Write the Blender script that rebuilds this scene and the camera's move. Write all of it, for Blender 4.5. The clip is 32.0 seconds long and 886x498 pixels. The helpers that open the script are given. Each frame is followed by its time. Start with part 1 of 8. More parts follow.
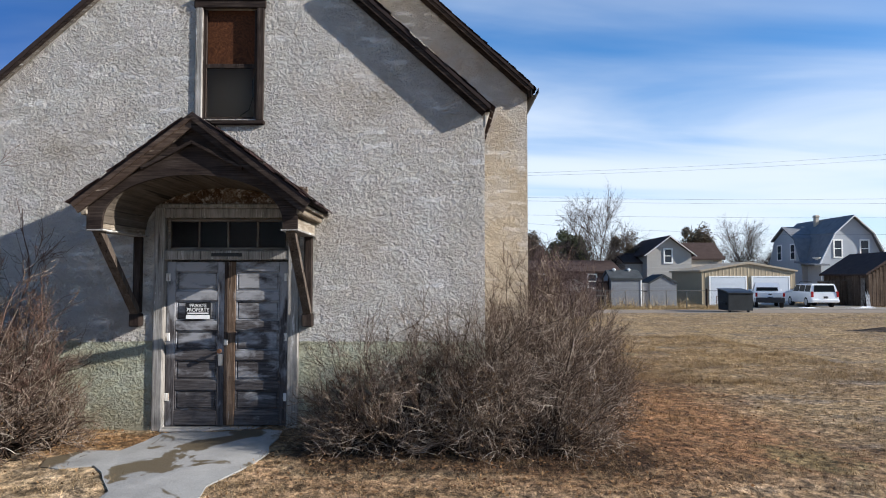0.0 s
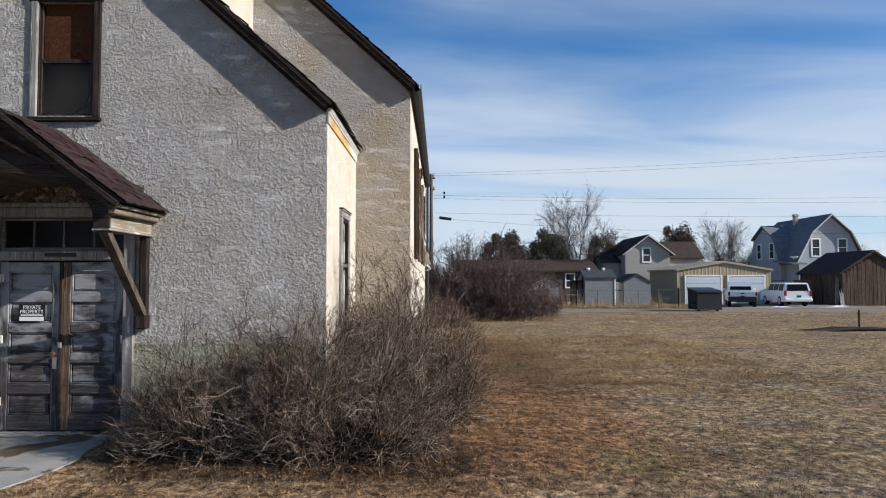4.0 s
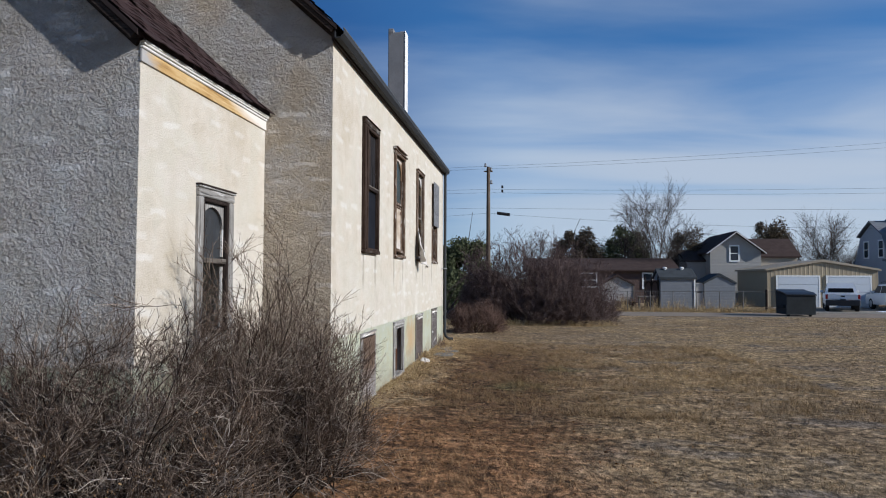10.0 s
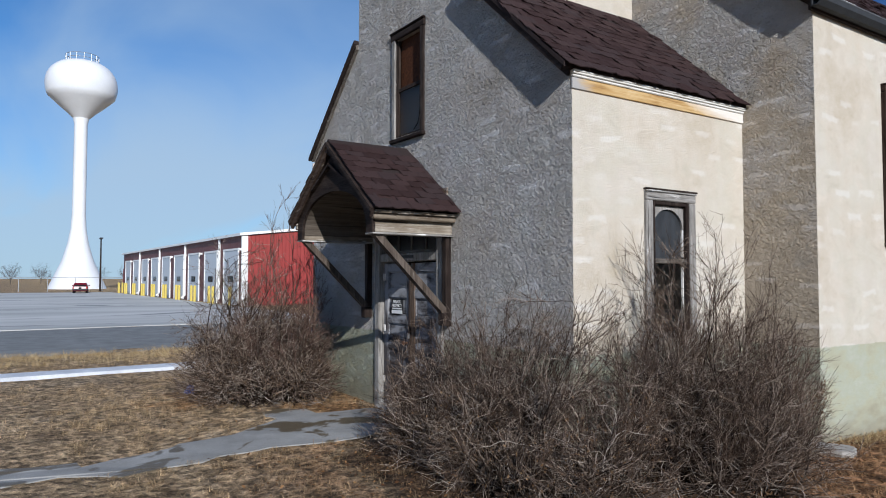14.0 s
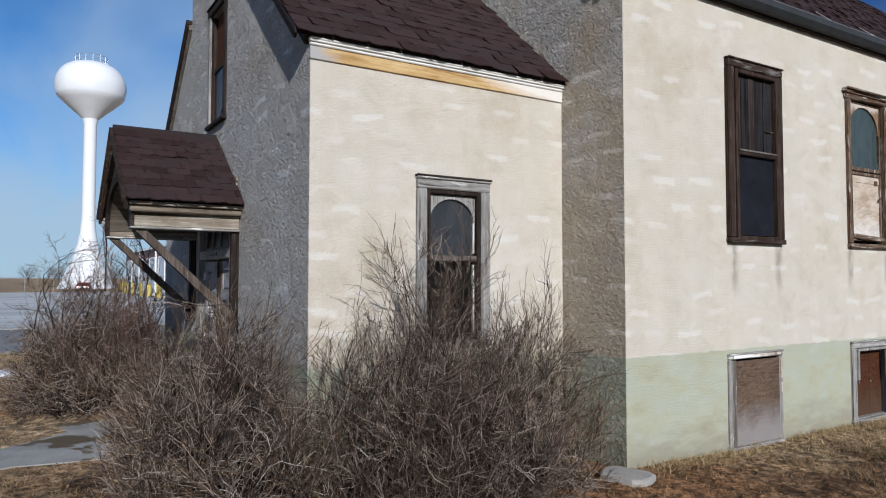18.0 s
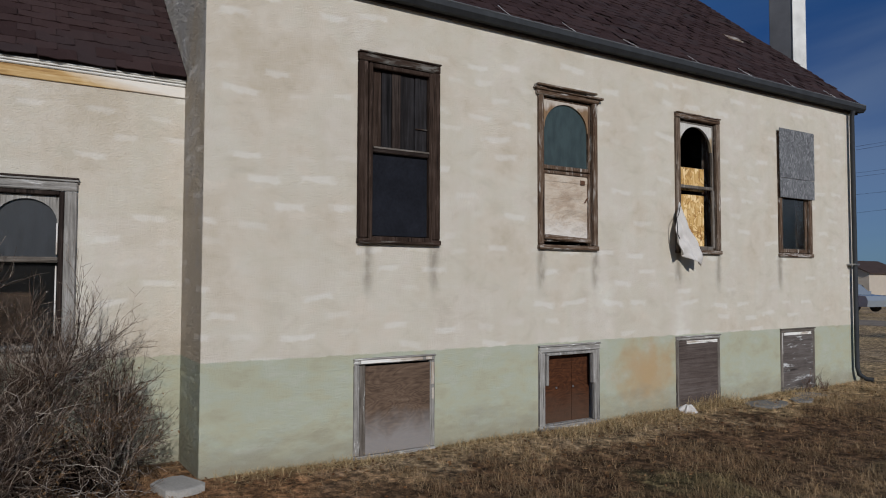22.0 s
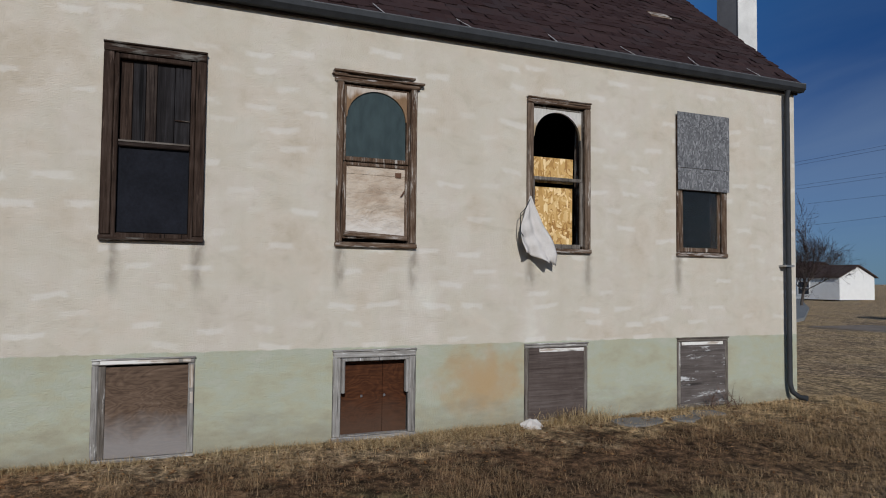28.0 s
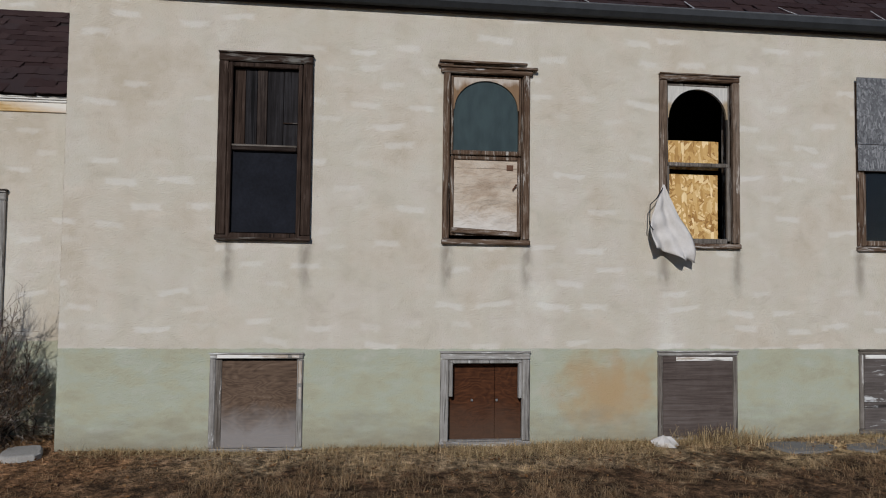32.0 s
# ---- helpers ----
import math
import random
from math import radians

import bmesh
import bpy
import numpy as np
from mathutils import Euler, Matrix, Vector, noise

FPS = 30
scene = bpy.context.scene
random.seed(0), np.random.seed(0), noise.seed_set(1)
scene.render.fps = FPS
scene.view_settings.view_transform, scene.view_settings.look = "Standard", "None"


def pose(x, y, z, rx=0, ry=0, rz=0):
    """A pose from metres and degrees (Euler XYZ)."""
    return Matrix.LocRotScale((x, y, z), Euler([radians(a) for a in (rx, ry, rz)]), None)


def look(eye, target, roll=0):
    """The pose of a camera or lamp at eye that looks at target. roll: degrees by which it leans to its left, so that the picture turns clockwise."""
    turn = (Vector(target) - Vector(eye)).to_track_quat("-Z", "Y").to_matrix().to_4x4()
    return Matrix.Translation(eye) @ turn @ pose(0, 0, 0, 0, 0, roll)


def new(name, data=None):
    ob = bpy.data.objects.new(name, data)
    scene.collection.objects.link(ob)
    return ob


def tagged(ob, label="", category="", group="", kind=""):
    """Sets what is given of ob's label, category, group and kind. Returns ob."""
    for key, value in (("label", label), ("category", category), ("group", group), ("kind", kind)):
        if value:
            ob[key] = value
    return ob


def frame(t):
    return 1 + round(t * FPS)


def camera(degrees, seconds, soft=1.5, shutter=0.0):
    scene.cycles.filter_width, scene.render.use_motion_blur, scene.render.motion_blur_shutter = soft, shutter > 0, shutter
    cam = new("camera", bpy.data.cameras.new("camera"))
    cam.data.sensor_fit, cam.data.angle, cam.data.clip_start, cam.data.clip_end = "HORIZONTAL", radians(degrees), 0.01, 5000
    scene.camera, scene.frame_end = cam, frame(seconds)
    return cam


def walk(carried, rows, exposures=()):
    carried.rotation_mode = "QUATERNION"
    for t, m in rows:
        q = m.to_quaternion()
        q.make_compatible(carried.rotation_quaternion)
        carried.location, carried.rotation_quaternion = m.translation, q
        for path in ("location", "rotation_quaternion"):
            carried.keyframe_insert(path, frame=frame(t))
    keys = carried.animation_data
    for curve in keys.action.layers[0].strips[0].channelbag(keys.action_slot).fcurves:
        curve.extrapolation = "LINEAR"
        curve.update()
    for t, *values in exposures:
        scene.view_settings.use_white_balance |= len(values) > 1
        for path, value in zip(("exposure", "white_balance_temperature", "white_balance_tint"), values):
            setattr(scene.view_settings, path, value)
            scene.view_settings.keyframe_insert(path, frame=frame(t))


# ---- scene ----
cam = camera(65.4, 32.0, soft=1.05)
K = 1.08  # metres per plan unit: the whole plan below is drawn in units of 1.08 m
METRES, EYE, TILT, LEAN, TURN = 17.476 * K, 1.8 * K, 0.0, 0.0, -0.1
ROWS = [
    (0.0, 0.0, 0.0, 0.0, -0.0, 2.53, -0.02),
    (0.5, 0.0122, -0.0009, 0.0001, -0.04, 2.53, -0.01),
    (1.0, 0.0247, -0.0012, 0.0002, -0.06, 2.54, -0.0),
    (1.5, 0.0373, -0.0008, 0.0002, -0.09, 2.53, 0.01),
    (2.0, 0.05, -0.0, 0.0002, -0.13, 2.54, 0.03),
    (2.5, 0.0623, 0.0017, 0.0004, -0.14, 2.53, 0.04),
    (3.0, 0.0748, 0.0041, 0.0005, -0.17, 2.52, 0.05),
    (3.5, 0.0873, 0.0067, 0.0005, -0.19, 2.5, 0.05),
    (4.0, 0.0998, 0.011, 0.0006, -0.21, 2.48, 0.07),
    (4.5, 0.112, 0.0179, 0.001, -0.23, 2.46, 0.05),
    (6.5, 0.1518, 0.0639, 0.0011, 0.95, 2.37, 0.05),
    (7.0, 0.1578, 0.0773, 0.001, 2.92, 2.34, 0.04),
    (7.5, 0.1628, 0.0923, 0.0012, 4.35, 2.34, 0.0),
    (8.0, 0.1663, 0.1083, 0.0014, 5.0, 2.3, -0.02),
    (8.5, 0.1699, 0.1236, 0.0008, 5.02, 2.38, -0.03),
    (9.0, 0.1783, 0.1364, 0.0012, 5.01, 2.36, -0.12),
    (9.5, 0.1901, 0.1471, 0.0016, 5.21, 2.32, -0.2),
    (10.0, 0.2049, 0.1565, 0.0014, 7.19, 2.4, -0.19),
    (10.5, 0.2198, 0.1647, 0.0014, 11.69, 2.42, -0.15),
    (11.0, 0.2353, 0.1717, 0.0012, 18.55, 2.4, -0.14),
    (11.5, 0.2506, 0.1785, 0.0019, 26.24, 2.35, -0.15),
    (12.0, 0.2656, 0.1847, 0.001, 34.04, 2.36, -0.12),
    (12.5, 0.28, 0.1894, 0.0011, 41.93, 2.29, -0.08),
    (13.0, 0.2889, 0.1919, 0.0009, 49.2, 2.32, -0.08),
    (13.5, 0.2908, 0.1928, 0.0009, 54.34, 2.36, -0.03),
    (15.5, 0.28, 0.2192, -0.001, 57.96, 2.46, -0.06),
    (16.0, 0.2836, 0.2353, -0.0009, 57.98, 2.45, -0.05),
    (16.5, 0.29, 0.2554, -0.0006, 58.03, 2.46, -0.04),
    (17.0, 0.298, 0.2794, 0.0002, 58.03, 2.42, -0.02),
    (17.5, 0.3092, 0.3074, 0.0003, 58.1, 2.45, -0.07),
    (18.0, 0.323, 0.3373, 0.0007, 58.12, 2.39, -0.05),
    (18.5, 0.3396, 0.3668, 0.0006, 58.18, 2.35, -0.06),
    (19.0, 0.354, 0.3953, 0.0008, 58.14, 2.29, -0.12),
    (19.5, 0.366, 0.4214, 0.0002, 58.19, 2.36, -0.15),
    (20.0, 0.3776, 0.4444, 0.0001, 58.21, 2.32, -0.18),
    (20.5, 0.3895, 0.4666, 0.0018, 58.21, 2.3, -0.21),
    (21.0, 0.4005, 0.4879, 0.0018, 58.27, 2.38, -0.16),
    (21.5, 0.4117, 0.507, 0.0022, 58.26, 2.34, -0.18),
    (22.0, 0.4232, 0.5242, 0.002, 58.33, 2.41, -0.16),
    (22.5, 0.4327, 0.5419, 0.0021, 58.96, 2.5, -0.11),
    (23.0, 0.4421, 0.5601, 0.002, 60.1, 2.5, -0.18),
    (23.5, 0.4509, 0.577, 0.0011, 61.92, 2.54, -0.22),
    (24.0, 0.4593, 0.5935, 0.0006, 64.2, 2.52, -0.3),
    (24.5, 0.4662, 0.609, 0.0006, 65.64, 2.45, -0.36),
    (25.0, 0.4723, 0.6262, 0.0014, 66.21, 2.43, -0.43),
    (25.5, 0.4764, 0.6436, 0.0008, 66.23, 2.46, -0.55),
    (26.0, 0.4797, 0.6592, 0.0006, 66.26, 2.5, -0.56),
    (26.5, 0.4824, 0.6734, 0.0007, 66.3, 2.51, -0.58),
    (28.5, 0.4849, 0.7185, 0.0024, 67.85, 2.54, -0.57),
    (29.0, 0.4843, 0.7271, 0.003, 69.81, 2.55, -0.57),
    (29.5, 0.483, 0.7356, 0.0033, 72.0, 2.53, -0.6),
    (30.0, 0.4829, 0.743, 0.0024, 74.29, 2.54, -0.65),
    (30.5, 0.4822, 0.7495, 0.0018, 76.62, 2.5, -0.65),
    (31.0, 0.4812, 0.7561, 0.0018, 78.82, 2.5, -0.68),
    (31.5, 0.4785, 0.7627, 0.0009, 81.06, 2.52, -0.69),
    (32.0, 0.4757, 0.7670, 0.0003, 83.45, 2.52, -0.69),
]
walk(cam, [(t, pose(0, 0, EYE, TILT, LEAN, TURN) @ pose(METRES * x, METRES * y, METRES * z, 90 + pitch, roll, yaw)) for t, x, y, z, yaw, pitch, roll in ROWS],
     [(0.0, 0.88, 6500, 10), (2.0, 0.74, 6500, 10), (4.0, 0.5, 6500, 10), (7.0, 0.26, 6350, 10), (9.0, 0.14, 6120, 10), (11.0, 0.07, 6020, 10), (13.0, 0.06, 6000, 10), (16.0, 0.12, 6000, 10), (17.0, 0.12, 6000, 10),
      (19.0, -0.31, 6050, 10), (23.0, -0.62, 6200, 10), (26.0, -0.6, 6200, 10), (29.5, -0.6, 6200, 10), (32.0, -0.66, 6200, 10)])

# ---- world, sun ----
SUN = Vector((1.0, -0.28, 0.46)).normalized()
world = bpy.data.worlds.new("sky")
scene.world = world
world.use_nodes = True
wt = world.node_tree
wt.nodes.clear()


def nd(nt, kind, ins=None, operation="", blend_type="", noise_dimensions="", bands_direction=""):
    """A node with its inputs given as values or as sockets."""
    n = nt.nodes.new("ShaderNode" + kind)
    if operation:
        n.operation = operation
    if blend_type:
        n.blend_type = blend_type
    if noise_dimensions:
        n.noise_dimensions = noise_dimensions
    if bands_direction:
        n.bands_direction = bands_direction
    for k, v in (ins or {}).items():
        s = n.inputs[k]
        if isinstance(v, bpy.types.NodeSocket):
            nt.links.new(v, s)
        else:
            s.default_value = v
    return n


def ramp(nt, fac, stops, ease="LINEAR"):
    n = nd(nt, "ValToRGB", {0: fac})
    n.color_ramp.interpolation = ease
    e = n.color_ramp.elements
    while len(e) < len(stops):
        e.new(0.5)
    for el, (p, c) in zip(e, stops):
        el.position = p
        el.color = (*c, 1) if len(c) == 3 else c
    return n.outputs[0]


def grey(v):
    return (v, v, v)


def mix(nt, fac, a, b, how="MIX"):
    n = nd(nt, "MixRGB", {0: fac}, blend_type=how)
    for i, v in ((1, a), (2, b)):
        if isinstance(v, bpy.types.NodeSocket):
            nt.links.new(v, n.inputs[i])
        else:
            n.inputs[i].default_value = (*v, 1)
    return n.outputs[0]


def calc(nt, op, a, b=0.0, c=0.0):
    return nd(nt, "Math", {0: a, 1: b, 2: c}, operation=op).outputs[0]


sky = nd(wt, "TexSky")
sky.sky_type, sky.sun_disc = "NISHITA", False
sky.sun_elevation, sky.sun_rotation = math.asin(SUN.z), math.atan2(SUN.x, SUN.y)
sky.air_density, sky.dust_density, sky.ozone_density, sky.altitude = 1.0, 0.4, 2.5, 1200
way = nd(wt, "TexCoord").outputs["Generated"]
sep = nd(wt, "SeparateXYZ", {0: way})
# thin streaked high cloud, denser towards the horizon
flat = nd(wt, "CombineXYZ", {0: calc(wt, "DIVIDE", sep.outputs[0], calc(wt, "ADD", calc(wt, "ABSOLUTE", sep.outputs[2]), 0.12)),
                             1: calc(wt, "DIVIDE", sep.outputs[1], calc(wt, "ADD", calc(wt, "ABSOLUTE", sep.outputs[2]), 0.12))})
stretch = nd(wt, "Mapping", {0: flat.outputs[0], 2: (0, 0, 0.25), 3: (0.42, 1.15, 1)})
wisp = nd(wt, "TexNoise", {0: stretch.outputs[0], "Scale": 1.0, "Detail": 6, "Roughness": 0.47, "Distortion": 0.5}).outputs[0]
low = ramp(wt, sep.outputs[2], [(0.0, grey(0.95)), (0.1, grey(0.82)), (0.2, grey(0.5)), (0.3, grey(0.2)), (0.45, grey(0.05)), (0.9, grey(0.0))])
cloud = ramp(wt, calc(wt, "MULTIPLY_ADD", low, 0.62, calc(wt, "SUBTRACT", wisp, 0.33)), [(0.14, grey(0)), (0.72, grey(0.88))], "EASE")
clear = mix(wt, 1.0, sky.outputs[0], (0.43, 0.8, 1.08), "MULTIPLY")
veil = ramp(wt, calc(wt, "MULTIPLY_ADD", sep.outputs[0], 0.5, 0.5), [(0.15, (0.48, 0.61, 0.73)), (0.6, (0.56, 0.615, 0.69))])
gap = ramp(wt, calc(wt, "MULTIPLY_ADD", sep.outputs[0], -0.5, calc(wt, "MULTIPLY", sep.outputs[1], 0.86)), [(0.84, grey(1)), (0.97, grey(0.35))], "EASE")
cloud = calc(wt, "MULTIPLY", cloud, gap)
# the clear gap in the cloud is the deepest blue
clear = mix(wt, 1.0, clear, mix(wt, ramp(wt, gap, [(0.35, grey(1)), (1.0, grey(0))]), grey(1.0), (0.24, 0.34, 0.5)), "MULTIPLY")
deep = mix(wt, cloud, clear, mix(wt, 1.0, veil, grey(9.0), "MULTIPLY"))
nd(wt, "OutputWorld", {0: nd(wt, "Background", {0: deep, 1: 0.097}).outputs[0]})

sun = new("sun", bpy.data.lights.new("sun", "SUN"))
sun.data.energy, sun.data.angle, sun.data.color = 4.9, radians(0.53), (1.0, 0.955, 0.895)
sun.matrix_world = look(SUN * 100, (0, 0, 0))

# ---- materials ----
def material(name, rough=0.8, metal=0.0):
    m = bpy.data.materials.new(name)
    m.use_nodes = True
    nt = m.node_tree
    b = nt.nodes["Principled BSDF"]
    b.inputs["Roughness"].default_value, b.inputs["Metallic"].default_value = rough, metal
    b.inputs["Specular IOR Level"].default_value = 0.3 if rough < 0.8 else 0.12
    return m, nt, b


def place(nt, scale=(1, 1, 1), turn=(0, 0, 0)):
    """World place in metres, stretched."""
    return nd(nt, "Mapping", {0: nd(nt, "NewGeometry").outputs["Position"], 2: turn, 3: scale}).outputs[0]


def noise_of(nt, vec, scale, detail=4, rough=0.6, dist=0.0):
    return nd(nt, "TexNoise", {0: vec, "Scale": scale, "Detail": detail, "Roughness": rough, "Distortion": dist}).outputs[0]


def bump(nt, b, height, strength, distance):
    n = nd(nt, "Bump", {"Strength": strength, "Distance": distance, "Height": height})
    nt.links.new(n.outputs[0], b.inputs["Normal"])


def plain(name, col, rough=0.6, metal=0.0, var=0.15, scale=6.0, bumps=0.0):
    """Paint, metal or plastic with dirt at two scales."""
    m, nt, b = material(name, rough, metal)
    p = place(nt)
    f = calc(nt, "MULTIPLY_ADD", noise_of(nt, p, scale), 0.6, calc(nt, "MULTIPLY", noise_of(nt, p, scale * 9, 3), 0.4))
    dark = [c * (1 - var) for c in col]
    light = [min(1, c * (1 + var)) for c in col]
    nt.links.new(ramp(nt, f, [(0.3, dark), (0.7, light)]), b.inputs["Base Color"])
    if bumps:
        bump(nt, b, noise_of(nt, p, scale * 12, 3), bumps, 0.01)
    return m


def wood(name, cols, axis="z", rough=0.85, fine=60.0, wear=None):
    """Weathered boards, grain along an axis; wear: colour of flaking paint and its share."""
    m, nt, b = material(name, rough)
    sc = [1.0, 1.0, 1.0]
    sc["xyz".index(axis)] = 0.045
    p = place(nt, sc)
    g = noise_of(nt, p, fine, 8, 0.75, 0.5)
    g2 = noise_of(nt, p, fine * 0.2, 4, 0.6, 0.4)
    g3 = noise_of(nt, place(nt), 5, 4, 0.6)
    f = calc(nt, "MULTIPLY_ADD", g, 0.62, calc(nt, "MULTIPLY_ADD", g2, 0.3, calc(nt, "MULTIPLY", g3, 0.18)))
    n = len(cols)
    c = ramp(nt, f, [(0.42 + 0.26 * i / (n - 1), cc) for i, cc in enumerate(cols)])
    crack = ramp(nt, noise_of(nt, p, fine * 0.55, 2, 0.5, 0.2), [(0.3, grey(0.25)), (0.38, grey(1))])
    c = mix(nt, 1.0, c, crack, "MULTIPLY")
    if wear:
        sc2 = [1.0, 1.0, 1.0]
        sc2["xyz".index(axis)] = 0.16
        w = noise_of(nt, place(nt, sc2), 13, 6, 0.72, 0.3)
        c = mix(nt, ramp(nt, w, [(1 - wear[1] - 0.04, grey(0)), (1 - wear[1] + 0.05, grey(1))]), c, wear[0])
    nt.links.new(c, b.inputs["Base Color"])
    bump(nt, b, calc(nt, "MULTIPLY", g, crack), 0.8, 0.008)
    return m


def stucco(name, rough_cast):
    """Cream dash stucco with lighter mortar smears in courses, weather streaks, green paint on the lowest metre."""
    m, nt, b = material(name, 0.92)
    pos = nd(nt, "NewGeometry").outputs["Position"]
    sx = nd(nt, "SeparateXYZ", {0: pos})
    along = calc(nt, "ADD", sx.outputs[0], sx.outputs[1])
    warp = noise_of(nt, pos, 2.2, 2)
    warp2 = noise_of(nt, pos, 9.0, 3)
    u = calc(nt, "MULTIPLY_ADD", along, 1.8, calc(nt, "MULTIPLY", warp, 0.5))
    v = calc(nt, "MULTIPLY_ADD", sx.outputs[2], 4.6, calc(nt, "MULTIPLY_ADD", noise_of(nt, pos, 0.7, 1), 1.6, calc(nt, "MULTIPLY", warp2, 0.22)))
    row = calc(nt, "FLOOR", v)
    u = calc(nt, "MULTIPLY_ADD", row, 0.37, u)
    cell = nd(nt, "CombineXYZ", {0: calc(nt, "FLOOR", u), 1: row})
    rnd = nd(nt, "TexWhiteNoise", {0: cell.outputs[0]}, noise_dimensions="2D").outputs["Value"]
    rnd2 = nd(nt, "TexWhiteNoise", {0: nd(nt, "CombineXYZ", {0: row, 1: calc(nt, "FLOOR", u)}).outputs[0]}, noise_dimensions="2D").outputs["Value"]
    fu = calc(nt, "ABSOLUTE", calc(nt, "SUBTRACT", calc(nt, "FRACT", u), calc(nt, "MULTIPLY_ADD", rnd2, 0.3, 0.35)))
    fv = calc(nt, "ABSOLUTE", calc(nt, "SUBTRACT", calc(nt, "FRACT", v), calc(nt, "MULTIPLY_ADD", rnd2, -0.3, 0.65)))
    half = calc(nt, "MULTIPLY_ADD", rnd, 0.24 if rough_cast else 0.2, calc(nt, "MULTIPLY_ADD", warp2, 0.3, -0.02 if rough_cast else 0.02))
    eu = calc(nt, "SUBTRACT", half, fu)
    ev = calc(nt, "SUBTRACT", calc(nt, "MULTIPLY_ADD", warp2, 0.3, 0.04 if rough_cast else 0.06), fv)
    inside = calc(nt, "MINIMUM", calc(nt, "MULTIPLY", eu, 3.4 if rough_cast else 3.8), calc(nt, "MULTIPLY", ev, 3.2 if rough_cast else 3.6))
    smear = calc(nt, "MULTIPLY", ramp(nt, inside, [(0.0, grey(0)), (0.4 if rough_cast else 0.52, grey(1))], "EASE"), ramp(nt, rnd, [(0.2, grey(0.1)), (0.75, grey(1))]))
    big = noise_of(nt, pos, 0.9, 5, 0.62)
    patchy = noise_of(nt, place(nt, (1, 1, 1.6)), 2.7, 5, 0.68, 0.6)
    streak = noise_of(nt, place(nt, (1, 1, 0.12)), 3.4, 4, 0.55)
    base = ramp(nt, big, [(0.28, (0.475, 0.41, 0.318)), (0.44, (0.572, 0.513, 0.43)), (0.52, (0.562, 0.52, 0.438)), (0.6, (0.575, 0.522, 0.45)), (0.74, (0.625, 0.6, 0.52))])
    base = mix(nt, 0.9, base, ramp(nt, patchy, [(0.3, (0.88, 0.865, 0.835)), (0.46, (1.0, 0.99, 0.97)), (0.56, (1.02, 1.02, 1.02)), (0.72, (1.1, 1.095, 1.09))]), "MULTIPLY")
    base = mix(nt, ramp(nt, streak, [(0.42, grey(0.0)), (0.72, grey(0.28))]), base, (0.45, 0.39, 0.295))
    if rough_cast:
        # ochre tone on the gable of the nave, stronger lower down
        ochre = calc(nt, "MULTIPLY", calc(nt, "GREATER_THAN", sx.outputs[1], 10.0), ramp(nt, calc(nt, "MULTIPLY_ADD", big, 1.0, calc(nt, "MULTIPLY", sx.outputs[2], -0.07)), [(0.12, grey(0.0)), (0.3, grey(0.75))]))
        base = mix(nt, ochre, base, (0.56, 0.43, 0.27))
    cream = mix(nt, calc(nt, "MULTIPLY", smear, 0.14 if rough_cast else 0.36), base, (0.7, 0.685, 0.65))
    gbig = noise_of(nt, place(nt, (1, 1, 1.8)), 2.1, 5, 0.65)
    green = ramp(nt, gbig, [(0.25, (0.35, 0.33, 0.235)), (0.45, (0.41, 0.405, 0.295)), (0.55, (0.4, 0.415, 0.325)), (0.75, (0.47, 0.46, 0.385))])
    edge = calc(nt, "MULTIPLY_ADD", calc(nt, "SUBTRACT", warp2, 0.5), 0.05, sx.outputs[2])
    green_amt = ramp(nt, calc(nt, "SUBTRACT", edge, 0.195), [(0.985, grey(1)), (0.997, grey(0))])
    # rust and damp blotches of the painted base, dirt streaks under the sill ends
    dy = calc(nt, "DIVIDE", calc(nt, "SUBTRACT", sx.outputs[1], 15.98 * K), 0.85)
    dz = calc(nt, "DIVIDE", calc(nt, "SUBTRACT", sx.outputs[2], 0.66 * K), 0.6)
    rr = calc(nt, "SQRT", calc(nt, "MULTIPLY_ADD", dy, dy, calc(nt, "MULTIPLY", dz, dz)))
    rust = ramp(nt, calc(nt, "MULTIPLY_ADD", noise_of(nt, pos, 3.5, 4), 0.8, calc(nt, "MULTIPLY", rr, 0.55)), [(0.45, grey(0.7)), (1.0, grey(0))], "EASE")
    green = mix(nt, rust, green, (0.44, 0.27, 0.12))
    low = ramp(nt, calc(nt, "MULTIPLY_ADD", noise_of(nt, place(nt, (1, 1, 3)), 2.6, 5, 0.7), 0.9, sx.outputs[2]), [(0.55, grey(0.8)), (1.1, grey(0))])
    green = mix(nt, low, green, (0.27, 0.245, 0.18))
    near = None
    for y in (12.06, 12.82, 14.25, 15.09, 16.58, 17.4, 18.84):
        d = calc(nt, "ABSOLUTE", calc(nt, "SUBTRACT", calc(nt, "MULTIPLY_ADD", warp2, 0.05, sx.outputs[1]), y * K + 0.02))
        near = d if near is None else calc(nt, "MINIMUM", near, d)
    drip = calc(nt, "MULTIPLY", ramp(nt, near, [(0.0, grey(0.6)), (0.11, grey(0))], "EASE"),
                ramp(nt, calc(nt, "MULTIPLY", sx.outputs[2], 0.25), [(0.43, grey(0)), (0.5, grey(1)), (0.585, grey(1)), (0.59, grey(0))]))
    cream = mix(nt, calc(nt, "MULTIPLY", drip, ramp(nt, noise_of(nt, place(nt, (1, 1, 0.5)), 7, 3), [(0.36, grey(0.2)), (0.55, grey(1.0))])), cream, (0.2, 0.17, 0.135))
    if rough_cast:
        cream = mix(nt, 1.0, cream, (0.93, 0.975, 1.09), "MULTIPLY")
    col = mix(nt, green_amt, cream, green)
    grit = noise_of(nt, pos, 120, 2)
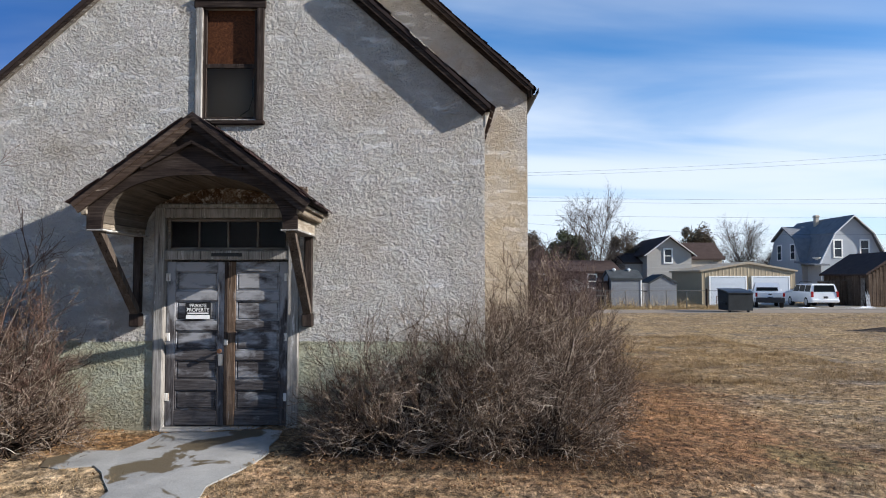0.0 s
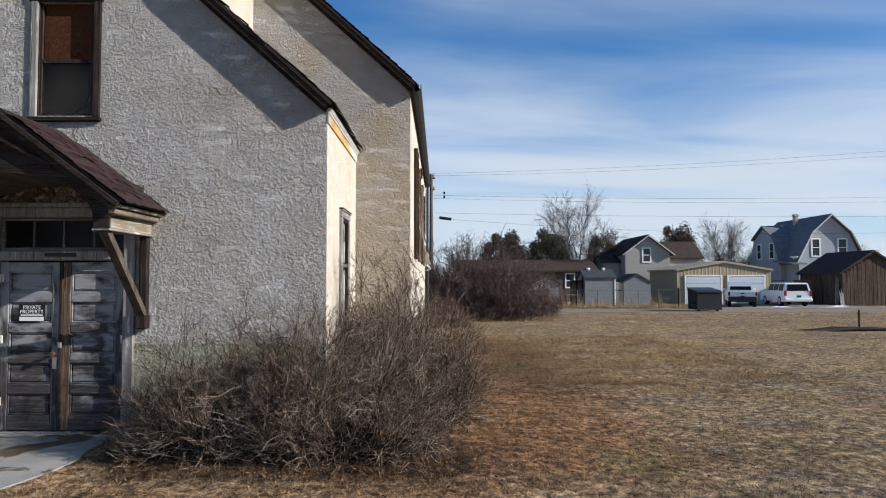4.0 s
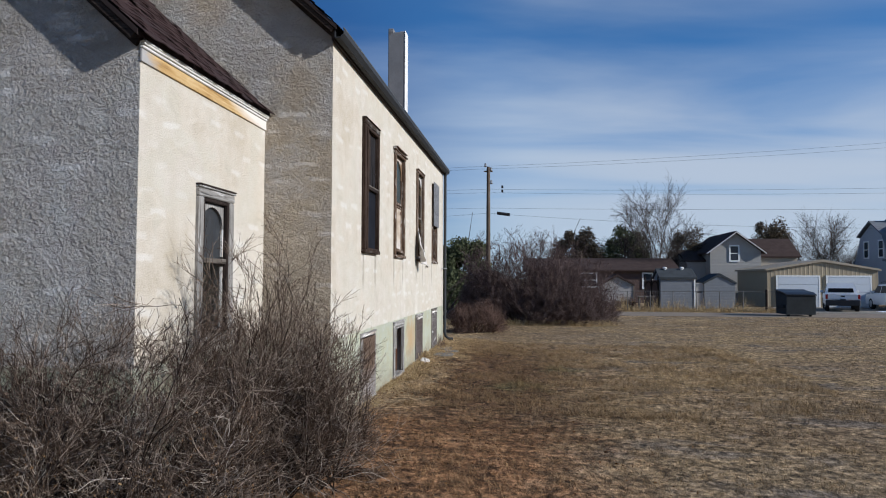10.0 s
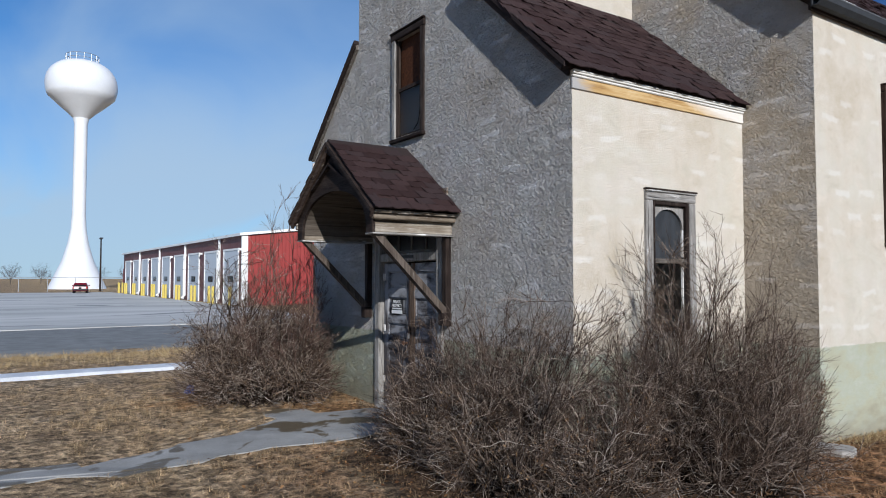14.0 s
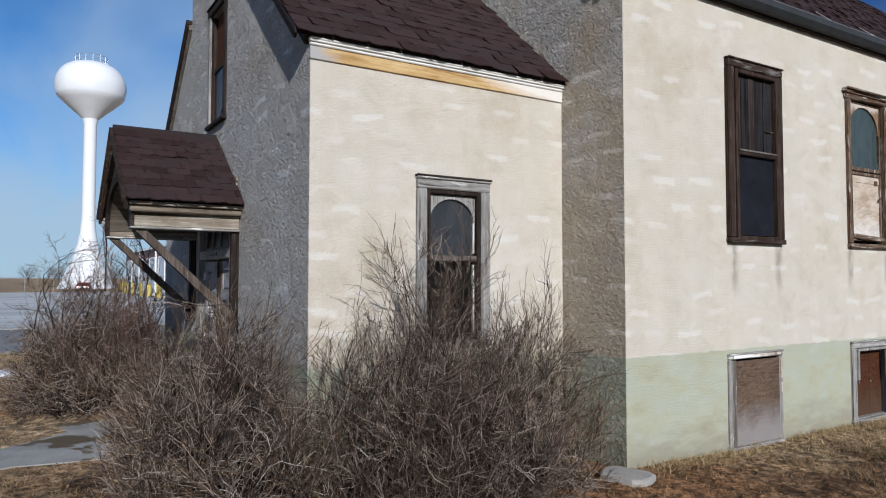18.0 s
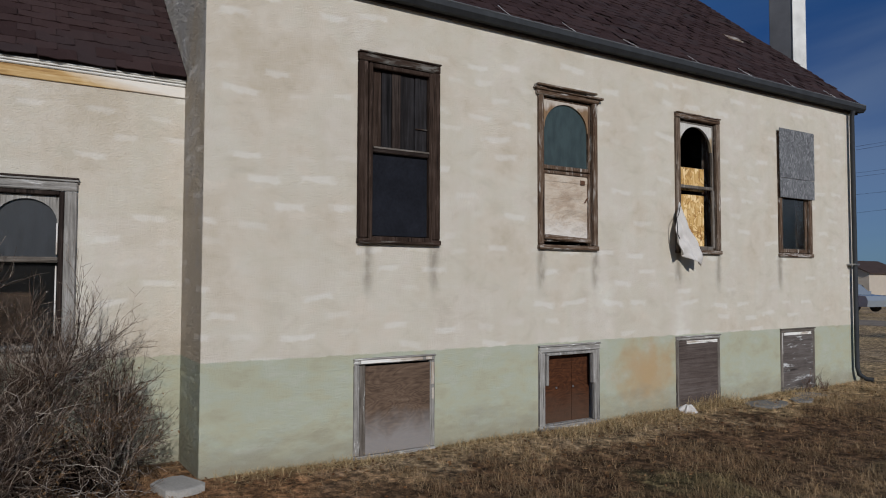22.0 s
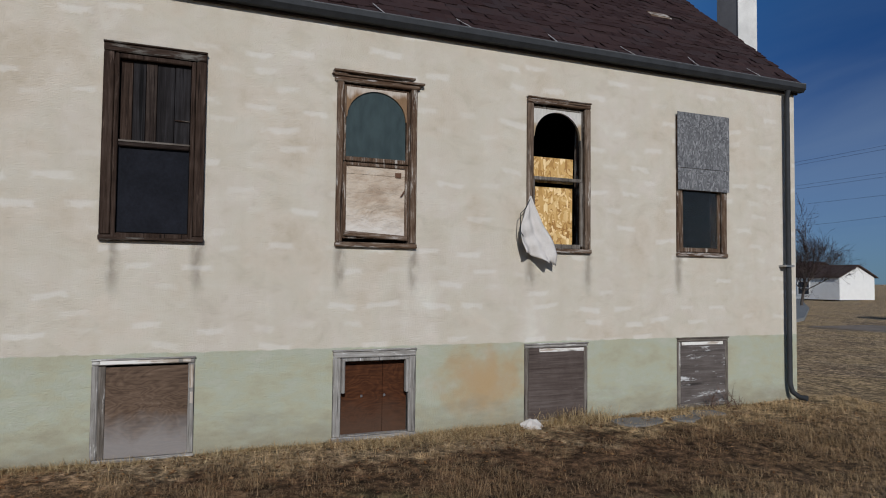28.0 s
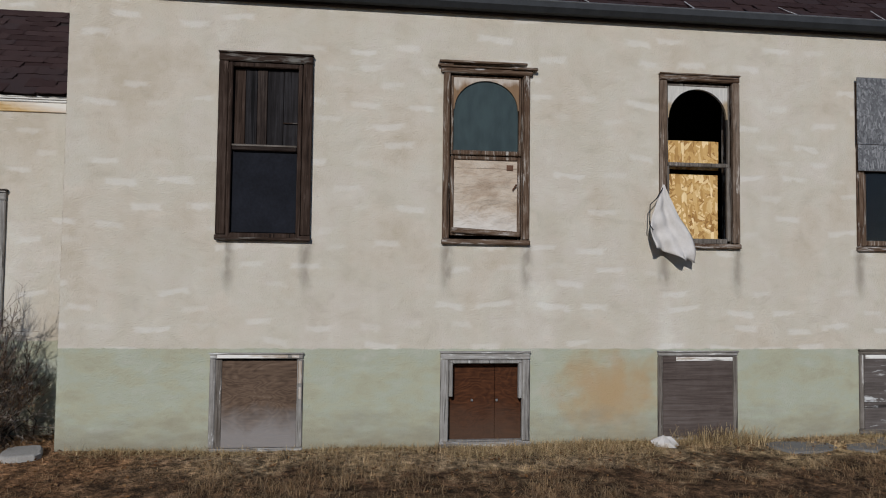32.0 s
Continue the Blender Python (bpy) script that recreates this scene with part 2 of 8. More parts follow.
    col = mix(nt, 0.25, col, ramp(nt, grit, [(0.3, grey(0.42)), (0.7, grey(1.05))]), "MULTIPLY")
    nt.links.new(col, b.inputs["Base Color"])
    if rough_cast:
        # thrown dabs of mortar: ragged lumps in drifts, wiped flat where the smears are
        ridge = ramp(nt, noise_of(nt, place(nt, (1, 1, 1.2)), 17, 5, 0.6, 0.35), [(0.42, grey(0)), (0.53, grey(0.55)), (0.66, grey(1))], "EASE")
        dab = ramp(nt, noise_of(nt, place(nt, (1.1, 1.1, 1)), 40, 4, 0.6, 0.2), [(0.44, grey(0)), (0.6, grey(1))], "EASE")
        vo = nd(nt, "TexVoronoi", {0: mix(nt, 0.06, pos, nd(nt, "TexNoise", {0: pos, "Scale": 11.0, "Detail": 4}).outputs[1], "ADD"), "Scale": 28.0, "Randomness": 1.0})
        pebble = calc(nt, "MULTIPLY", ramp(nt, vo.outputs["Distance"], [(0.1, grey(1)), (0.6, grey(0))], "EASE"), nd(nt, "SeparateXYZ", {0: vo.outputs["Color"]}).outputs[0])
        lumps = calc(nt, "MULTIPLY_ADD", ridge, 0.6, calc(nt, "MULTIPLY_ADD", dab, 0.28, calc(nt, "MULTIPLY", pebble, 0.32)))
        drift = ramp(nt, noise_of(nt, place(nt, (1, 1, 1.3)), 4.5, 4, 0.6, 0.5), [(0.34, grey(0.4)), (0.58, grey(1))])
        h = calc(nt, "MULTIPLY", calc(nt, "MULTIPLY_ADD", lumps, drift, calc(nt, "MULTIPLY", grit, 0.08)), calc(nt, "SUBTRACT", 1.0, calc(nt, "MULTIPLY", smear, 0.68)))
        h = calc(nt, "MULTIPLY_ADD", smear, 0.25, h)
        bump(nt, b, h, 1.0, 0.062)
    else:
        dash = noise_of(nt, place(nt, (1.0, 1.0, 1.25)), 48, 5, 0.7, 0.2)
        h = calc(nt, "MULTIPLY_ADD", grit, 0.2, calc(nt, "MULTIPLY", dash, calc(nt, "SUBTRACT", 1.0, calc(nt, "MULTIPLY", smear, 0.3))))
        bump(nt, b, h, 1.0, 0.012)
    return m


def varied(name, cols, rough=0.9, island=True, scale=0.7):
    """Leaves, blades, twigs and shingles: each piece its own tone."""
    m, nt, b = material(name, rough)
    r = nd(nt, "NewGeometry").outputs["Random Per Island"] if island else nd(nt, "ObjectInfo").outputs["Random"]
    f = calc(nt, "MULTIPLY_ADD", r, 0.7, calc(nt, "MULTIPLY", noise_of(nt, place(nt), scale, 4), 0.45))
    n = len(cols)
    c = ramp(nt, f, [(0.12 + 0.8 * i / (n - 1), cc) for i, cc in enumerate(cols)])
    nt.links.new(c, b.inputs["Base Color"])
    return m, nt, b, c


def shingle_mat(name, island):
    m, nt, b, c = varied(name, [(0.026, 0.0145, 0.014), (0.036, 0.02, 0.0195), (0.049, 0.029, 0.028), (0.04, 0.027, 0.0275)], 0.93, island, 1.5)
    p = place(nt)
    g = noise_of(nt, p, 210, 2)
    c2 = mix(nt, 0.6, c, ramp(nt, g, [(0.3, grey(0.35)), (0.7, grey(1.0))]), "MULTIPLY")
    nt.links.new(c2, b.inputs["Base Color"])
    bump(nt, b, g, 0.5, 0.004)
    return m


def glass(name, tint=(0.9, 0.95, 0.95), rough=0.03, dust=0.0):
    """Old window glass: clear or dusty."""
    m, nt, b = material(name, rough)
    b.inputs["Base Color"].default_value = (*tint, 1)
    b.inputs["Transmission Weight"].default_value = 1.0
    b.inputs["IOR"].default_value = 1.45
    b.inputs["Specular IOR Level"].default_value = 0.07
    if dust:
        d = ramp(nt, noise_of(nt, place(nt, (1, 1, 0.35)), 9, 5), [(0.35, grey(max(0, 1 - dust - 0.2))), (0.65, grey(1 - dust + 0.1))])
        nt.links.new(d, b.inputs["Transmission Weight"])
    return m


STUCCO_FRONT = stucco("rough dash stucco", True)
STUCCO_SIDE = stucco("fine dash stucco", False)
BARGE_X = wood("dark barge board with pale streaks", [(0.02, 0.013, 0.009), (0.06, 0.04, 0.03), (0.12, 0.09, 0.07)], "x", fine=34, wear=((0.36, 0.31, 0.26), 0.33))
GREYWOOD = [(0.055, 0.045, 0.036), (0.13, 0.112, 0.095), (0.25, 0.225, 0.2)]
DARKWOOD = [(0.01, 0.007, 0.006), (0.026, 0.018, 0.015), (0.06, 0.046, 0.038)]
WOOD_Z = wood("weathered wood upright", GREYWOOD, "z", wear=((0.5, 0.48, 0.45), 0.36))
WOOD_X = wood("weathered wood across", GREYWOOD, "x", wear=((0.5, 0.48, 0.45), 0.36))
WOOD_Y = wood("weathered wood along", GREYWOOD, "y", wear=((0.5, 0.48, 0.45), 0.36))
DARK_Z = wood("dark bare wood upright", DARKWOOD, "z")
DARK_X = wood("dark bare wood across", DARKWOOD, "x")
DARK_Y = wood("dark bare wood along", DARKWOOD, "y")
BROWNS = [(0.02, 0.012, 0.008), (0.07, 0.04, 0.024), (0.13, 0.088, 0.06), (0.34, 0.3, 0.26)]
TAWNY_Z = wood("tawny weathered wood upright", [(0.04, 0.026, 0.017), (0.13, 0.09, 0.063), (0.26, 0.215, 0.175)], "z", wear=((0.42, 0.38, 0.33), 0.38))
TAWNY_DARK = wood("dark weathered timber", [(0.03, 0.022, 0.017), (0.08, 0.062, 0.05), (0.15, 0.125, 0.105)], "z", wear=((0.26, 0.23, 0.2), 0.34))
UMBER = [(0.012, 0.007, 0.005), (0.034, 0.021, 0.015), (0.068, 0.047, 0.037)]
UMBER_Z = wood("umber bare wood upright", UMBER, "z", wear=((0.11, 0.078, 0.062), 0.36))
UMBER_Y = wood("umber bare wood along", UMBER, "y", wear=((0.14, 0.13, 0.115), 0.42))
GREYED_Z = wood("greyed dark strips", [(0.007, 0.006, 0.006), (0.016, 0.014, 0.0145), (0.033, 0.031, 0.033)], "z", fine=30)
BROWN_Z = wood("brown weathered wood upright", BROWNS, "z", wear=((0.42, 0.39, 0.35), 0.4))
BROWN_Y = wood("brown weathered wood along", BROWNS, "y", wear=((0.4, 0.37, 0.34), 0.44))
FRAME_Z = wood("grey flaking frame upright", [(0.1, 0.09, 0.08), (0.24, 0.225, 0.205), (0.38, 0.365, 0.345)], "z", wear=((0.62, 0.61, 0.58), 0.36))
FRAME_Y = wood("grey flaking frame along", [(0.1, 0.09, 0.08), (0.24, 0.225, 0.205), (0.38, 0.365, 0.345)], "y", wear=((0.66, 0.65, 0.62), 0.42))
DULL_Y = wood("dull streaked plywood", [(0.045, 0.033, 0.028), (0.085, 0.066, 0.058), (0.125, 0.105, 0.095)], "y", fine=26, wear=((0.16, 0.14, 0.13), 0.34))
DULL_FLAKE = wood("dull board with white flakes", [(0.06, 0.05, 0.045), (0.1, 0.085, 0.078), (0.15, 0.135, 0.125)], "y", fine=26, wear=((0.5, 0.5, 0.49), 0.4))
TAN_Y = wood("streaked tan beam", [(0.06, 0.042, 0.03), (0.2, 0.165, 0.125), (0.42, 0.385, 0.33)], "y", fine=14, wear=((0.55, 0.52, 0.47), 0.36))
WHITE_Y = wood("flaking white paint along", [(0.2, 0.15, 0.1), (0.42, 0.36, 0.3), (0.6, 0.56, 0.5)], "y", wear=((0.7, 0.68, 0.64), 0.56))
WHITE_Z = wood("flaking white paint upright", [(0.2, 0.15, 0.1), (0.42, 0.36, 0.3), (0.6, 0.56, 0.5)], "z", wear=((0.7, 0.68, 0.64), 0.52))
CREAM_Y = wood("white eave paint", [(0.4, 0.37, 0.33), (0.55, 0.53, 0.49), (0.66, 0.64, 0.6)], "y", fine=30, wear=((0.7, 0.68, 0.64), 0.5))


def frieze_mat():
    """Frieze board: grey at the street end, stripped to ochre along its run, white paint left at the nave end."""
    m, nt, b = material("stripped ochre frieze", 0.8)
    sx = nd(nt, "SeparateXYZ", {0: nd(nt, "NewGeometry").outputs["Position"]})
    g = noise_of(nt, place(nt, (1, 0.05, 1)), 40, 6, 0.7, 0.4)
    blot = noise_of(nt, place(nt, (1, 0.35, 1.5)), 6, 4, 0.6, 0.5)
    ochre = ramp(nt, calc(nt, "MULTIPLY_ADD", g, 0.5, calc(nt, "MULTIPLY", blot, 0.5)), [(0.34, (0.2, 0.105, 0.04)), (0.46, (0.4, 0.25, 0.1)), (0.56, (0.5, 0.35, 0.17)), (0.68, (0.58, 0.47, 0.3))])
    run = calc(nt, "MULTIPLY_ADD", blot, 0.22, calc(nt, "DIVIDE", calc(nt, "SUBTRACT", sx.outputs[1], 8.49), 2.84))
    c = mix(nt, ramp(nt, run, [(0.13, grey(1)), (0.2, grey(0))]), ochre, (0.34, 0.325, 0.31))
    c = mix(nt, ramp(nt, calc(nt, "MULTIPLY_ADD", sx.outputs[2], 1.6, calc(nt, "SUBTRACT", run, 6.27)), [(0.72, grey(0)), (0.95, grey(1))]), c, (0.64, 0.6, 0.54))
    nt.links.new(c, b.inputs["Base Color"])
    bump(nt, b, g, 0.4, 0.004)
    return m


FRIEZE = frieze_mat()
OCHRE_Y = wood("ochre stripped wood", [(0.3, 0.18, 0.07), (0.5, 0.36, 0.18), (0.62, 0.52, 0.36)], "y", fine=30, wear=((0.68, 0.64, 0.57), 0.5))
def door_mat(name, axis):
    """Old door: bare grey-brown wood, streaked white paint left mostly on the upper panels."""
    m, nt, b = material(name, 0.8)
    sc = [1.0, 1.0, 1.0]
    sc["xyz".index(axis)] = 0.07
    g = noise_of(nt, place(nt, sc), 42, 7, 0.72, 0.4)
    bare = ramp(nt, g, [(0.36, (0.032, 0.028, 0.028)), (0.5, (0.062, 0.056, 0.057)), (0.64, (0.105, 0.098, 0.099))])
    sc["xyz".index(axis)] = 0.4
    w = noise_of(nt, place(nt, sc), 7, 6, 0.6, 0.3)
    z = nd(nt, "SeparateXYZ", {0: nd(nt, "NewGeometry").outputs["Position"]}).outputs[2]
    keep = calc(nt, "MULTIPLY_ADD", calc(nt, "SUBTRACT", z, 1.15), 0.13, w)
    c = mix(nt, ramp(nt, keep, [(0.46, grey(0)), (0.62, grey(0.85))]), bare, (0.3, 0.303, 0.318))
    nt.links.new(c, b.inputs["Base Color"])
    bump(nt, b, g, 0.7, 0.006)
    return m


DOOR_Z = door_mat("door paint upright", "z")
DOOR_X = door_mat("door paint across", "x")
DOOR_RUST = wood("stripped brown stile", [(0.04, 0.029, 0.022), (0.105, 0.069, 0.047), (0.2, 0.155, 0.122)], "z", wear=((0.28, 0.27, 0.265), 0.36))
VAULT = wood("painted plank vault", [(0.055, 0.043, 0.033), (0.1, 0.083, 0.066), (0.16, 0.136, 0.112)], "y", fine=25)
SHINGLE = shingle_mat("asphalt shingle", False)
SHINGLES = shingle_mat("asphalt shingles", True)
FELT = plain("roofing felt", (0.03, 0.022, 0.021), 0.95)
GUTTER = plain("grey painted gutter metal", (0.026, 0.028, 0.031), 0.75, 0.0, 0.4, 5)
GUTTER_RIM = plain("pale gutter rim", (0.17, 0.175, 0.18), 0.45, 0.5, 0.35, 9)
DARKIN = plain("near-black room lining", (0.045, 0.042, 0.04), 0.95)
GLASS = glass("window glass", (0.5, 0.52, 0.52), 0.06)
GRIMY = glass("grimy dark glass", (0.3, 0.29, 0.28), 0.35)
HAZY = glass("dust-filmed glass", (0.06, 0.064, 0.07), 0.3, 0.4)
GRIMY.node_tree.nodes["Principled BSDF"].inputs["IOR"].default_value = 1.2
DUSTY = glass("dusty teal glass", (0.05, 0.07, 0.072), 0.25, 0.75)
SCREEN = plain("dark window screen", (0.009, 0.01, 0.014), 0.82, 0.0, 0.5, 4)


def arch_mat(name, pale, stain, much):
    """Weathered arch board: pale, with brown water stain in drifts."""
    m, nt, b = material(name, 0.85)
    g = noise_of(nt, place(nt, (1, 1, 0.1)), 50, 5, 0.7, 0.3)
    f = noise_of(nt, place(nt, (1, 0.9, 0.7)), 6.5, 4, 0.55, 0.3)
    z = nd(nt, "SeparateXYZ", {0: nd(nt, "NewGeometry").outputs["Position"]}).outputs[2]
    wet = calc(nt, "MULTIPLY_ADD", f, 0.3, calc(nt, "SUBTRACT", 4.24, z))
    c = mix(nt, ramp(nt, wet, [(0.22 - much, grey(0)), (0.3 - much, grey(0.92))]), pale, stain)
    c = mix(nt, 0.7, c, ramp(nt, g, [(0.3, grey(0.6)), (0.7, grey(1.15))]), "MULTIPLY")
    nt.links.new(c, b.inputs["Base Color"])
    bump(nt, b, g, 0.4, 0.004)
    return m


ARCH_BROWN = arch_mat("pale board burnt brown by water", (0.47, 0.41, 0.35), (0.2, 0.115, 0.055), 0.03)
ARCH_PALE = arch_mat("pale flaking arch board", (0.52, 0.5, 0.46), (0.34, 0.25, 0.15), -0.08)
def paper_mat():
    """Creased backing paper with brown water stains."""
    m, nt, b = material("faded paper backing", 0.85)
    p = place(nt, (1, 0.7, 1.2))
    f = noise_of(nt, p, 3.4, 6, 0.65, 0.2)
    z = nd(nt, "SeparateXYZ", {0: nd(nt, "NewGeometry").outputs["Position"]}).outputs[2]
    lower = ramp(nt, calc(nt, "MULTIPLY_ADD", f, 0.5, calc(nt, "SUBTRACT", z, 2.6)), [(0.2, grey(0.85)), (0.42, grey(0.0))])
    c = ramp(nt, f, [(0.34, (0.5, 0.43, 0.35)), (0.48, (0.44, 0.36, 0.28)), (0.6, (0.34, 0.26, 0.19)), (0.7, (0.43, 0.35, 0.27))])
    c = mix(nt, lower, c, (0.58, 0.54, 0.49))
    crease = calc(nt, "ABSOLUTE", calc(nt, "SUBTRACT", noise_of(nt, place(nt, (1, 0.25, 1)), 5.0, 2, 0.4), 0.5))
    c = mix(nt, 1.0, c, ramp(nt, crease, [(0.0, grey(0.86)), (0.02, grey(1))]), "MULTIPLY")
    nt.links.new(c, b.inputs["Base Color"])
    bump(nt, b, noise_of(nt, p, 5.0, 5, 0.6, 0.4), 1.0, 0.05)
    return m


PAPER = paper_mat()
CLOTH = plain("grey canvas", (0.52, 0.49, 0.46), 0.9, 0, 0.12, 9, 0.3)
METAL = plain("dull steel", (0.42, 0.42, 0.42), 0.35, 0.9, 0.2, 20)
STRAP = plain("dull galvanised strap", (0.36, 0.36, 0.36), 0.7, 0.2, 0.3, 20)
RUSTY = plain("rusted iron", (0.12, 0.06, 0.035), 0.7, 0.4, 0.4, 30)
BLACK = plain("black sign paint", (0.012, 0.012, 0.013), 0.4)
WHITE = plain("white sign paint", (0.78, 0.78, 0.76), 0.5, 0, 0.05)


def osb(name, cols, flake=17.0):
    """Pressed strand board: voronoi flakes, each its own tone."""
    m, nt, b = material(name, 0.75)
    tone = None
    for i, turn in enumerate((0.5, -0.75, 1.5)):
        p = nd(nt, "Mapping", {0: place(nt, (1, 1, 1), (turn, 0, 0)), 3: (1, 0.7, 2.6)}).outputs[0]
        v = nd(nt, "TexVoronoi", {0: mix(nt, 0.1, p, nd(nt, "TexNoise", {0: p, "Scale": 7.0}).outputs[1]), "Scale": flake * 0.8, "Randomness": 1.0})
        t = nd(nt, "SeparateXYZ", {0: v.outputs["Color"]})
        tone = t.outputs[0] if tone is None else mix(nt, calc(nt, "GREATER_THAN", t.outputs[1], 0.55), tone, t.outputs[0])
    c = ramp(nt, tone, [(i / (len(cols) - 1), q) for i, q in enumerate(cols)])
    nt.links.new(c, b.inputs["Base Color"])
    bump(nt, b, v.outputs["Distance"], 0.3, 0.004)
    return m


OSB = osb("yellow strand board", [(0.27, 0.13, 0.035), (0.46, 0.27, 0.085), (0.55, 0.35, 0.13), (0.78, 0.6, 0.33)])
OSB_GREY = osb("weathered strand board", [(0.065, 0.066, 0.07), (0.1, 0.101, 0.106), (0.14, 0.141, 0.147), (0.25, 0.25, 0.255)], 34.0)


def plywood(name, cols, upper):
    """Weathered plywood: bowed rings of grain."""
    m, nt, b = material(name, 0.85)
    p = place(nt, (1, 0.5, 1.3))
    w = calc(nt, "PINGPONG", calc(nt, "MULTIPLY", noise_of(nt, p, 2.6, 3, 0.5, 0.8), 15.0), 0.5)
    w = calc(nt, "MULTIPLY", w, 2.0)
    f = calc(nt, "MULTIPLY_ADD", w, 0.15, calc(nt, "MULTIPLY_ADD", noise_of(nt, place(nt, (1, 0.1, 1)), 40, 4), 0.5, calc(nt, "MULTIPLY", noise_of(nt, place(nt), 4, 4), 0.2)))
    c = ramp(nt, f, [(0.2 + 0.6 * i / (len(cols) - 1), q) for i, q in enumerate(cols)])
    z = nd(nt, "SeparateXYZ", {0: nd(nt, "NewGeometry").outputs["Position"]}).outputs[2]
    damp = ramp(nt, calc(nt, "MULTIPLY_ADD", noise_of(nt, place(nt), 5, 3), 0.35, z), [(0.45, grey(0.75)), (0.8, grey(0))])
    c = mix(nt, damp, c, upper)
    nt.links.new(c, b.inputs["Base Color"])
    bump(nt, b, w, 0.25, 0.003)
    return m


PLY = plywood("weathered plywood", [(0.035, 0.022, 0.015), (0.12, 0.08, 0.055), (0.23, 0.175, 0.13)], (0.25, 0.235, 0.225))
PLY_RED = plywood("red-brown door boards", [(0.018, 0.007, 0.004), (0.07, 0.026, 0.011), (0.15, 0.06, 0.024)], (0.075, 0.045, 0.03))


def spot(nt, sx, x, y, r, f):
    """Round ragged mask at a place of the plan."""
    dx = calc(nt, "DIVIDE", calc(nt, "SUBTRACT", sx.outputs[0], x * K), r * K)
    dy = calc(nt, "DIVIDE", calc(nt, "SUBTRACT", sx.outputs[1], y * K), r * K)
    d = calc(nt, "SQRT", calc(nt, "MULTIPLY_ADD", dx, dx, calc(nt, "MULTIPLY", dy, dy)))
    return ramp(nt, calc(nt, "MULTIPLY_ADD", f, 1.2, calc(nt, "MULTIPLY", d, 0.5)), [(0.7, grey(1)), (1.15, grey(0))], "EASE")


def zones(nt, pos, c, amount, damp):
    """Parts of the lawn: rust leaf litter about the shrubs, painted shade under the thicket, darker brown by the wall
    (scaled by damp), green and bright straw patches.
    """
    sx = nd(nt, "SeparateXYZ", {0: pos})
    f = noise_of(nt, pos, 2.2, 5, 0.65)
    wide = noise_of(nt, pos, 0.28, 3, 0.55, 0.5)
    straw = calc(nt, "MULTIPLY", ramp(nt, calc(nt, "MULTIPLY", calc(nt, "ADD", sx.outputs[1], calc(nt, "MULTIPLY", wide, 10.0)), 0.03), [(0.42, grey(0)), (0.75, grey(0.8 * amount))]),
                 ramp(nt, wide, [(0.42, grey(0.15)), (0.56, grey(1))]))
    c = mix(nt, straw, c, (0.43, 0.305, 0.16))
    soil = calc(nt, "MULTIPLY", ramp(nt, noise_of(nt, place(nt, (0.8, 1.5, 1)), 0.75, 4, 0.6, 0.3), [(0.54, grey(0)), (0.64, grey(0.75 * amount))]),
                ramp(nt, calc(nt, "MULTIPLY", sx.outputs[0], 0.1), [(0.3, grey(0.25)), (0.6, grey(1))]))
    c = mix(nt, soil, c, (0.215, 0.184, 0.155))
    dx = calc(nt, "MAXIMUM", 0.0, calc(nt, "SUBTRACT", calc(nt, "ABSOLUTE", calc(nt, "SUBTRACT", sx.outputs[0], 2.4)), 1.3))
    dy = calc(nt, "MAXIMUM", 0.0, calc(nt, "SUBTRACT", calc(nt, "ABSOLUTE", calc(nt, "SUBTRACT", sx.outputs[1], 9.7)), 2.1))
    far = calc(nt, "SQRT", calc(nt, "MULTIPLY_ADD", dx, dx, calc(nt, "MULTIPLY", dy, dy)))
    lit = ramp(nt, calc(nt, "MULTIPLY_ADD", f, -1.0, calc(nt, "MULTIPLY_ADD", far, 0.46, 0.6)), [(0.15, grey(0.9 * amount)), (0.78, grey(0))])
    c = mix(nt, lit, c, (0.25, 0.127, 0.06))
    left = calc(nt, "MAXIMUM", spot(nt, sx, -5.4, 6.2, 1.3, f), spot(nt, sx, -3.6, 7.3, 1.0, f))
    c = mix(nt, calc(nt, "MULTIPLY", left, 0.8 * amount), c, (0.24, 0.125, 0.05))
    # darker brown ground beside the long wall
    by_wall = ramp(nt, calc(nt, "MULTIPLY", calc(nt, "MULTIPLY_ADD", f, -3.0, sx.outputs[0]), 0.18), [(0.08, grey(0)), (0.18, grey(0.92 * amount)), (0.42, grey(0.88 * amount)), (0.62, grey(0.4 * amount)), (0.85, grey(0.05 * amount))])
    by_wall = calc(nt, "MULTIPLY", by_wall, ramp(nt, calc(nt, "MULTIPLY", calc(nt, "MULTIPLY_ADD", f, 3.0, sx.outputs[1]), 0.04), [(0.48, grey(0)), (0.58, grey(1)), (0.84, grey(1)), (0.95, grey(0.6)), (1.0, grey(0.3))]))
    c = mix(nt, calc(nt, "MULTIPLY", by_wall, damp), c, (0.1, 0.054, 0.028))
    # shade under the hall thicket put into the ground colour, rust litter round it
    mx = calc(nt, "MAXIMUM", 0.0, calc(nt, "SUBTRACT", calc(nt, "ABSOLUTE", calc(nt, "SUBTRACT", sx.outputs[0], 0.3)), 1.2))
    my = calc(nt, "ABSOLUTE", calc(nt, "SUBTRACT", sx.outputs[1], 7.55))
    shade_litter = calc(nt, "MULTIPLY_ADD", f, -0.6, calc(nt, "SQRT", calc(nt, "MULTIPLY_ADD", mx, mx, calc(nt, "MULTIPLY", my, my))))
    c = mix(nt, ramp(nt, shade_litter, [(0.35, grey(0.9 * amount)), (0.75, grey(0))]), c, (0.05, 0.028, 0.016))
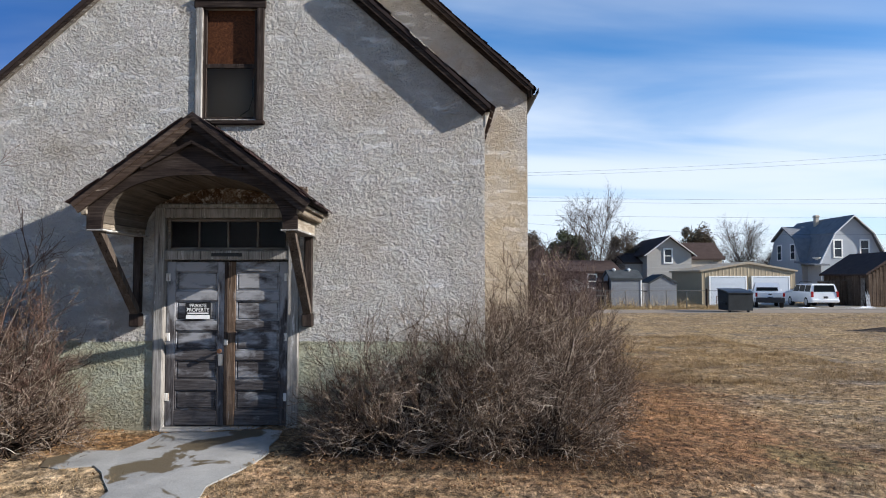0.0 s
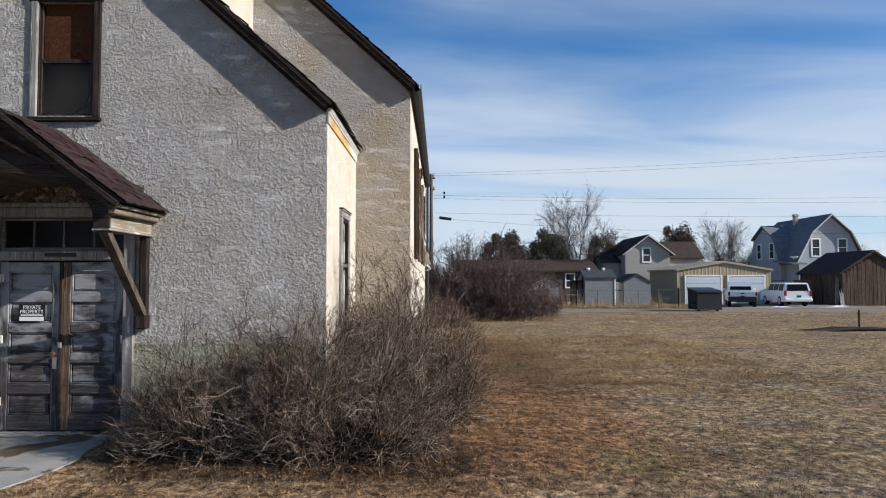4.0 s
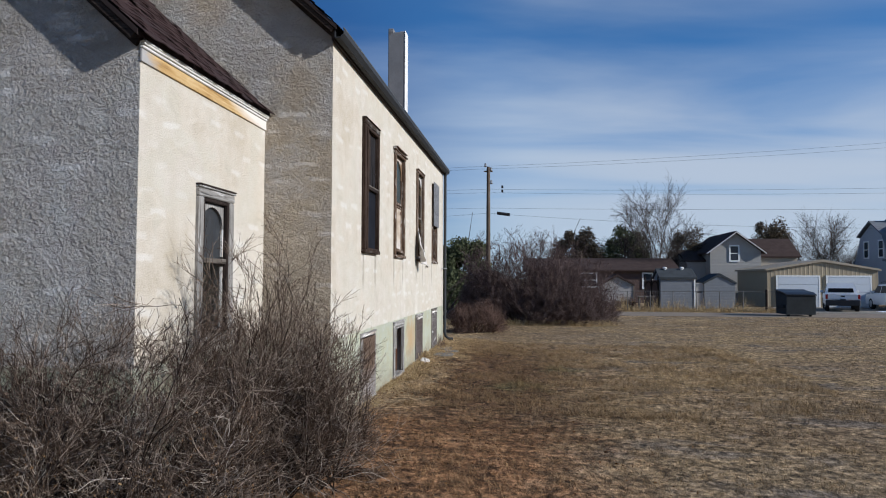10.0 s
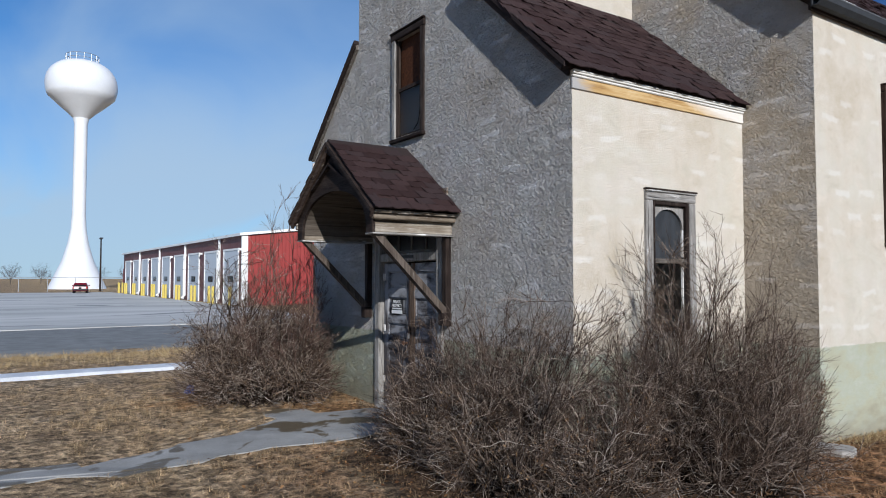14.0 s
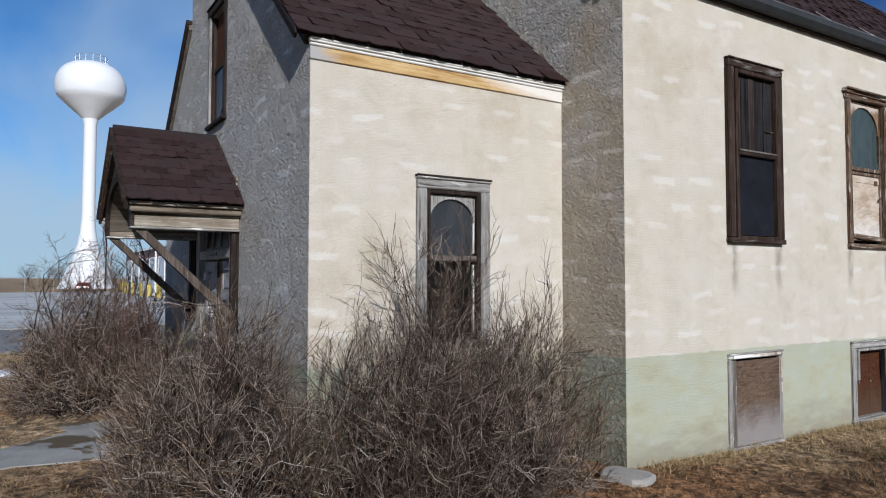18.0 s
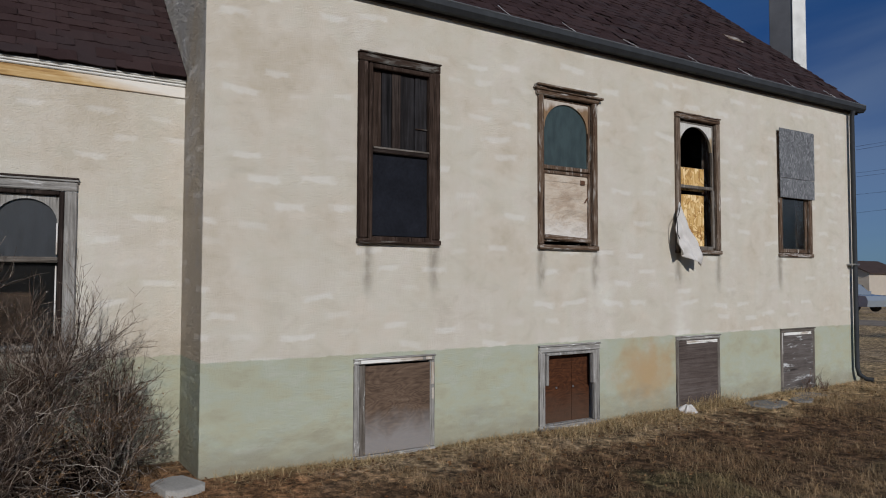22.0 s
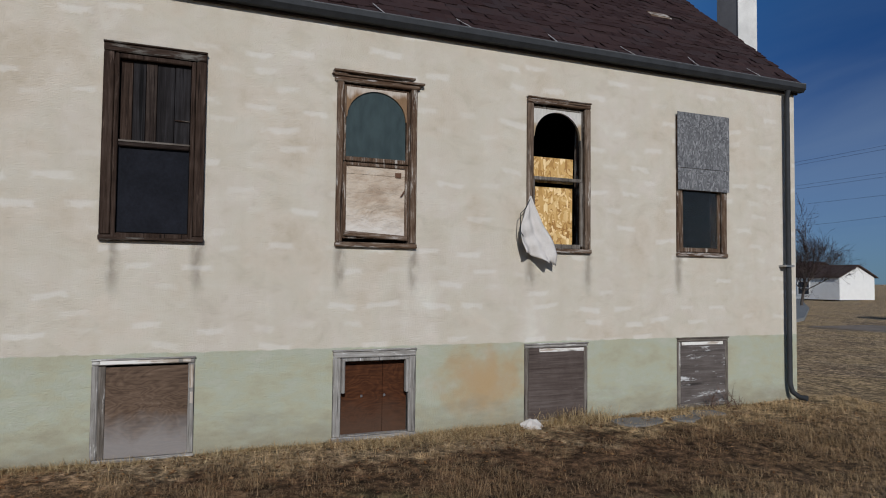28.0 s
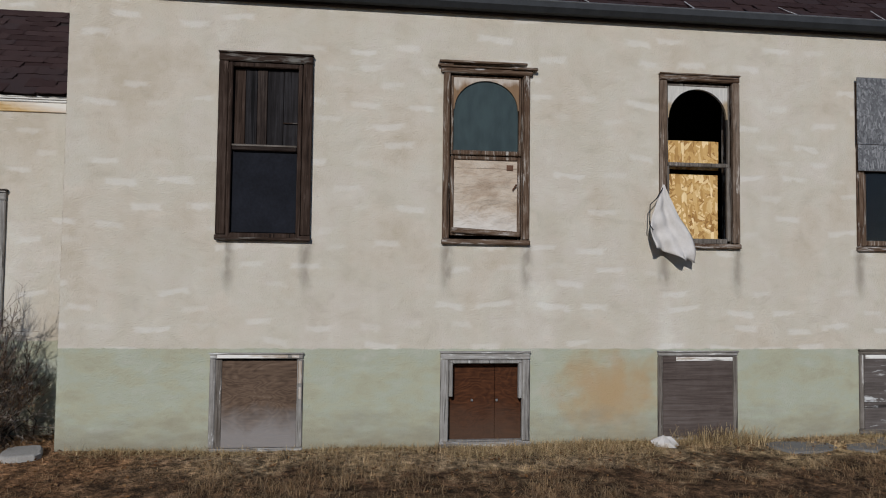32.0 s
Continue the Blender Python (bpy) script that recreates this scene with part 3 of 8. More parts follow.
    c = mix(nt, ramp(nt, calc(nt, "MULTIPLY", shade_litter, 0.5), [(0.3, grey(0)), (0.36, grey(0.55 * amount)), (0.95, grey(0))]), c, (0.19, 0.098, 0.048))
    green = calc(nt, "MAXIMUM", spot(nt, sx, 3.7, 7.0, 1.0, f), calc(nt, "MAXIMUM", spot(nt, sx, 3.4, 14.2, 0.8, f), spot(nt, sx, 4.2, 16.6, 0.7, f)))
    c = mix(nt, calc(nt, "MULTIPLY", green, 0.55 * amount), c, (0.11, 0.11, 0.048))
    c = mix(nt, 1.0, c, ramp(nt, noise_of(nt, place(nt, (0.8, 1.1, 1)), 2.6, 4, 0.65, 0.4), [(0.36, grey(0.62)), (0.5, grey(0.95)), (0.64, grey(1.25))]), "MULTIPLY")
    c = mix(nt, 1.0, c, ramp(nt, calc(nt, "MULTIPLY_ADD", wide, 0.3, calc(nt, "MULTIPLY", sx.outputs[0], 0.05)), [(0.1, grey(1.22)), (0.25, grey(1.08)), (0.45, grey(0.95))]), "MULTIPLY")
    return mix(nt, 0.85, c, ramp(nt, noise_of(nt, pos, 8.5, 3, 0.6, 0.3), [(0.38, grey(0.38)), (0.5, grey(0.98)), (0.62, grey(1.5))]), "MULTIPLY")


def ground_mat():
    """Winter turf: straw, brown litter, grey bare soil, a few green patches."""
    m, nt, b = material("winter turf", 0.97)
    pos = nd(nt, "NewGeometry").outputs["Position"]
    a = noise_of(nt, pos, 0.45, 5, 0.6, 0.4)
    f = noise_of(nt, pos, 3.2, 5, 0.65)
    h = noise_of(nt, pos, 38, 3, 0.7)
    c = ramp(nt, calc(nt, "MULTIPLY_ADD", a, 0.55, calc(nt, "MULTIPLY", f, 0.45)),
             [(0.3, (0.16, 0.105, 0.059)), (0.43, (0.265, 0.184, 0.108)), (0.52, (0.36, 0.258, 0.153)), (0.62, (0.3, 0.23, 0.155)), (0.75, (0.235, 0.199, 0.162))])
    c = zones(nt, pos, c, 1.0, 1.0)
    tuft = noise_of(nt, place(nt, (1, 0.8, 1)), 10, 4, 0.62, 0.5)
    # small shadows between tufts darkened into the turf colour
    c = mix(nt, 0.75, c, ramp(nt, tuft, [(0.36, grey(0.25)), (0.5, grey(0.9)), (0.64, grey(1.45))]), "MULTIPLY")
    c = mix(nt, 0.75, c, ramp(nt, h, [(0.3, grey(0.35)), (0.7, grey(1.3))]), "MULTIPLY")
    nt.links.new(c, b.inputs["Base Color"])
    bump(nt, b, calc(nt, "MULTIPLY_ADD", h, 0.5, calc(nt, "MULTIPLY_ADD", tuft, 1.2, f)), 1.0, 0.07)
    return m


GROUND = ground_mat()
def blade_mat(name, cols):
    """Grass blades: each its own tone, tinted by the part of the lawn it grows in."""
    m, nt, b, c = varied(name, cols, 0.9, True, 0.9)
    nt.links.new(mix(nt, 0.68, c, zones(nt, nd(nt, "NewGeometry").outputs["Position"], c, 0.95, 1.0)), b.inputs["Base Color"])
    return m


BLADES = blade_mat("dry grass blades", [(0.06, 0.036, 0.02), (0.17, 0.109, 0.057), (0.31, 0.208, 0.107), (0.48, 0.345, 0.193), (0.3, 0.23, 0.15)])
STRAW, *_ = varied("pale straw", [(0.16, 0.1, 0.05), (0.3, 0.205, 0.1), (0.42, 0.31, 0.16), (0.52, 0.41, 0.24)], 0.9)
LEAVES, *_ = varied("fallen leaves", [(0.05, 0.022, 0.011), (0.105, 0.05, 0.022), (0.17, 0.088, 0.037), (0.25, 0.15, 0.075)], 0.85)
TWIG, *_ = varied("grey-brown twigs", [(0.02, 0.012, 0.008), (0.05, 0.031, 0.021), (0.09, 0.06, 0.043), (0.16, 0.115, 0.085), (0.44, 0.36, 0.29)], 0.9)
STEM, *_ = varied("dark shrub stems", [(0.011, 0.007, 0.005), (0.023, 0.015, 0.011), (0.045, 0.031, 0.023), (0.13, 0.1, 0.08)], 0.9)
# near-black colour carries the self-shadow inside the thickets
BRUSH, *_ = varied("near-black inner stalks", [(0.009, 0.006, 0.004), (0.02, 0.013, 0.009), (0.04, 0.027, 0.019)], 0.95)
TWIG_RED, *_ = varied("reddish twigs", [(0.06, 0.036, 0.027), (0.12, 0.073, 0.056), (0.21, 0.14, 0.11)], 0.9)
TWIG_PALE, *_ = varied("pale crooked shoots", [(0.03, 0.02, 0.015), (0.1, 0.074, 0.057), (0.26, 0.21, 0.17), (0.56, 0.49, 0.42)], 0.9)
LEAF_TAN, *_ = varied("dry tan leaves", [(0.07, 0.036, 0.016), (0.13, 0.07, 0.03), (0.19, 0.108, 0.048), (0.27, 0.17, 0.085)], 0.85)
TWIG_PLUM, *_ = varied("plum-grey twigs", [(0.035, 0.022, 0.021), (0.07, 0.046, 0.043), (0.11, 0.077, 0.07), (0.17, 0.128, 0.117)], 0.9)
TREE_TWIG, *_ = varied("dark tree twigs", [(0.035, 0.028, 0.025), (0.07, 0.058, 0.051), (0.12, 0.1, 0.09)], 0.9)
TWIG_DARK, *_ = varied("dark thicket twigs", [(0.02, 0.013, 0.012), (0.045, 0.029, 0.026), (0.085, 0.058, 0.05)], 0.9)
BARK = plain("grey bark", (0.075, 0.062, 0.053), 0.95, 0, 0.35, 8, 0.6)
NEEDLE, *_ = varied("juniper foliage", [(0.022, 0.027, 0.014), (0.045, 0.053, 0.026), (0.08, 0.088, 0.046)], 0.9)
NEEDLE_OLIVE, *_ = varied("olive juniper foliage", [(0.04, 0.048, 0.024), (0.08, 0.092, 0.046), (0.14, 0.15, 0.08)], 0.9)
NEEDLE_BROWN, *_ = varied("winter-browned juniper", [(0.045, 0.034, 0.023), (0.095, 0.072, 0.046), (0.15, 0.115, 0.075)], 0.9)


def concrete_mat(name, base, wet):
    m, nt, b = material(name, 0.9)
    p = place(nt)
    f = noise_of(nt, p, 1.6, 6, 0.65)
    c = ramp(nt, f, [(0.3, [v * 0.75 for v in base]), (0.55, base), (0.75, [min(1, v * 1.2) for v in base])])
    c = mix(nt, 0.5, c, ramp(nt, noise_of(nt, p, 70, 3), [(0.3, grey(0.6)), (0.7, grey(1.1))]), "MULTIPLY")
    if wet:
        w = ramp(nt, noise_of(nt, place(nt, (1, 0.6, 1), (0, 0, 0.5)), 1.9, 4, 0.55, 0.9), [(0.54, grey(0)), (0.57, grey(1))])
        c = mix(nt, w, c, (0.11, 0.088, 0.058))
        nt.links.new(calc(nt, "MULTIPLY_ADD", w, -0.5, 0.9), b.inputs["Roughness"])
    nt.links.new(c, b.inputs["Base Color"])
    bump(nt, b, noise_of(nt, p, 45, 4), 0.3, 0.01)
    return m


CONCRETE = concrete_mat("damp concrete", (0.31, 0.305, 0.29), True)
PALE_SLAB = concrete_mat("frosted pale concrete", (0.6, 0.63, 0.68), False)
DARK_SLAB = concrete_mat("damp broken concrete", (0.19, 0.185, 0.175), False)
DRIVE = concrete_mat("worn gravelly drive", (0.25, 0.225, 0.19), False)
SLAB_DARK = concrete_mat("bare grey render", (0.2, 0.2, 0.205), False)
RENDER_PALE = concrete_mat("pale chimney render", (0.68, 0.67, 0.64), False)
SLAB = concrete_mat("old grey concrete", (0.36, 0.34, 0.31), False)


def forecourt_mat():
    """Pale worn concrete with long tar-dark streaks, patches and joints."""
    m, nt, b = material("worn pale concrete", 0.85)
    f = noise_of(nt, place(nt, (0.5, 0.12, 1)), 0.5, 5, 0.6, 0.6)
    c = ramp(nt, f, [(0.3, (0.3, 0.3, 0.285)), (0.46, (0.44, 0.44, 0.42)), (0.6, (0.52, 0.515, 0.49)), (0.75, (0.58, 0.575, 0.55))])
    dark = ramp(nt, noise_of(nt, place(nt, (0.35, 0.1, 1), (0, 0, 0.15)), 0.9, 4, 0.6, 1.0), [(0.6, grey(0)), (0.66, grey(0.75))])
    c = mix(nt, dark, c, (0.13, 0.14, 0.145))
    nt.links.new(c, b.inputs["Base Color"])
    return m


FORECOURT = forecourt_mat()
ASPHALT = concrete_mat("sun-bleached asphalt", (0.22, 0.225, 0.22), False)
GRAVEL = concrete_mat("gravel lane", (0.25, 0.205, 0.16), False)

# ---- building helpers (plan units; K turns them into metres) ----
BASE = {}


class Shape:
    """Vertices and faces gathered in plan units."""

    def __init__(self):
        self.v, self.f = [], []

    def add(self, verts, faces):
        o = len(self.v)
        self.v += [tuple(p) for p in verts]
        self.f += [tuple(i + o for i in f) for f in faces]
        return self

    def box(self, x0, x1, y0, y1, z0, z1, bev=0.0):
        lo, hi = (min(x0, x1), min(y0, y1), min(z0, z1)), (max(x0, x1), max(y0, y1), max(z0, z1))
        b = min(bev, *(0.3 * (hi[i] - lo[i]) for i in range(3)))
        if b <= 0:
            p = [(x, y, z) for x in (lo[0], hi[0]) for y in (lo[1], hi[1]) for z in (lo[2], hi[2])]
            return self.add(p, [(0, 1, 3, 2), (4, 6, 7, 5), (0, 4, 5, 1), (2, 3, 7, 6), (0, 2, 6, 4), (1, 5, 7, 3)])
        verts, idx = [], {}
        for sx in (0, 1):
            for sy in (0, 1):
                for sz in (0, 1):
                    s = (sx, sy, sz)
                    for a in range(3):
                        q = [(lo[i] + b if s[i] == 0 else hi[i] - b) if i != a else (lo[i] if s[i] == 0 else hi[i]) for i in range(3)]
                        idx[(s, a)] = len(verts)
                        verts.append(q)
        faces = []
        for a in range(3):
            u, w = [i for i in range(3) if i != a]
            for sa in (0, 1):
                ring = []
                for su, sw in ((0, 0), (1, 0), (1, 1), (0, 1)):
                    s = [0, 0, 0]
                    s[a], s[u], s[w] = sa, su, sw
                    ring.append(idx[(tuple(s), a)])
                faces.append(ring)
            for su in (0, 1):
                for sw in (0, 1):
                    s0, s1 = [0, 0, 0], [0, 0, 0]
                    s0[u], s0[w], s0[a] = su, sw, 0
                    s1[u], s1[w], s1[a] = su, sw, 1
                    faces.append([idx[(tuple(s0), u)], idx[(tuple(s1), u)], idx[(tuple(s1), w)], idx[(tuple(s0), w)]])
        for s in [(i, j, k) for i in (0, 1) for j in (0, 1) for k in (0, 1)]:
            faces.append([idx[(s, 0)], idx[(s, 1)], idx[(s, 2)]])
        return self.add(verts, faces)

    def prism(self, poly, axis, a0, a1):
        """A polygon of the two other axes (in xyz order) drawn out along an axis."""
        k = "xyz".index(axis)
        def put(p, a):
            q = list(p)
            q.insert(k, a)
            return q
        n = len(poly)
        return self.add([put(p, a0) for p in poly] + [put(p, a1) for p in poly],
                        [tuple(range(n)), tuple(range(2 * n - 1, n - 1, -1))] + [(i, (i + 1) % n, n + (i + 1) % n, n + i) for i in range(n)])

    def strip(self, low, top, axis, a0, a1):
        """One solid between a lower and an upper line of points, drawn out along an axis."""
        k = "xyz".index(axis)
        n = len(low)
        def put(p, a):
            q = list(p)
            q.insert(k, a)
            return q
        v = [put(p, a) for a in (a0, a1) for p in list(low) + list(top)]
        f = []
        for i in range(n - 1):
            f += [(i, i + 1, n + i + 1, n + i), (2 * n + i, 3 * n + i, 3 * n + i + 1, 2 * n + i + 1), (i, 2 * n + i, 2 * n + i + 1, i + 1), (n + i, n + i + 1, 3 * n + i + 1, 3 * n + i)]
        f += [(0, n, 3 * n, 2 * n), (n - 1, 3 * n - 1, 4 * n - 1, 2 * n - 1)]
        return self.add(v, f)

    def beam(self, p, q, w, h, up=(0, 0, 1)):
        """A square timber from p to q."""
        p, q = Vector(p), Vector(q)
        d = (q - p).normalized()
        s = d.cross(Vector(up)).normalized() * (w / 2)
        u = s.cross(d).normalized() * (h / 2)
        c = [e + i * s + j * u for e in (p, q) for i, j in ((-1, -1), (1, -1), (1, 1), (-1, 1))]
        return self.add(c, [(0, 3, 2, 1), (4, 5, 6, 7), (0, 1, 5, 4), (1, 2, 6, 5), (2, 3, 7, 6), (3, 0, 4, 7)])

    def tube(self, pts, r, n=8):
        """A round pipe through points; r one radius or one for each."""
        pts = [Vector(p) for p in pts]
        rs = r if isinstance(r, (list, tuple)) else [r] * len(pts)
        verts, faces = [], []
        for i, p in enumerate(pts):
            d = (pts[min(i + 1, len(pts) - 1)] - pts[max(i - 1, 0)]).normalized()
            s = d.cross(Vector((0, 0, 1)) if abs(d.z) < 0.9 else Vector((1, 0, 0))).normalized()
            u = s.cross(d)
            verts += [p + rs[i] * (math.cos(a) * s + math.sin(a) * u) for a in (2 * math.pi * j / n for j in range(n))]
        for i in range(len(pts) - 1):
            faces += [(i * n + j, i * n + (j + 1) % n, (i + 1) * n + (j + 1) % n, (i + 1) * n + j) for j in range(n)]
        faces += [tuple(range(n - 1, -1, -1)), tuple(range((len(pts) - 1) * n, len(pts) * n))]
        return self.add(verts, faces)

    def lathe(self, prof, cx, cy, n=24):
        """A profile of (radius, z) turned about an upright axis."""
        verts = [(cx + r * math.cos(2 * math.pi * j / n), cy + r * math.sin(2 * math.pi * j / n), z) for r, z in prof for j in range(n)]
        faces = [(i * n + j, i * n + (j + 1) % n, (i + 1) * n + (j + 1) % n, (i + 1) * n + j) for i in range(len(prof) - 1) for j in range(n)]
        faces += [tuple(range(n - 1, -1, -1)), tuple(range((len(prof) - 1) * n, len(prof) * n))]
        return self.add(verts, faces)

    def turned(self, m):
        """The same shape moved by a matrix in plan units."""
        self.v = [tuple(m @ Vector(p)) for p in self.v]
        return self


def thing(name, at=(0, 0, 0), label="", category="", group="", kind=""):
    ob = new(name)
    ob.empty_display_size = 0.2
    ob.location = Vector(at) * K
    BASE[ob] = Vector(at)
    return tagged(ob, label, category, group, kind)


def mesh_of(name, shape, mat, base, smooth=False):
    me = bpy.data.meshes.new(name)
    me.from_pydata([((x - base[0]) * K, (y - base[1]) * K, (z - base[2]) * K) for x, y, z in shape.v], [], shape.f)
    bm = bmesh.new()
    bm.from_mesh(me)
    bmesh.ops.recalc_face_normals(bm, faces=bm.faces)
    bm.to_mesh(me)
    bm.free()
    if smooth:
        me.shade_smooth()
        me.set_sharp_from_angle(angle=radians(40))
    me.materials.append(mat)
    return me


def part(name, shape, mat, parent, label="", smooth=False):
    base = BASE[parent]
    ob = new(name, mesh_of(name, shape, mat, base, smooth))
    ob.parent = parent
    BASE[ob] = base
    return tagged(ob, label)


def solo(name, shape, mat, label, category, kind="", group="", smooth=False, at=None):
    """A thing that is one mesh."""
    vs = shape.v
    at = at or (sum(p[0] for p in vs) / len(vs), sum(p[1] for p in vs) / len(vs), min(p[2] for p in vs))
    ob = new(name, mesh_of(name, shape, mat, at, smooth))
    ob.location = Vector(at) * K
    BASE[ob] = Vector(at)
    return tagged(ob, label, category, group, kind)


def raw_mesh(name, verts, quads, mat, smooth=False):
    """A large mesh from arrays (metres already)."""
    me = bpy.data.meshes.new(name)
    verts, quads = np.asarray(verts, np.float32), np.asarray(quads, np.int32)
    k = quads.shape[1]
    me.vertices.add(len(verts))
    me.vertices.foreach_set("co", verts.ravel())
    me.loops.add(quads.size)
    me.loops.foreach_set("vertex_index", quads.ravel())
    me.polygons.add(len(quads))
    me.polygons.foreach_set("loop_start", np.arange(0, quads.size, k, dtype=np.int32))
    me.update(calc_edges=True)
    me.materials.append(mat)
    if smooth:
        me.shade_smooth()
    return me


def holed(shape, us, top, vs0, holes, put, depth, mid=()):
    """A wall face with openings that go through: us the span, top(u) its upper edge, put(u, v, d) the place at depth d."""
    cuts = sorted({us[0], us[1], *mid, *(h[0] for h in holes), *(h[1] for h in holes)})
    for a, b in zip(cuts, cuts[1:]):
        here = sorted((h for h in holes if h[0] <= a + 1e-6 and h[1] >= b - 1e-6), key=lambda h: h[2])
        z0 = [vs0, vs0]
        spans = []
        for h in here:
            spans.append((z0, [h[2], h[2]]))
            z0 = [h[3], h[3]]
        spans.append((z0, [top(a), top(b)]))
        for lo, hi in spans:
            if max(hi[0] - lo[0], hi[1] - lo[1]) < 1e-6:
                continue
            for d in (0, depth):
                shape.add([put(a, lo[0], d), put(b, lo[1], d), put(b, hi[1], d), put(a, hi[0], d)], [(0, 1, 2, 3)])
    for u0, u1, v0, v1 in holes:
        c = [(u0, v0), (u1, v0), (u1, v1), (u0, v1)]
        for (p, q) in zip(c, c[1:] + c[:1]):
            shape.add([put(*p, 0), put(*q, 0), put(*q, depth), put(*p, depth)], [(0, 1, 2, 3)])
    edge = [(us[0], vs0), (us[1], vs0), (us[1], top(us[1])), *[(u, top(u)) for u in sorted(mid, reverse=True)], (us[0], top(us[0]))]
    for (p, q) in zip(edge, edge[1:] + edge[:1]):
        shape.add([put(*p, 0), put(*q, 0), put(*q, depth), put(*p, depth)], [(0, 1, 2, 3)])
    return shape


# ---- ground ----
def smooth_step(x, a, b):
    t = np.clip((x - a) / (b - a), 0, 1)
    return t * t * (3 - 2 * t)


def ground_z(x, y):
    """Height of the lawn in plan units: a low swell towards the church, falling away to the lane."""
    x, y = np.asarray(x, float), np.asarray(y, float)
    dx = np.maximum(np.maximum(-6.2 - x, x - 1.3), 0)
    dy = np.maximum(np.maximum(7.8 - y, y - 21.0), 0)
    d = np.hypot(dx, dy)
    near = 0.115 * (1 - smooth_step(d, 0.0, 3.0)) + 0.05 * smooth_step(y, 15, 20) * (1 - smooth_step(d, 0, 4))
    fall = -0.15 * smooth_step(y, 24, 37) - 0.1 * smooth_step(-x, 9, 16)
    lump = 0.018 * np.sin(x * 2.1 + 0.7 * y) * np.sin(y * 1.7 - 0.4 * x) * (1 - smooth_step(np.hypot(x, y - 10), 20, 30))
    return near + fall + lump


def sheet(name, xs, ys, mat, lift=0.0):
    gx, gy = np.meshgrid(xs, ys, indexing="ij")
    z = ground_z(gx, gy) + lift
    v = np.stack([gx, gy, z], -1).reshape(-1, 3) * K
    nx, ny = len(xs), len(ys)
    i = (np.arange(nx - 1)[:, None] * ny + np.arange(ny - 1)[None]).ravel()
    return raw_mesh(name, v, np.stack([i, i + ny, i + ny + 1, i + 1], 1), mat, True)


far_steps = np.array([40, 60, 90, 140, 220, 350, 600, 1000, 1800], float)
gx = np.concatenate([-far_steps[::-1], np.arange(-30, 30.01, 0.35), far_steps])
gy = np.concatenate([-far_steps[::-1], np.arange(-30, 55.01, 0.35), far_steps + 30])
tagged(new("ground", sheet("ground", gx, gy, GROUND)), "winter lawn of straw-coloured grass, bare soil and leaf litter", "ground", kind="structure")


def flat_patch(name, outline, lift, thick, mat, label, category, kind="structure"):
    """A slab whose top follows the ground; outline in plan units."""
    top = [(x, y, float(ground_z(x, y)) + lift) for x, y in outline]
    low = [(x, y, z - thick) for x, y, z in top]
    n = len(outline)
    s = Shape().add(top + low, [tuple(range(n)), tuple(range(2 * n - 1, n - 1, -1))] + [(i, (i + 1) % n, n + (i + 1) % n, n + i) for i in range(n)])
    return solo(name, s, mat, label, category, kind)


rng = random.Random(4)


def ragged(line, amp):
    out = []
    for (x0, y0), (x1, y1) in zip(line, line[1:] + line[:1]):
        n = max(1, int(math.hypot(x1 - x0, y1 - y0) / 0.22))
        for i in range(n):
            t = i / n
            out.append((x0 + (x1 - x0) * t + rng.uniform(-amp, amp), y0 + (y1 - y0) * t + rng.uniform(-amp, amp)))
    return out


flat_patch("path", ragged([(-1.72, 7.7), (-1.7, 7.1), (-1.8, 6.6), (-1.92, 6.1), (-2.05, 5.45), (-1.88, 5.2), (-1.97, 4.85), (-1.9, 4.55), (-2.2, 4.05), (-2.1, 3.7), (-2.25, 2.0), (-2.4, -3.0), (-3.0, -3.0), (-2.85, 2.0),
           (-2.68, 3.8), (-2.66, 4.2), (-2.45, 4.2), (-2.62, 4.8), (-2.8, 5.25), (-2.8, 5.75), (-2.88, 6.1), (-3.25, 6.42), (-3.75, 6.5), (-3.82, 6.72), (-3.6, 6.92), (-3.25, 6.96), (-3.17, 7.35), (-3.1, 7.7)], 0.06),
           0.012, 0.12, CONCRETE, "cracked damp concrete path up to the double door", "path")
flat_patch("sidewalk", [(-9.2, -60), (-9.375, 24), (-9.96, 24), (-9.75, -60)], 0.06, 0.1, PALE_SLAB, "narrow pale concrete pavement along the street", "pavement")


def plate(name, outline, z, mat, label, category):
    n = len(outline)
    s = Shape().add([(x, y, z) for x, y in outline] + [(x, y, z - 0.2) for x, y in outline],
                    [tuple(range(n)), tuple(range(2 * n - 1, n - 1, -1))] + [(i, (i + 1) % n, n + (i + 1) % n, n + i) for i in range(n)])
    return solo(name, s, mat, label, category, "structure")


plate("road", [(-14.6, -200), (-14.3, 38), (-19, 46), (-30, 60), (-60, 95), (-70, 90), (-36, 52), (-27, 38), (-24, 30), (-24, -200)], -0.08, ASPHALT, "grey bleached asphalt street", "road")
plate("parking_lot", [(-24.3, -60), (-24.3, 17.5), (-96, 17.5), (-96, -60)], -0.07, FORECOURT, "pale worn concrete forecourt of the truck bays", "parking lot")
plate("alley", [(-14, 40.2), (60, 40.4), (60, 44.6), (-14, 44.2)], -0.135, GRAVEL, "gravel back lane behind the lawn", "lane")
plate("driveway", [(19.6, 44.7), (31.5, 44.7), (30.0, 53.4), (20.2, 53.4)], -0.13, DRIVE, "concrete drive before the garage", "driveway")

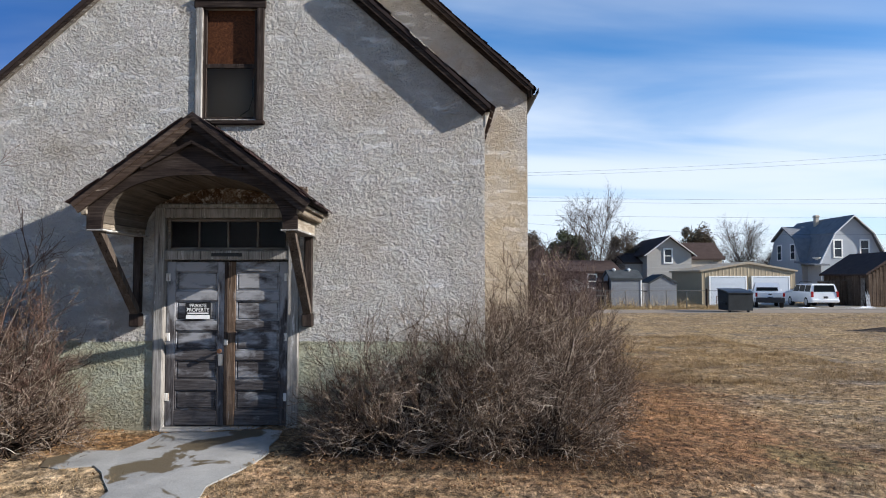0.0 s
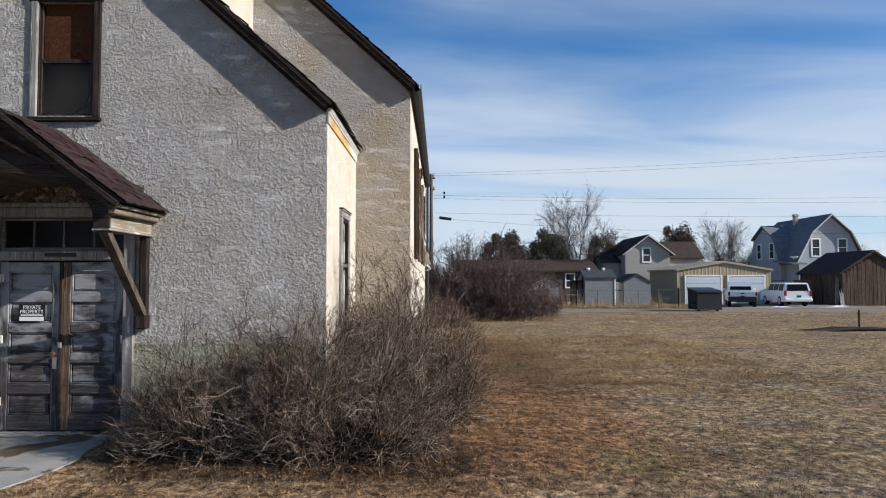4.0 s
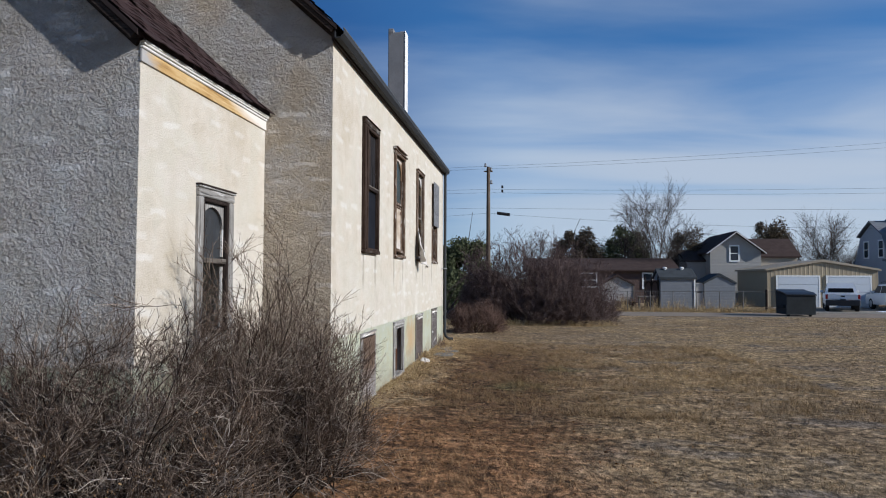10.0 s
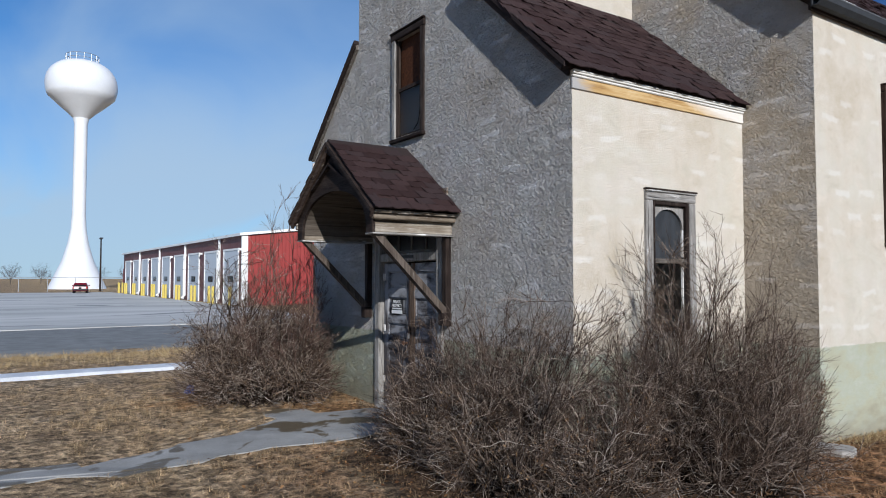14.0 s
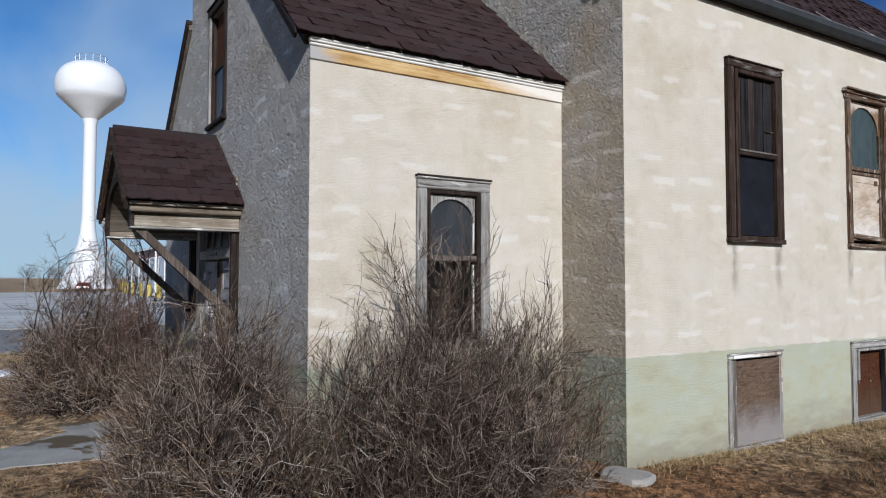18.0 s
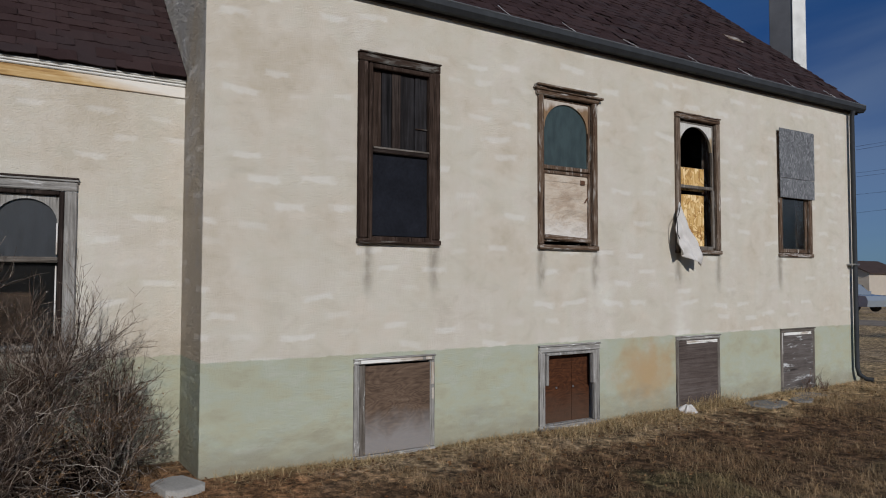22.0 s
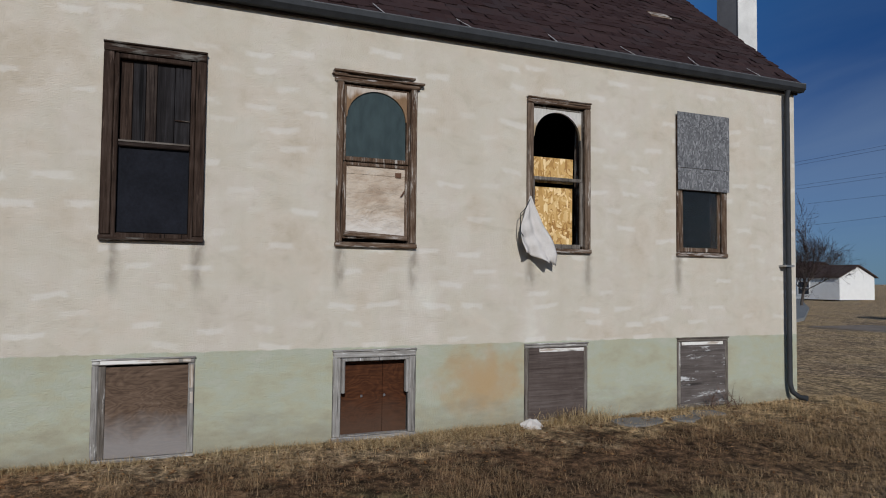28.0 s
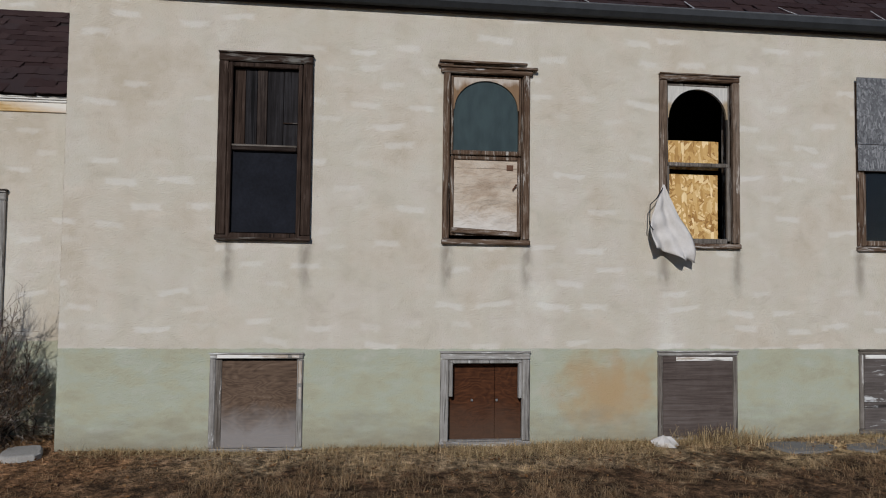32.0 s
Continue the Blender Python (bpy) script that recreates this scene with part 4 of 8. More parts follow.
# ---- church ----
CX = -2.47
AX0, AX1, AY0 = -5.43, 0.49, 7.86       # entrance hall: side walls, front
MX0, MX1, MY0, MY1 = -6.25, 1.31, 10.5, 21.0  # nave
PITCH = 0.9
A_EAVE, M_EAVE = 3.772, 4.735            # height of the roof at the side walls
WT = 0.22
church = thing("church", (CX, 14.0, 0.0), "abandoned stucco church with cream walls, green base and dark shingle roofs", "church")


A_OUT, M_OUT, RAKE = 0.06, 0.08, 0.15
TX0, TX1 = -3.85, -1.07                 # bell tower over the hall, flush with its front


def a_top(x):
    return A_EAVE - 0.08 + PITCH * (AX1 + A_OUT - CX - abs(x - CX))


def m_top(x):
    return M_EAVE - 0.08 + PITCH * (MX1 + M_OUT - CX - abs(x - CX))


DOOR_HOLE = (-3.16, -1.73, 0.0, 2.54)
UPWIN = (-2.76, -2.12, 3.64, 4.93)
part("front_wall", holed(Shape(), (AX0, AX1), a_top, -0.3, [DOOR_HOLE, UPWIN], lambda u, v, d: (u, AY0 + d, v), WT, (CX,)), STUCCO_FRONT, church, "rough dash stucco gable wall of the entrance hall")
ANN = (8.9, 9.53, 1.24, 2.62)
part("side_wall", holed(Shape(), (AY0 + 0.003, MY0), lambda u: A_EAVE - 0.03, -0.3, [ANN], lambda u, v, d: (AX1 + 0.002 - d, u, v), WT), STUCCO_SIDE, church, "cream stucco side wall of the entrance hall")
part("side_wall", holed(Shape(), (AY0 + 0.003, MY0), lambda u: A_EAVE - 0.03, -0.3, [], lambda u, v, d: (AX0 + d, u, v), WT), STUCCO_SIDE, church)
part("front_wall", holed(Shape(), (MX0, MX1), m_top, -0.3, [], lambda u, v, d: (u, MY0 + d, v), WT, (CX,)), STUCCO_FRONT, church, "rough dash stucco gable wall of the nave")
part("back_wall", holed(Shape(), (MX0, MX1), m_top, -0.3, [], lambda u, v, d: (u, MY1 - d, v), WT, (CX,)), STUCCO_SIDE, church)
# nave windows: y0, y1 of the outer casing, from the street end to the back
WIN = [(11.94, 12.86), (14.19, 15.10), (16.52, 17.42), (18.80, 19.67)]
WZ0, WZ1 = 2.19, 4.05
BAS = [(11.92, 12.82, 0.10, 1.08), (14.19, 15.12, 0.13, 1.085), (16.50, 17.39, 0.14, 1.09), (18.80, 19.68, 0.2, 1.105)]
side_holes = [(a + 0.06, b - 0.06, WZ0 + 0.02, WZ1 - 0.06) for a, b in WIN] + [(a + 0.04, b - 0.04, z0 + 0.02, z1 - 0.04) for a, b, z0, z1 in BAS]
part("side_wall", holed(Shape(), (MY0 + 0.003, MY1 - 0.003), lambda u: M_EAVE - 0.02, -0.3, side_holes, lambda u, v, d: (MX1 + 0.002 - d, u, v), WT), STUCCO_SIDE, church, "cream stucco side wall with green painted base")
part("side_wall", holed(Shape(), (MY0 + 0.003, MY1 - 0.003), lambda u: M_EAVE - 0.02, -0.3, [], lambda u, v, d: (MX0 + d, u, v), WT), STUCCO_SIDE, church)
# unseen floor and partitions that close the rooms, coloured near-black for the dark inside
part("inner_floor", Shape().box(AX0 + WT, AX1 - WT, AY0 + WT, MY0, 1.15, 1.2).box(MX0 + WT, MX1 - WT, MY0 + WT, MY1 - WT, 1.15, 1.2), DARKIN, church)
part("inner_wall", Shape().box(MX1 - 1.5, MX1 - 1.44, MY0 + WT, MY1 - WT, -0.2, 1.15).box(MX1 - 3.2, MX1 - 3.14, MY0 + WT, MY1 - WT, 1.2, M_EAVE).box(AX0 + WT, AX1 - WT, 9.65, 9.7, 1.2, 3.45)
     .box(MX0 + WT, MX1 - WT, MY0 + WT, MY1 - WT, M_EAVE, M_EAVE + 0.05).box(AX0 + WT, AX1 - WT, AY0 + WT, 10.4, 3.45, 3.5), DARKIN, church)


def roof_slope(name, x_eave, z_eave, sign, y0, y1, label):
    """A roof plane from the eave up to the ridge, sheathing and felt."""
    z1 = z_eave + PITCH * abs(x_eave - CX)
    poly = [(x_eave, z_eave - 0.05), (CX, z1 - 0.05), (CX, z1), (x_eave, z_eave)]
    return part(name, Shape().prism(poly, "y", y0, y1), FELT, church, label)


annex_roof = roof_slope("roof", AX1 + A_OUT, A_EAVE, 1, AY0 + 0.3, MY0, "dark brown asphalt shingle roof slope of the entrance hall")
roof_slope("roof", AX0 - A_OUT, A_EAVE, -1, AY0 + 0.3, MY0, "dark roof slope of the entrance hall")
for xe, xt, out in ((AX1 + A_OUT, TX1, RAKE), (AX0 - A_OUT, TX0, 0.08)):
    zt = A_EAVE + PITCH * abs(xe - xt)
    part("roof_edge", Shape().prism([(xe, A_EAVE - 0.05), (xt, zt - 0.05), (xt, zt), (xe, A_EAVE)], "y", AY0 - out, AY0 + 0.299), FELT, church, "dark projecting roof edge")
nave_roof = roof_slope("roof", MX1 + M_OUT, M_EAVE, 1, MY0 - RAKE, MY1 + 0.04, "dark brown curling asphalt shingle roof slope of the nave")
roof_slope("roof", MX0 - M_OUT, M_EAVE, -1, MY0 - RAKE, MY1 + 0.04, "dark roof slope of the nave")


def rake(x_eave, z_eave, sign, yf, x_top=CX, thin=1.0):
    """Crown strip under the roof edge and the broad rake board against the wall."""
    out = AY0 - yf if x_top != CX else RAKE
    zt = z_eave + PITCH * abs(x_eave - x_top)
    down = Vector((-sign * PITCH, 0, -1)).normalized()
    board = None
    for off, w, y0, y1, name in ((0.045, 0.085 * thin, yf + out - 0.04, yf + out - 0.004, "rake_board"), (0.045, 0.05 * thin, yf + 0.012, yf + 0.034, "crown_strip")):
        a = Vector((x_eave, 0, z_eave)) + down * off
        b = Vector((x_top, 0, zt)) + Vector((0, 0, -1)) * off * 1.345
        c, e = b + Vector((0, 0, -1)) * w * 1.345, a + down * w
        s = Shape().prism([(p.x, p.z) for p in (a, b, c, e)], "y", y0, y1)
        if board is None:
            board = part(name, s, DARK_X if sign > 0 else WOOD_X, church, "bare dark rake board under the roof edge")
        else:
            part(name, s, DARK_X, board)
    return board


rake(AX1 + A_OUT, A_EAVE, 1, AY0 - RAKE, TX1)
rake(AX0 - A_OUT, A_EAVE, -1, AY0 - 0.08, TX0, 0.6)
rake(MX1 + M_OUT, M_EAVE, 1, MY0 - RAKE)
rake(MX0 - M_OUT, M_EAVE, -1, MY0 - RAKE)
# boxed cornice of the entrance hall: crown strip, bed strip, stripped ochre frieze
part("cornice", Shape().box(AX1, AX1 + 0.06, AY0 - 0.02, MY0 - 0.002, 3.706, 3.722, 0.005).box(AX1, AX1 + 0.052, AY0 - 0.018, MY0 - 0.002, 3.688, 3.7055, 0.006).box(AX1, AX1 + 0.036, AY0 - 0.012, MY0 - 0.002, 3.662, 3.6875, 0.009), CREAM_Y, church, "flaking white eave moulding")
part("frieze_board", Shape().box(AX1, AX1 + 0.02, AY0 - 0.006, MY0 - 0.002, 3.556, 3.661, 0.004), FRIEZE, church, "frieze board stripped to ochre wood")
part("cornice", Shape().box(AX0 - 0.05, AX0, AY0 - 0.02, MY0 - 0.002, 3.55, 3.69, 0.012), WHITE_Y, church)

# tower stump over the entrance hall roof, at the nave gable
tower = part("bell_tower", Shape().box(TX0 + 0.002, TX1, AY0 + WT + 0.001, MY0 - 0.004, 3.6, 8.6).box(TX0 - 0.08, TX1 + 0.08, AY0 - 0.08, MY0 - 0.004, 8.601, 8.7, 0.02), STUCCO_SIDE, church, "cream stucco bell tower above the hall roof")
part("tower_front", Shape().prism([(TX0, a_top(TX0)), (CX, a_top(CX)), (TX1, a_top(TX1)), (TX1, 8.6), (TX0, 8.6)], "y", AY0, AY0 + WT), STUCCO_FRONT, tower, "rough dash front of the tower, flush with the gable")
part("roof_vent", Shape().lathe([(0.055, 5.2), (0.055, 5.55), (0.085, 5.55), (0.085, 5.6), (0.02, 5.63)], -1.27, 9.75, 14), METAL, church, "galvanised roof vent pipe", True)

# chimney against the back gable
chim = part("chimney", Shape().box(-0.23, 0.23, MY1 + 0.06, MY1 + 0.45, 0.0, 8.55, 0.015).box(-0.23, -0.08, MY1 + 0.06, MY1 + 0.3, 8.5, 8.66, 0.02).box(0.06, 0.23, MY1 + 0.2, MY1 + 0.45, 8.5, 8.62, 0.02), SLAB_DARK, church, "square chimney of bare grey render, its top broken")
# paler sheet over the +x face only
part("pale_face", Shape().box(0.231, 0.25, MY1 + 0.05, MY1 + 0.46, 0.0, 8.58, 0.006), RENDER_PALE, chim, "pale +x face of the chimney")
part("bare_sheathing", Shape().prism([(0.06, M_EAVE + 0.022 + PITCH * (MX1 + M_OUT - 0.06)), (-0.06, M_EAVE + 0.022 + PITCH * (MX1 + M_OUT + 0.06)), (-0.06, M_EAVE + 0.036 + PITCH * (MX1 + M_OUT + 0.06)), (0.06, M_EAVE + 0.036 + PITCH * (MX1 + M_OUT - 0.06))], "y", 19.45, 19.86), BROWN_Y, nave_roof, "pale bare strip where shingles are gone")
# gutter, its straps, and the downspout at the back corner
gx0, gz0 = MX1 + 0.05, M_EAVE - 0.14
prof = [(0, 0.11), (0, 0.0), (0.07, 0.0), (0.115, 0.045), (0.115, 0.11), (0.105, 0.11), (0.105, 0.05), (0.065, 0.012), (0.012, 0.012), (0.012, 0.11)]
gutter = part("gutter", Shape().prism([(gx0 + a, gz0 + b) for a, b in prof], "y", MY0 - 0.12, MY1 + 0.06), GUTTER, church, "dented grey metal eave gutter")
part("fascia_board", Shape().box(MX1 + 0.01, gx0 - 0.002, MY0 - 0.1, MY1 + 0.03, M_EAVE - 0.165, M_EAVE - 0.035, 0.006), DARK_Y, church, "dark bare fascia under the gutter")
r2 = random.Random(8)
# paler tube along the edge draws the gutter's rim highlight
part("rim", Shape().tube([(gx0 + 0.112, MY0 - 0.12, gz0 + 0.112), (gx0 + 0.113, 14.0, gz0 + 0.108), (gx0 + 0.111, 17.5, gz0 + 0.114), (gx0 + 0.112, MY1 + 0.06, gz0 + 0.112)], 0.008, 6), GUTTER_RIM, gutter, "pale line for the highlight on the gutter rim")
for i in range(9):
    y = 11.3 + i * 1.13 + r2.uniform(-0.15, 0.15)
    tilt = r2.uniform(0.05, 0.16)
    part("gutter_strap", Shape().beam((gx0 + 0.11, y, gz0 + 0.105), (gx0 + 0.05, y - tilt * 0.5, gz0 + 0.17), 0.022, 0.006).beam((gx0 + 0.05, y - tilt * 0.5, gz0 + 0.168), (gx0 - 0.05, y - tilt, gz0 + 0.25 + r2.uniform(0, 0.03)), 0.018, 0.005), STRAP, gutter)
sx, sy = MX1 + 0.085, MY1 - 0.24
spout = part("downspout", Shape().tube([(gx0 + 0.06, sy, gz0), (sx, sy, gz0 - 0.1), (sx, sy, 2.6), (sx, sy, 0.42), (sx + 0.02, sy + 0.02, 0.3), (sx + 0.1, sy + 0.06, 0.235), (sx + 0.2, sy + 0.1, 0.225)], 0.036, 12), GUTTER, church, "grey metal downspout", True)
part("spout_strap", Shape().box(MX1, sx + 0.05, sy - 0.1, sy + 0.055, 2.06, 2.085), METAL, spout)


# ---- windows ----
def framed(s, x0, x1, y0, y1, z0, z1, w, wb=None, wt=None, bev=0.008):
    """Four boards of a frame in the plane of a side wall."""
    wb, wt = wb or w, wt or w
    s.box(x0, x1, y0, y0 + w, z0, z1, bev).box(x0, x1, y1 - w, y1, z0, z1, bev)
    s.box(x0 + 0.001, x1 - 0.001, y0 + w, y1 - w, z1 - wt, z1 - 0.001, bev).box(x0 + 0.001, x1 - 0.001, y0 + w, y1 - w, z0 + 0.001, z0 + wb, bev)
    return s


def arch_panel(s, x0, x1, y0, y1, z0, z1, spring, n=20):
    """A board with a round-headed opening cut through it."""
    cy, r = (y0 + y1) / 2, (y1 - y0) / 2 - 0.012
    top = z1
    rise = top - 0.03 - spring
    pts = [(cy - r * math.cos(math.pi * i / n), spring + rise * math.sin(math.pi * i / n)) for i in range(n + 1)]
    pts = [(y0, spring)] + pts + [(y1, spring)]
    s.strip(pts, [(y, top) for y, _ in pts], "x", x0, x1)
    return s


def casing(win, y0, y1, z0, z1, w, wz, wy, x=None, head=0.0, proud=0.045):
    x = MX1 if x is None else x
    part("casing", Shape().box(x - 0.02, x + proud, y0, y0 + w, z0 + 0.031, z1 - w - 0.001, 0.01), wz, win)
    part("casing", Shape().box(x - 0.02, x + proud, y1 - w, y1, z0 + 0.031, z1 - w - 0.001, 0.01), wz, win)
    part("head_board", Shape().box(x - 0.02, x + proud + 0.004, y0 - head, y1 + head, z1 - w, z1 - 0.018, 0.01).box(x, x + proud + 0.016, y0 - head - 0.006, y1 + head + 0.006, z1 - 0.017, z1, 0.005), wy, win)
    part("sill", Shape().box(x - 0.08, x + proud + 0.012, y0 - 0.006, y1 + 0.006, z0 - 0.022, z0 + 0.03, 0.008), wy, win)


def window_part(label, y0, y1, z0, z1, x, mat):
    """A window as a part: its mesh is the lining of the opening."""
    s = Shape()
    framed(s, x - WT + 0.01, x - 0.021, y0, y1, z0, z1, 0.014, bev=0)
    return part("window", s, mat, church, label)


# first: dark screen below, boards and cloth behind the upper sash
y0, y1 = WIN[0]
w = window_part("tall sash window with dark bare casing and a black screen", y0 + 0.061, y1 - 0.061, WZ0 + 0.021, WZ1 - 0.061, MX1, DARK_Z)
casing(w, y0, y1, WZ0, WZ1, 0.095, UMBER_Z, UMBER_Y, head=0.0, proud=0.055)
part("screen_frame", framed(Shape(), MX1 + 0.0, MX1 + 0.07, y0 + 0.1, y1 - 0.1, WZ0 + 0.0, WZ1 - 0.11, 0.04, 0.05, 0.045), UMBER_Z, w)
part("meeting_rail", Shape().box(MX1 - 0.01, MX1 + 0.066, y0 + 0.145, y1 - 0.145, 3.06, 3.12, 0.01), DARK_Y, w)
part("screen", Shape().box(MX1 + 0.012, MX1 + 0.02, y0 + 0.145, y1 - 0.145, WZ0 + 0.06, 3.06), SCREEN, w, "black insect screen")
part("rail_lip", Shape().box(MX1 + 0.066, MX1 + 0.074, y0 + 0.145, y1 - 0.145, 3.1, 3.118, 0.003), WOOD_Y, w)
# greyed strips at the right stand for cloudy glass and its reflection
for ya, yb, mat, back in ((0.145, 0.255, UMBER_Z, 0.0), (0.26, 0.37, GREYED_Z, 0.004), (0.375, 0.47, DARK_Z, 0.01), (0.475, 0.63, GREYED_Z, 0.002), (0.634, 0.775, GREYED_Z, 0.008)):
    part("board", Shape().box(MX1 - 0.01 + back, MX1 + 0.006 + back, y0 + ya, y0 + yb, 3.122, WZ1 - 0.16, 0.004), mat, w, "dark upright strip of the boarded and clouded upper sash")
part("batten", Shape().box(MX1 + 0.024, MX1 + 0.032, y0 + 0.634, y1 - 0.146, 3.345, 3.357, 0.003), UMBER_Y, w)

# second: round-headed sash of teal glass, paper behind the lower light
y0, y1 = WIN[1]
w = window_part("sash window with arched teal light and papered lower pane", y0 + 0.061, y1 - 0.061, WZ0 + 0.021, WZ1 - 0.061, MX1, BROWN_Z)
casing(w, y0, y1, WZ0, WZ1 - 0.035, 0.07, BROWN_Z, BROWN_Y, head=0.03)
part("broken_head", Shape().box(MX1, MX1 + 0.085, y0 - 0.05, y1 - 0.04, WZ1 - 0.012, WZ1 + 0.012, 0.004).box(MX1, MX1 + 0.075, y1 - 0.2, y1 + 0.075, WZ1 - 0.055, WZ1 - 0.03, 0.004).box(MX1, MX1 + 0.06, y0 - 0.06, y0 + 0.1, WZ1 - 0.04, WZ1 - 0.018, 0.004), BROWN_Y, w, "splintered head boards")
ya, yb = y0 + 0.085, y1 - 0.085
part("upper_sash", framed(Shape(), MX1 - 0.055, MX1 - 0.006, ya, yb, 3.1, WZ1 - 0.115, 0.024, 0.05, 0.024), BROWN_Z, w, "brown sash with a round head")
part("arch_panel", arch_panel(Shape(), MX1 - 0.05, MX1 - 0.014, ya + 0.022, yb - 0.022, 3.1, WZ1 - 0.135, 3.58), ARCH_BROWN, w, "arch board stained brown by water")
part("pane", Shape().box(MX1 - 0.042, MX1 - 0.036, ya + 0.03, yb - 0.03, 3.15, WZ1 - 0.15), DUSTY, w, "dusty teal glass")
part("lower_sash", framed(Shape(), MX1 - 0.04, MX1 - 0.005, ya, yb, WZ0 + 0.07, 3.09, 0.035, 0.05, 0.04), BROWN_Z, w)
tilted = Matrix.Translation((0, (ya + yb) / 2, WZ0 + 0.11)) @ Matrix.Rotation(radians(-3), 4, "X") @ Matrix.Translation((0, -(ya + yb) / 2, -WZ0 - 0.11))
part("loose_rail", Shape().box(MX1 - 0.004, MX1 + 0.028, ya + 0.005, yb - 0.01, WZ0 + 0.08, WZ0 + 0.135, 0.008).turned(tilted), BROWN_Y, w, "sagging bottom rail")
part("paper", Shape().box(MX1 - 0.03, MX1 - 0.024, ya + 0.036, yb - 0.036, WZ0 + 0.12, 3.05), PAPER, w, "stained paper covering the lower pane")
part("paper_strip", Shape().box(MX1 - 0.022, MX1 - 0.018, ya + 0.036, yb - 0.036, 2.965, 3.03), PAPER, w)
part("rust_patch", Shape().box(MX1 - 0.0175, MX1 - 0.012, yb - 0.15, yb - 0.08, 2.95, 3.005), RUSTY, w)
part("hook", Shape().tube([(MX1 - 0.02, yb - 0.06, 2.77), (MX1 + 0.01, yb - 0.05, 2.8), (MX1 - 0.01, yb - 0.085, 2.74)], 0.009, 6), RUSTY, w)

# third: the arched light open and black, strand board inside
y0, y1 = WIN[2]
w = window_part("broken sash window with open arched light and strand board inside", y0 + 0.061, y1 - 0.061, WZ0 + 0.021, WZ1 - 0.061, MX1, BROWN_Z)
casing(w, y0, y1, WZ0, WZ1, 0.08, TAWNY_Z, BROWN_Y, head=0.0)
ya, yb = y0 + 0.088, y1 - 0.088
part("upper_sash", framed(Shape(), MX1 - 0.055, MX1 - 0.006, ya, yb, 3.05, WZ1 - 0.1, 0.022, 0.045, 0.024), WOOD_Z, w, "pale arched sash with no glass")
part("arch_panel", arch_panel(Shape(), MX1 - 0.05, MX1 - 0.014, ya + 0.02, yb - 0.02, 3.1, WZ1 - 0.12, 3.58), ARCH_PALE, w, "pale flaking arch board")
part("lower_stile", Shape().box(MX1 - 0.03, MX1 + 0.01, yb - 0.045, yb, WZ0 + 0.06, 3.05, 0.008).box(MX1 - 0.03, MX1 + 0.01, ya, ya + 0.03, WZ0 + 0.06, 3.05, 0.008).box(MX1 - 0.03, MX1 + 0.012, ya + 0.03, yb - 0.045, WZ0 + 0.03, WZ0 + 0.085, 0.008), WOOD_Z, w)
part("strand_board", Shape().box(MX1 - 0.12, MX1 - 0.1, ya + 0.0, yb - 0.095, WZ0 + 0.06, 2.98).box(MX1 - 0.12, MX1 - 0.1, ya, yb - 0.085, 3.035, 3.35), OSB, w, "yellow strand board nailed inside")

# fourth: grey strand board over the upper half
y0, y1 = WIN[3]
w = window_part("sash window half covered by grey strand board", y0 + 0.061, y1 - 0.061, WZ0 + 0.021, WZ1 - 0.061, MX1, BROWN_Z)
casing(w, y0, y1, WZ0, WZ1, 0.085, BROWN_Z, BROWN_Y, proud=0.03)
ya, yb = y0 + 0.088, y1 - 0.088
part("cover_board", Shape().box(MX1 + 0.052, MX1 + 0.066, y0 - 0.02, y1 + 0.012, 3.35, WZ1 + 0.045, 0.003).box(MX1 + 0.052, MX1 + 0.064, y0 - 0.012, y1 + 0.008, 3.055, 3.345, 0.003), OSB_GREY, w, "weathered grey strand board")
part("lower_sash", framed(Shape(), MX1 - 0.045, MX1 - 0.01, ya, yb, WZ0 + 0.04, 3.1, 0.045, 0.06, 0.04), BROWN_Z, w)
pane = part("pane", Shape().box(MX1 - 0.03, MX1 - 0.025, ya + 0.04, yb - 0.04, WZ0 + 0.09, 3.06), GLASS, w, "dirty window glass")
pane.visible_shadow = False

# hall side window behind the shrub: white-cornered arch
y0, y1, z0, z1 = 8.83, 9.6, 1.22, 2.69
w = window_part("grey sash window with an arched upper light in the hall wall", y0 + 0.071, y1 - 0.071, z0 + 0.021, z1 - 0.071, AX1, WOOD_Z)
casing(w, y0, y1, z0, z1, 0.1, FRAME_Z, FRAME_Y, AX1, proud=0.04)
part("head_cap", Shape().box(AX1, AX1 + 0.06, y0 - 0.01, y1 + 0.01, z1 + 0.002, z1 + 0.02, 0.005), DARK_Y, w)
part("screen_frame", framed(Shape(), AX1 - 0.01, AX1 + 0.03, y0 + 0.1, y1 - 0.1, z0 + 0.06, z1 - 0.1, 0.04), DARK_Z, w)
ya, yb = y0 + 0.14, y1 - 0.14
part("arch_panel", arch_panel(Shape(), AX1 - 0.04, AX1 - 0.015, ya, yb, 2.02, z1 - 0.145, 2.31), FRAME_Z, w, "white arched sash corners")
part("meeting_rail", Shape().box(AX1 - 0.03, AX1 + 0.025, ya, yb, 1.96, 2.01, 0.008), WOOD_Y, w)
pane = part("pane", Shape().box(AX1 - 0.05, AX1 - 0.044, ya, yb, 2.0, z1 - 0.14), HAZY, w, "dusty arched pane")
pane.visible_shadow = False
pane = part("pane", Shape().box(AX1 - 0.05, AX1 - 0.044, ya, yb, z0 + 0.09, 1.97), GRIMY, w, "dark dusty lower pane")
pane.visible_shadow = False
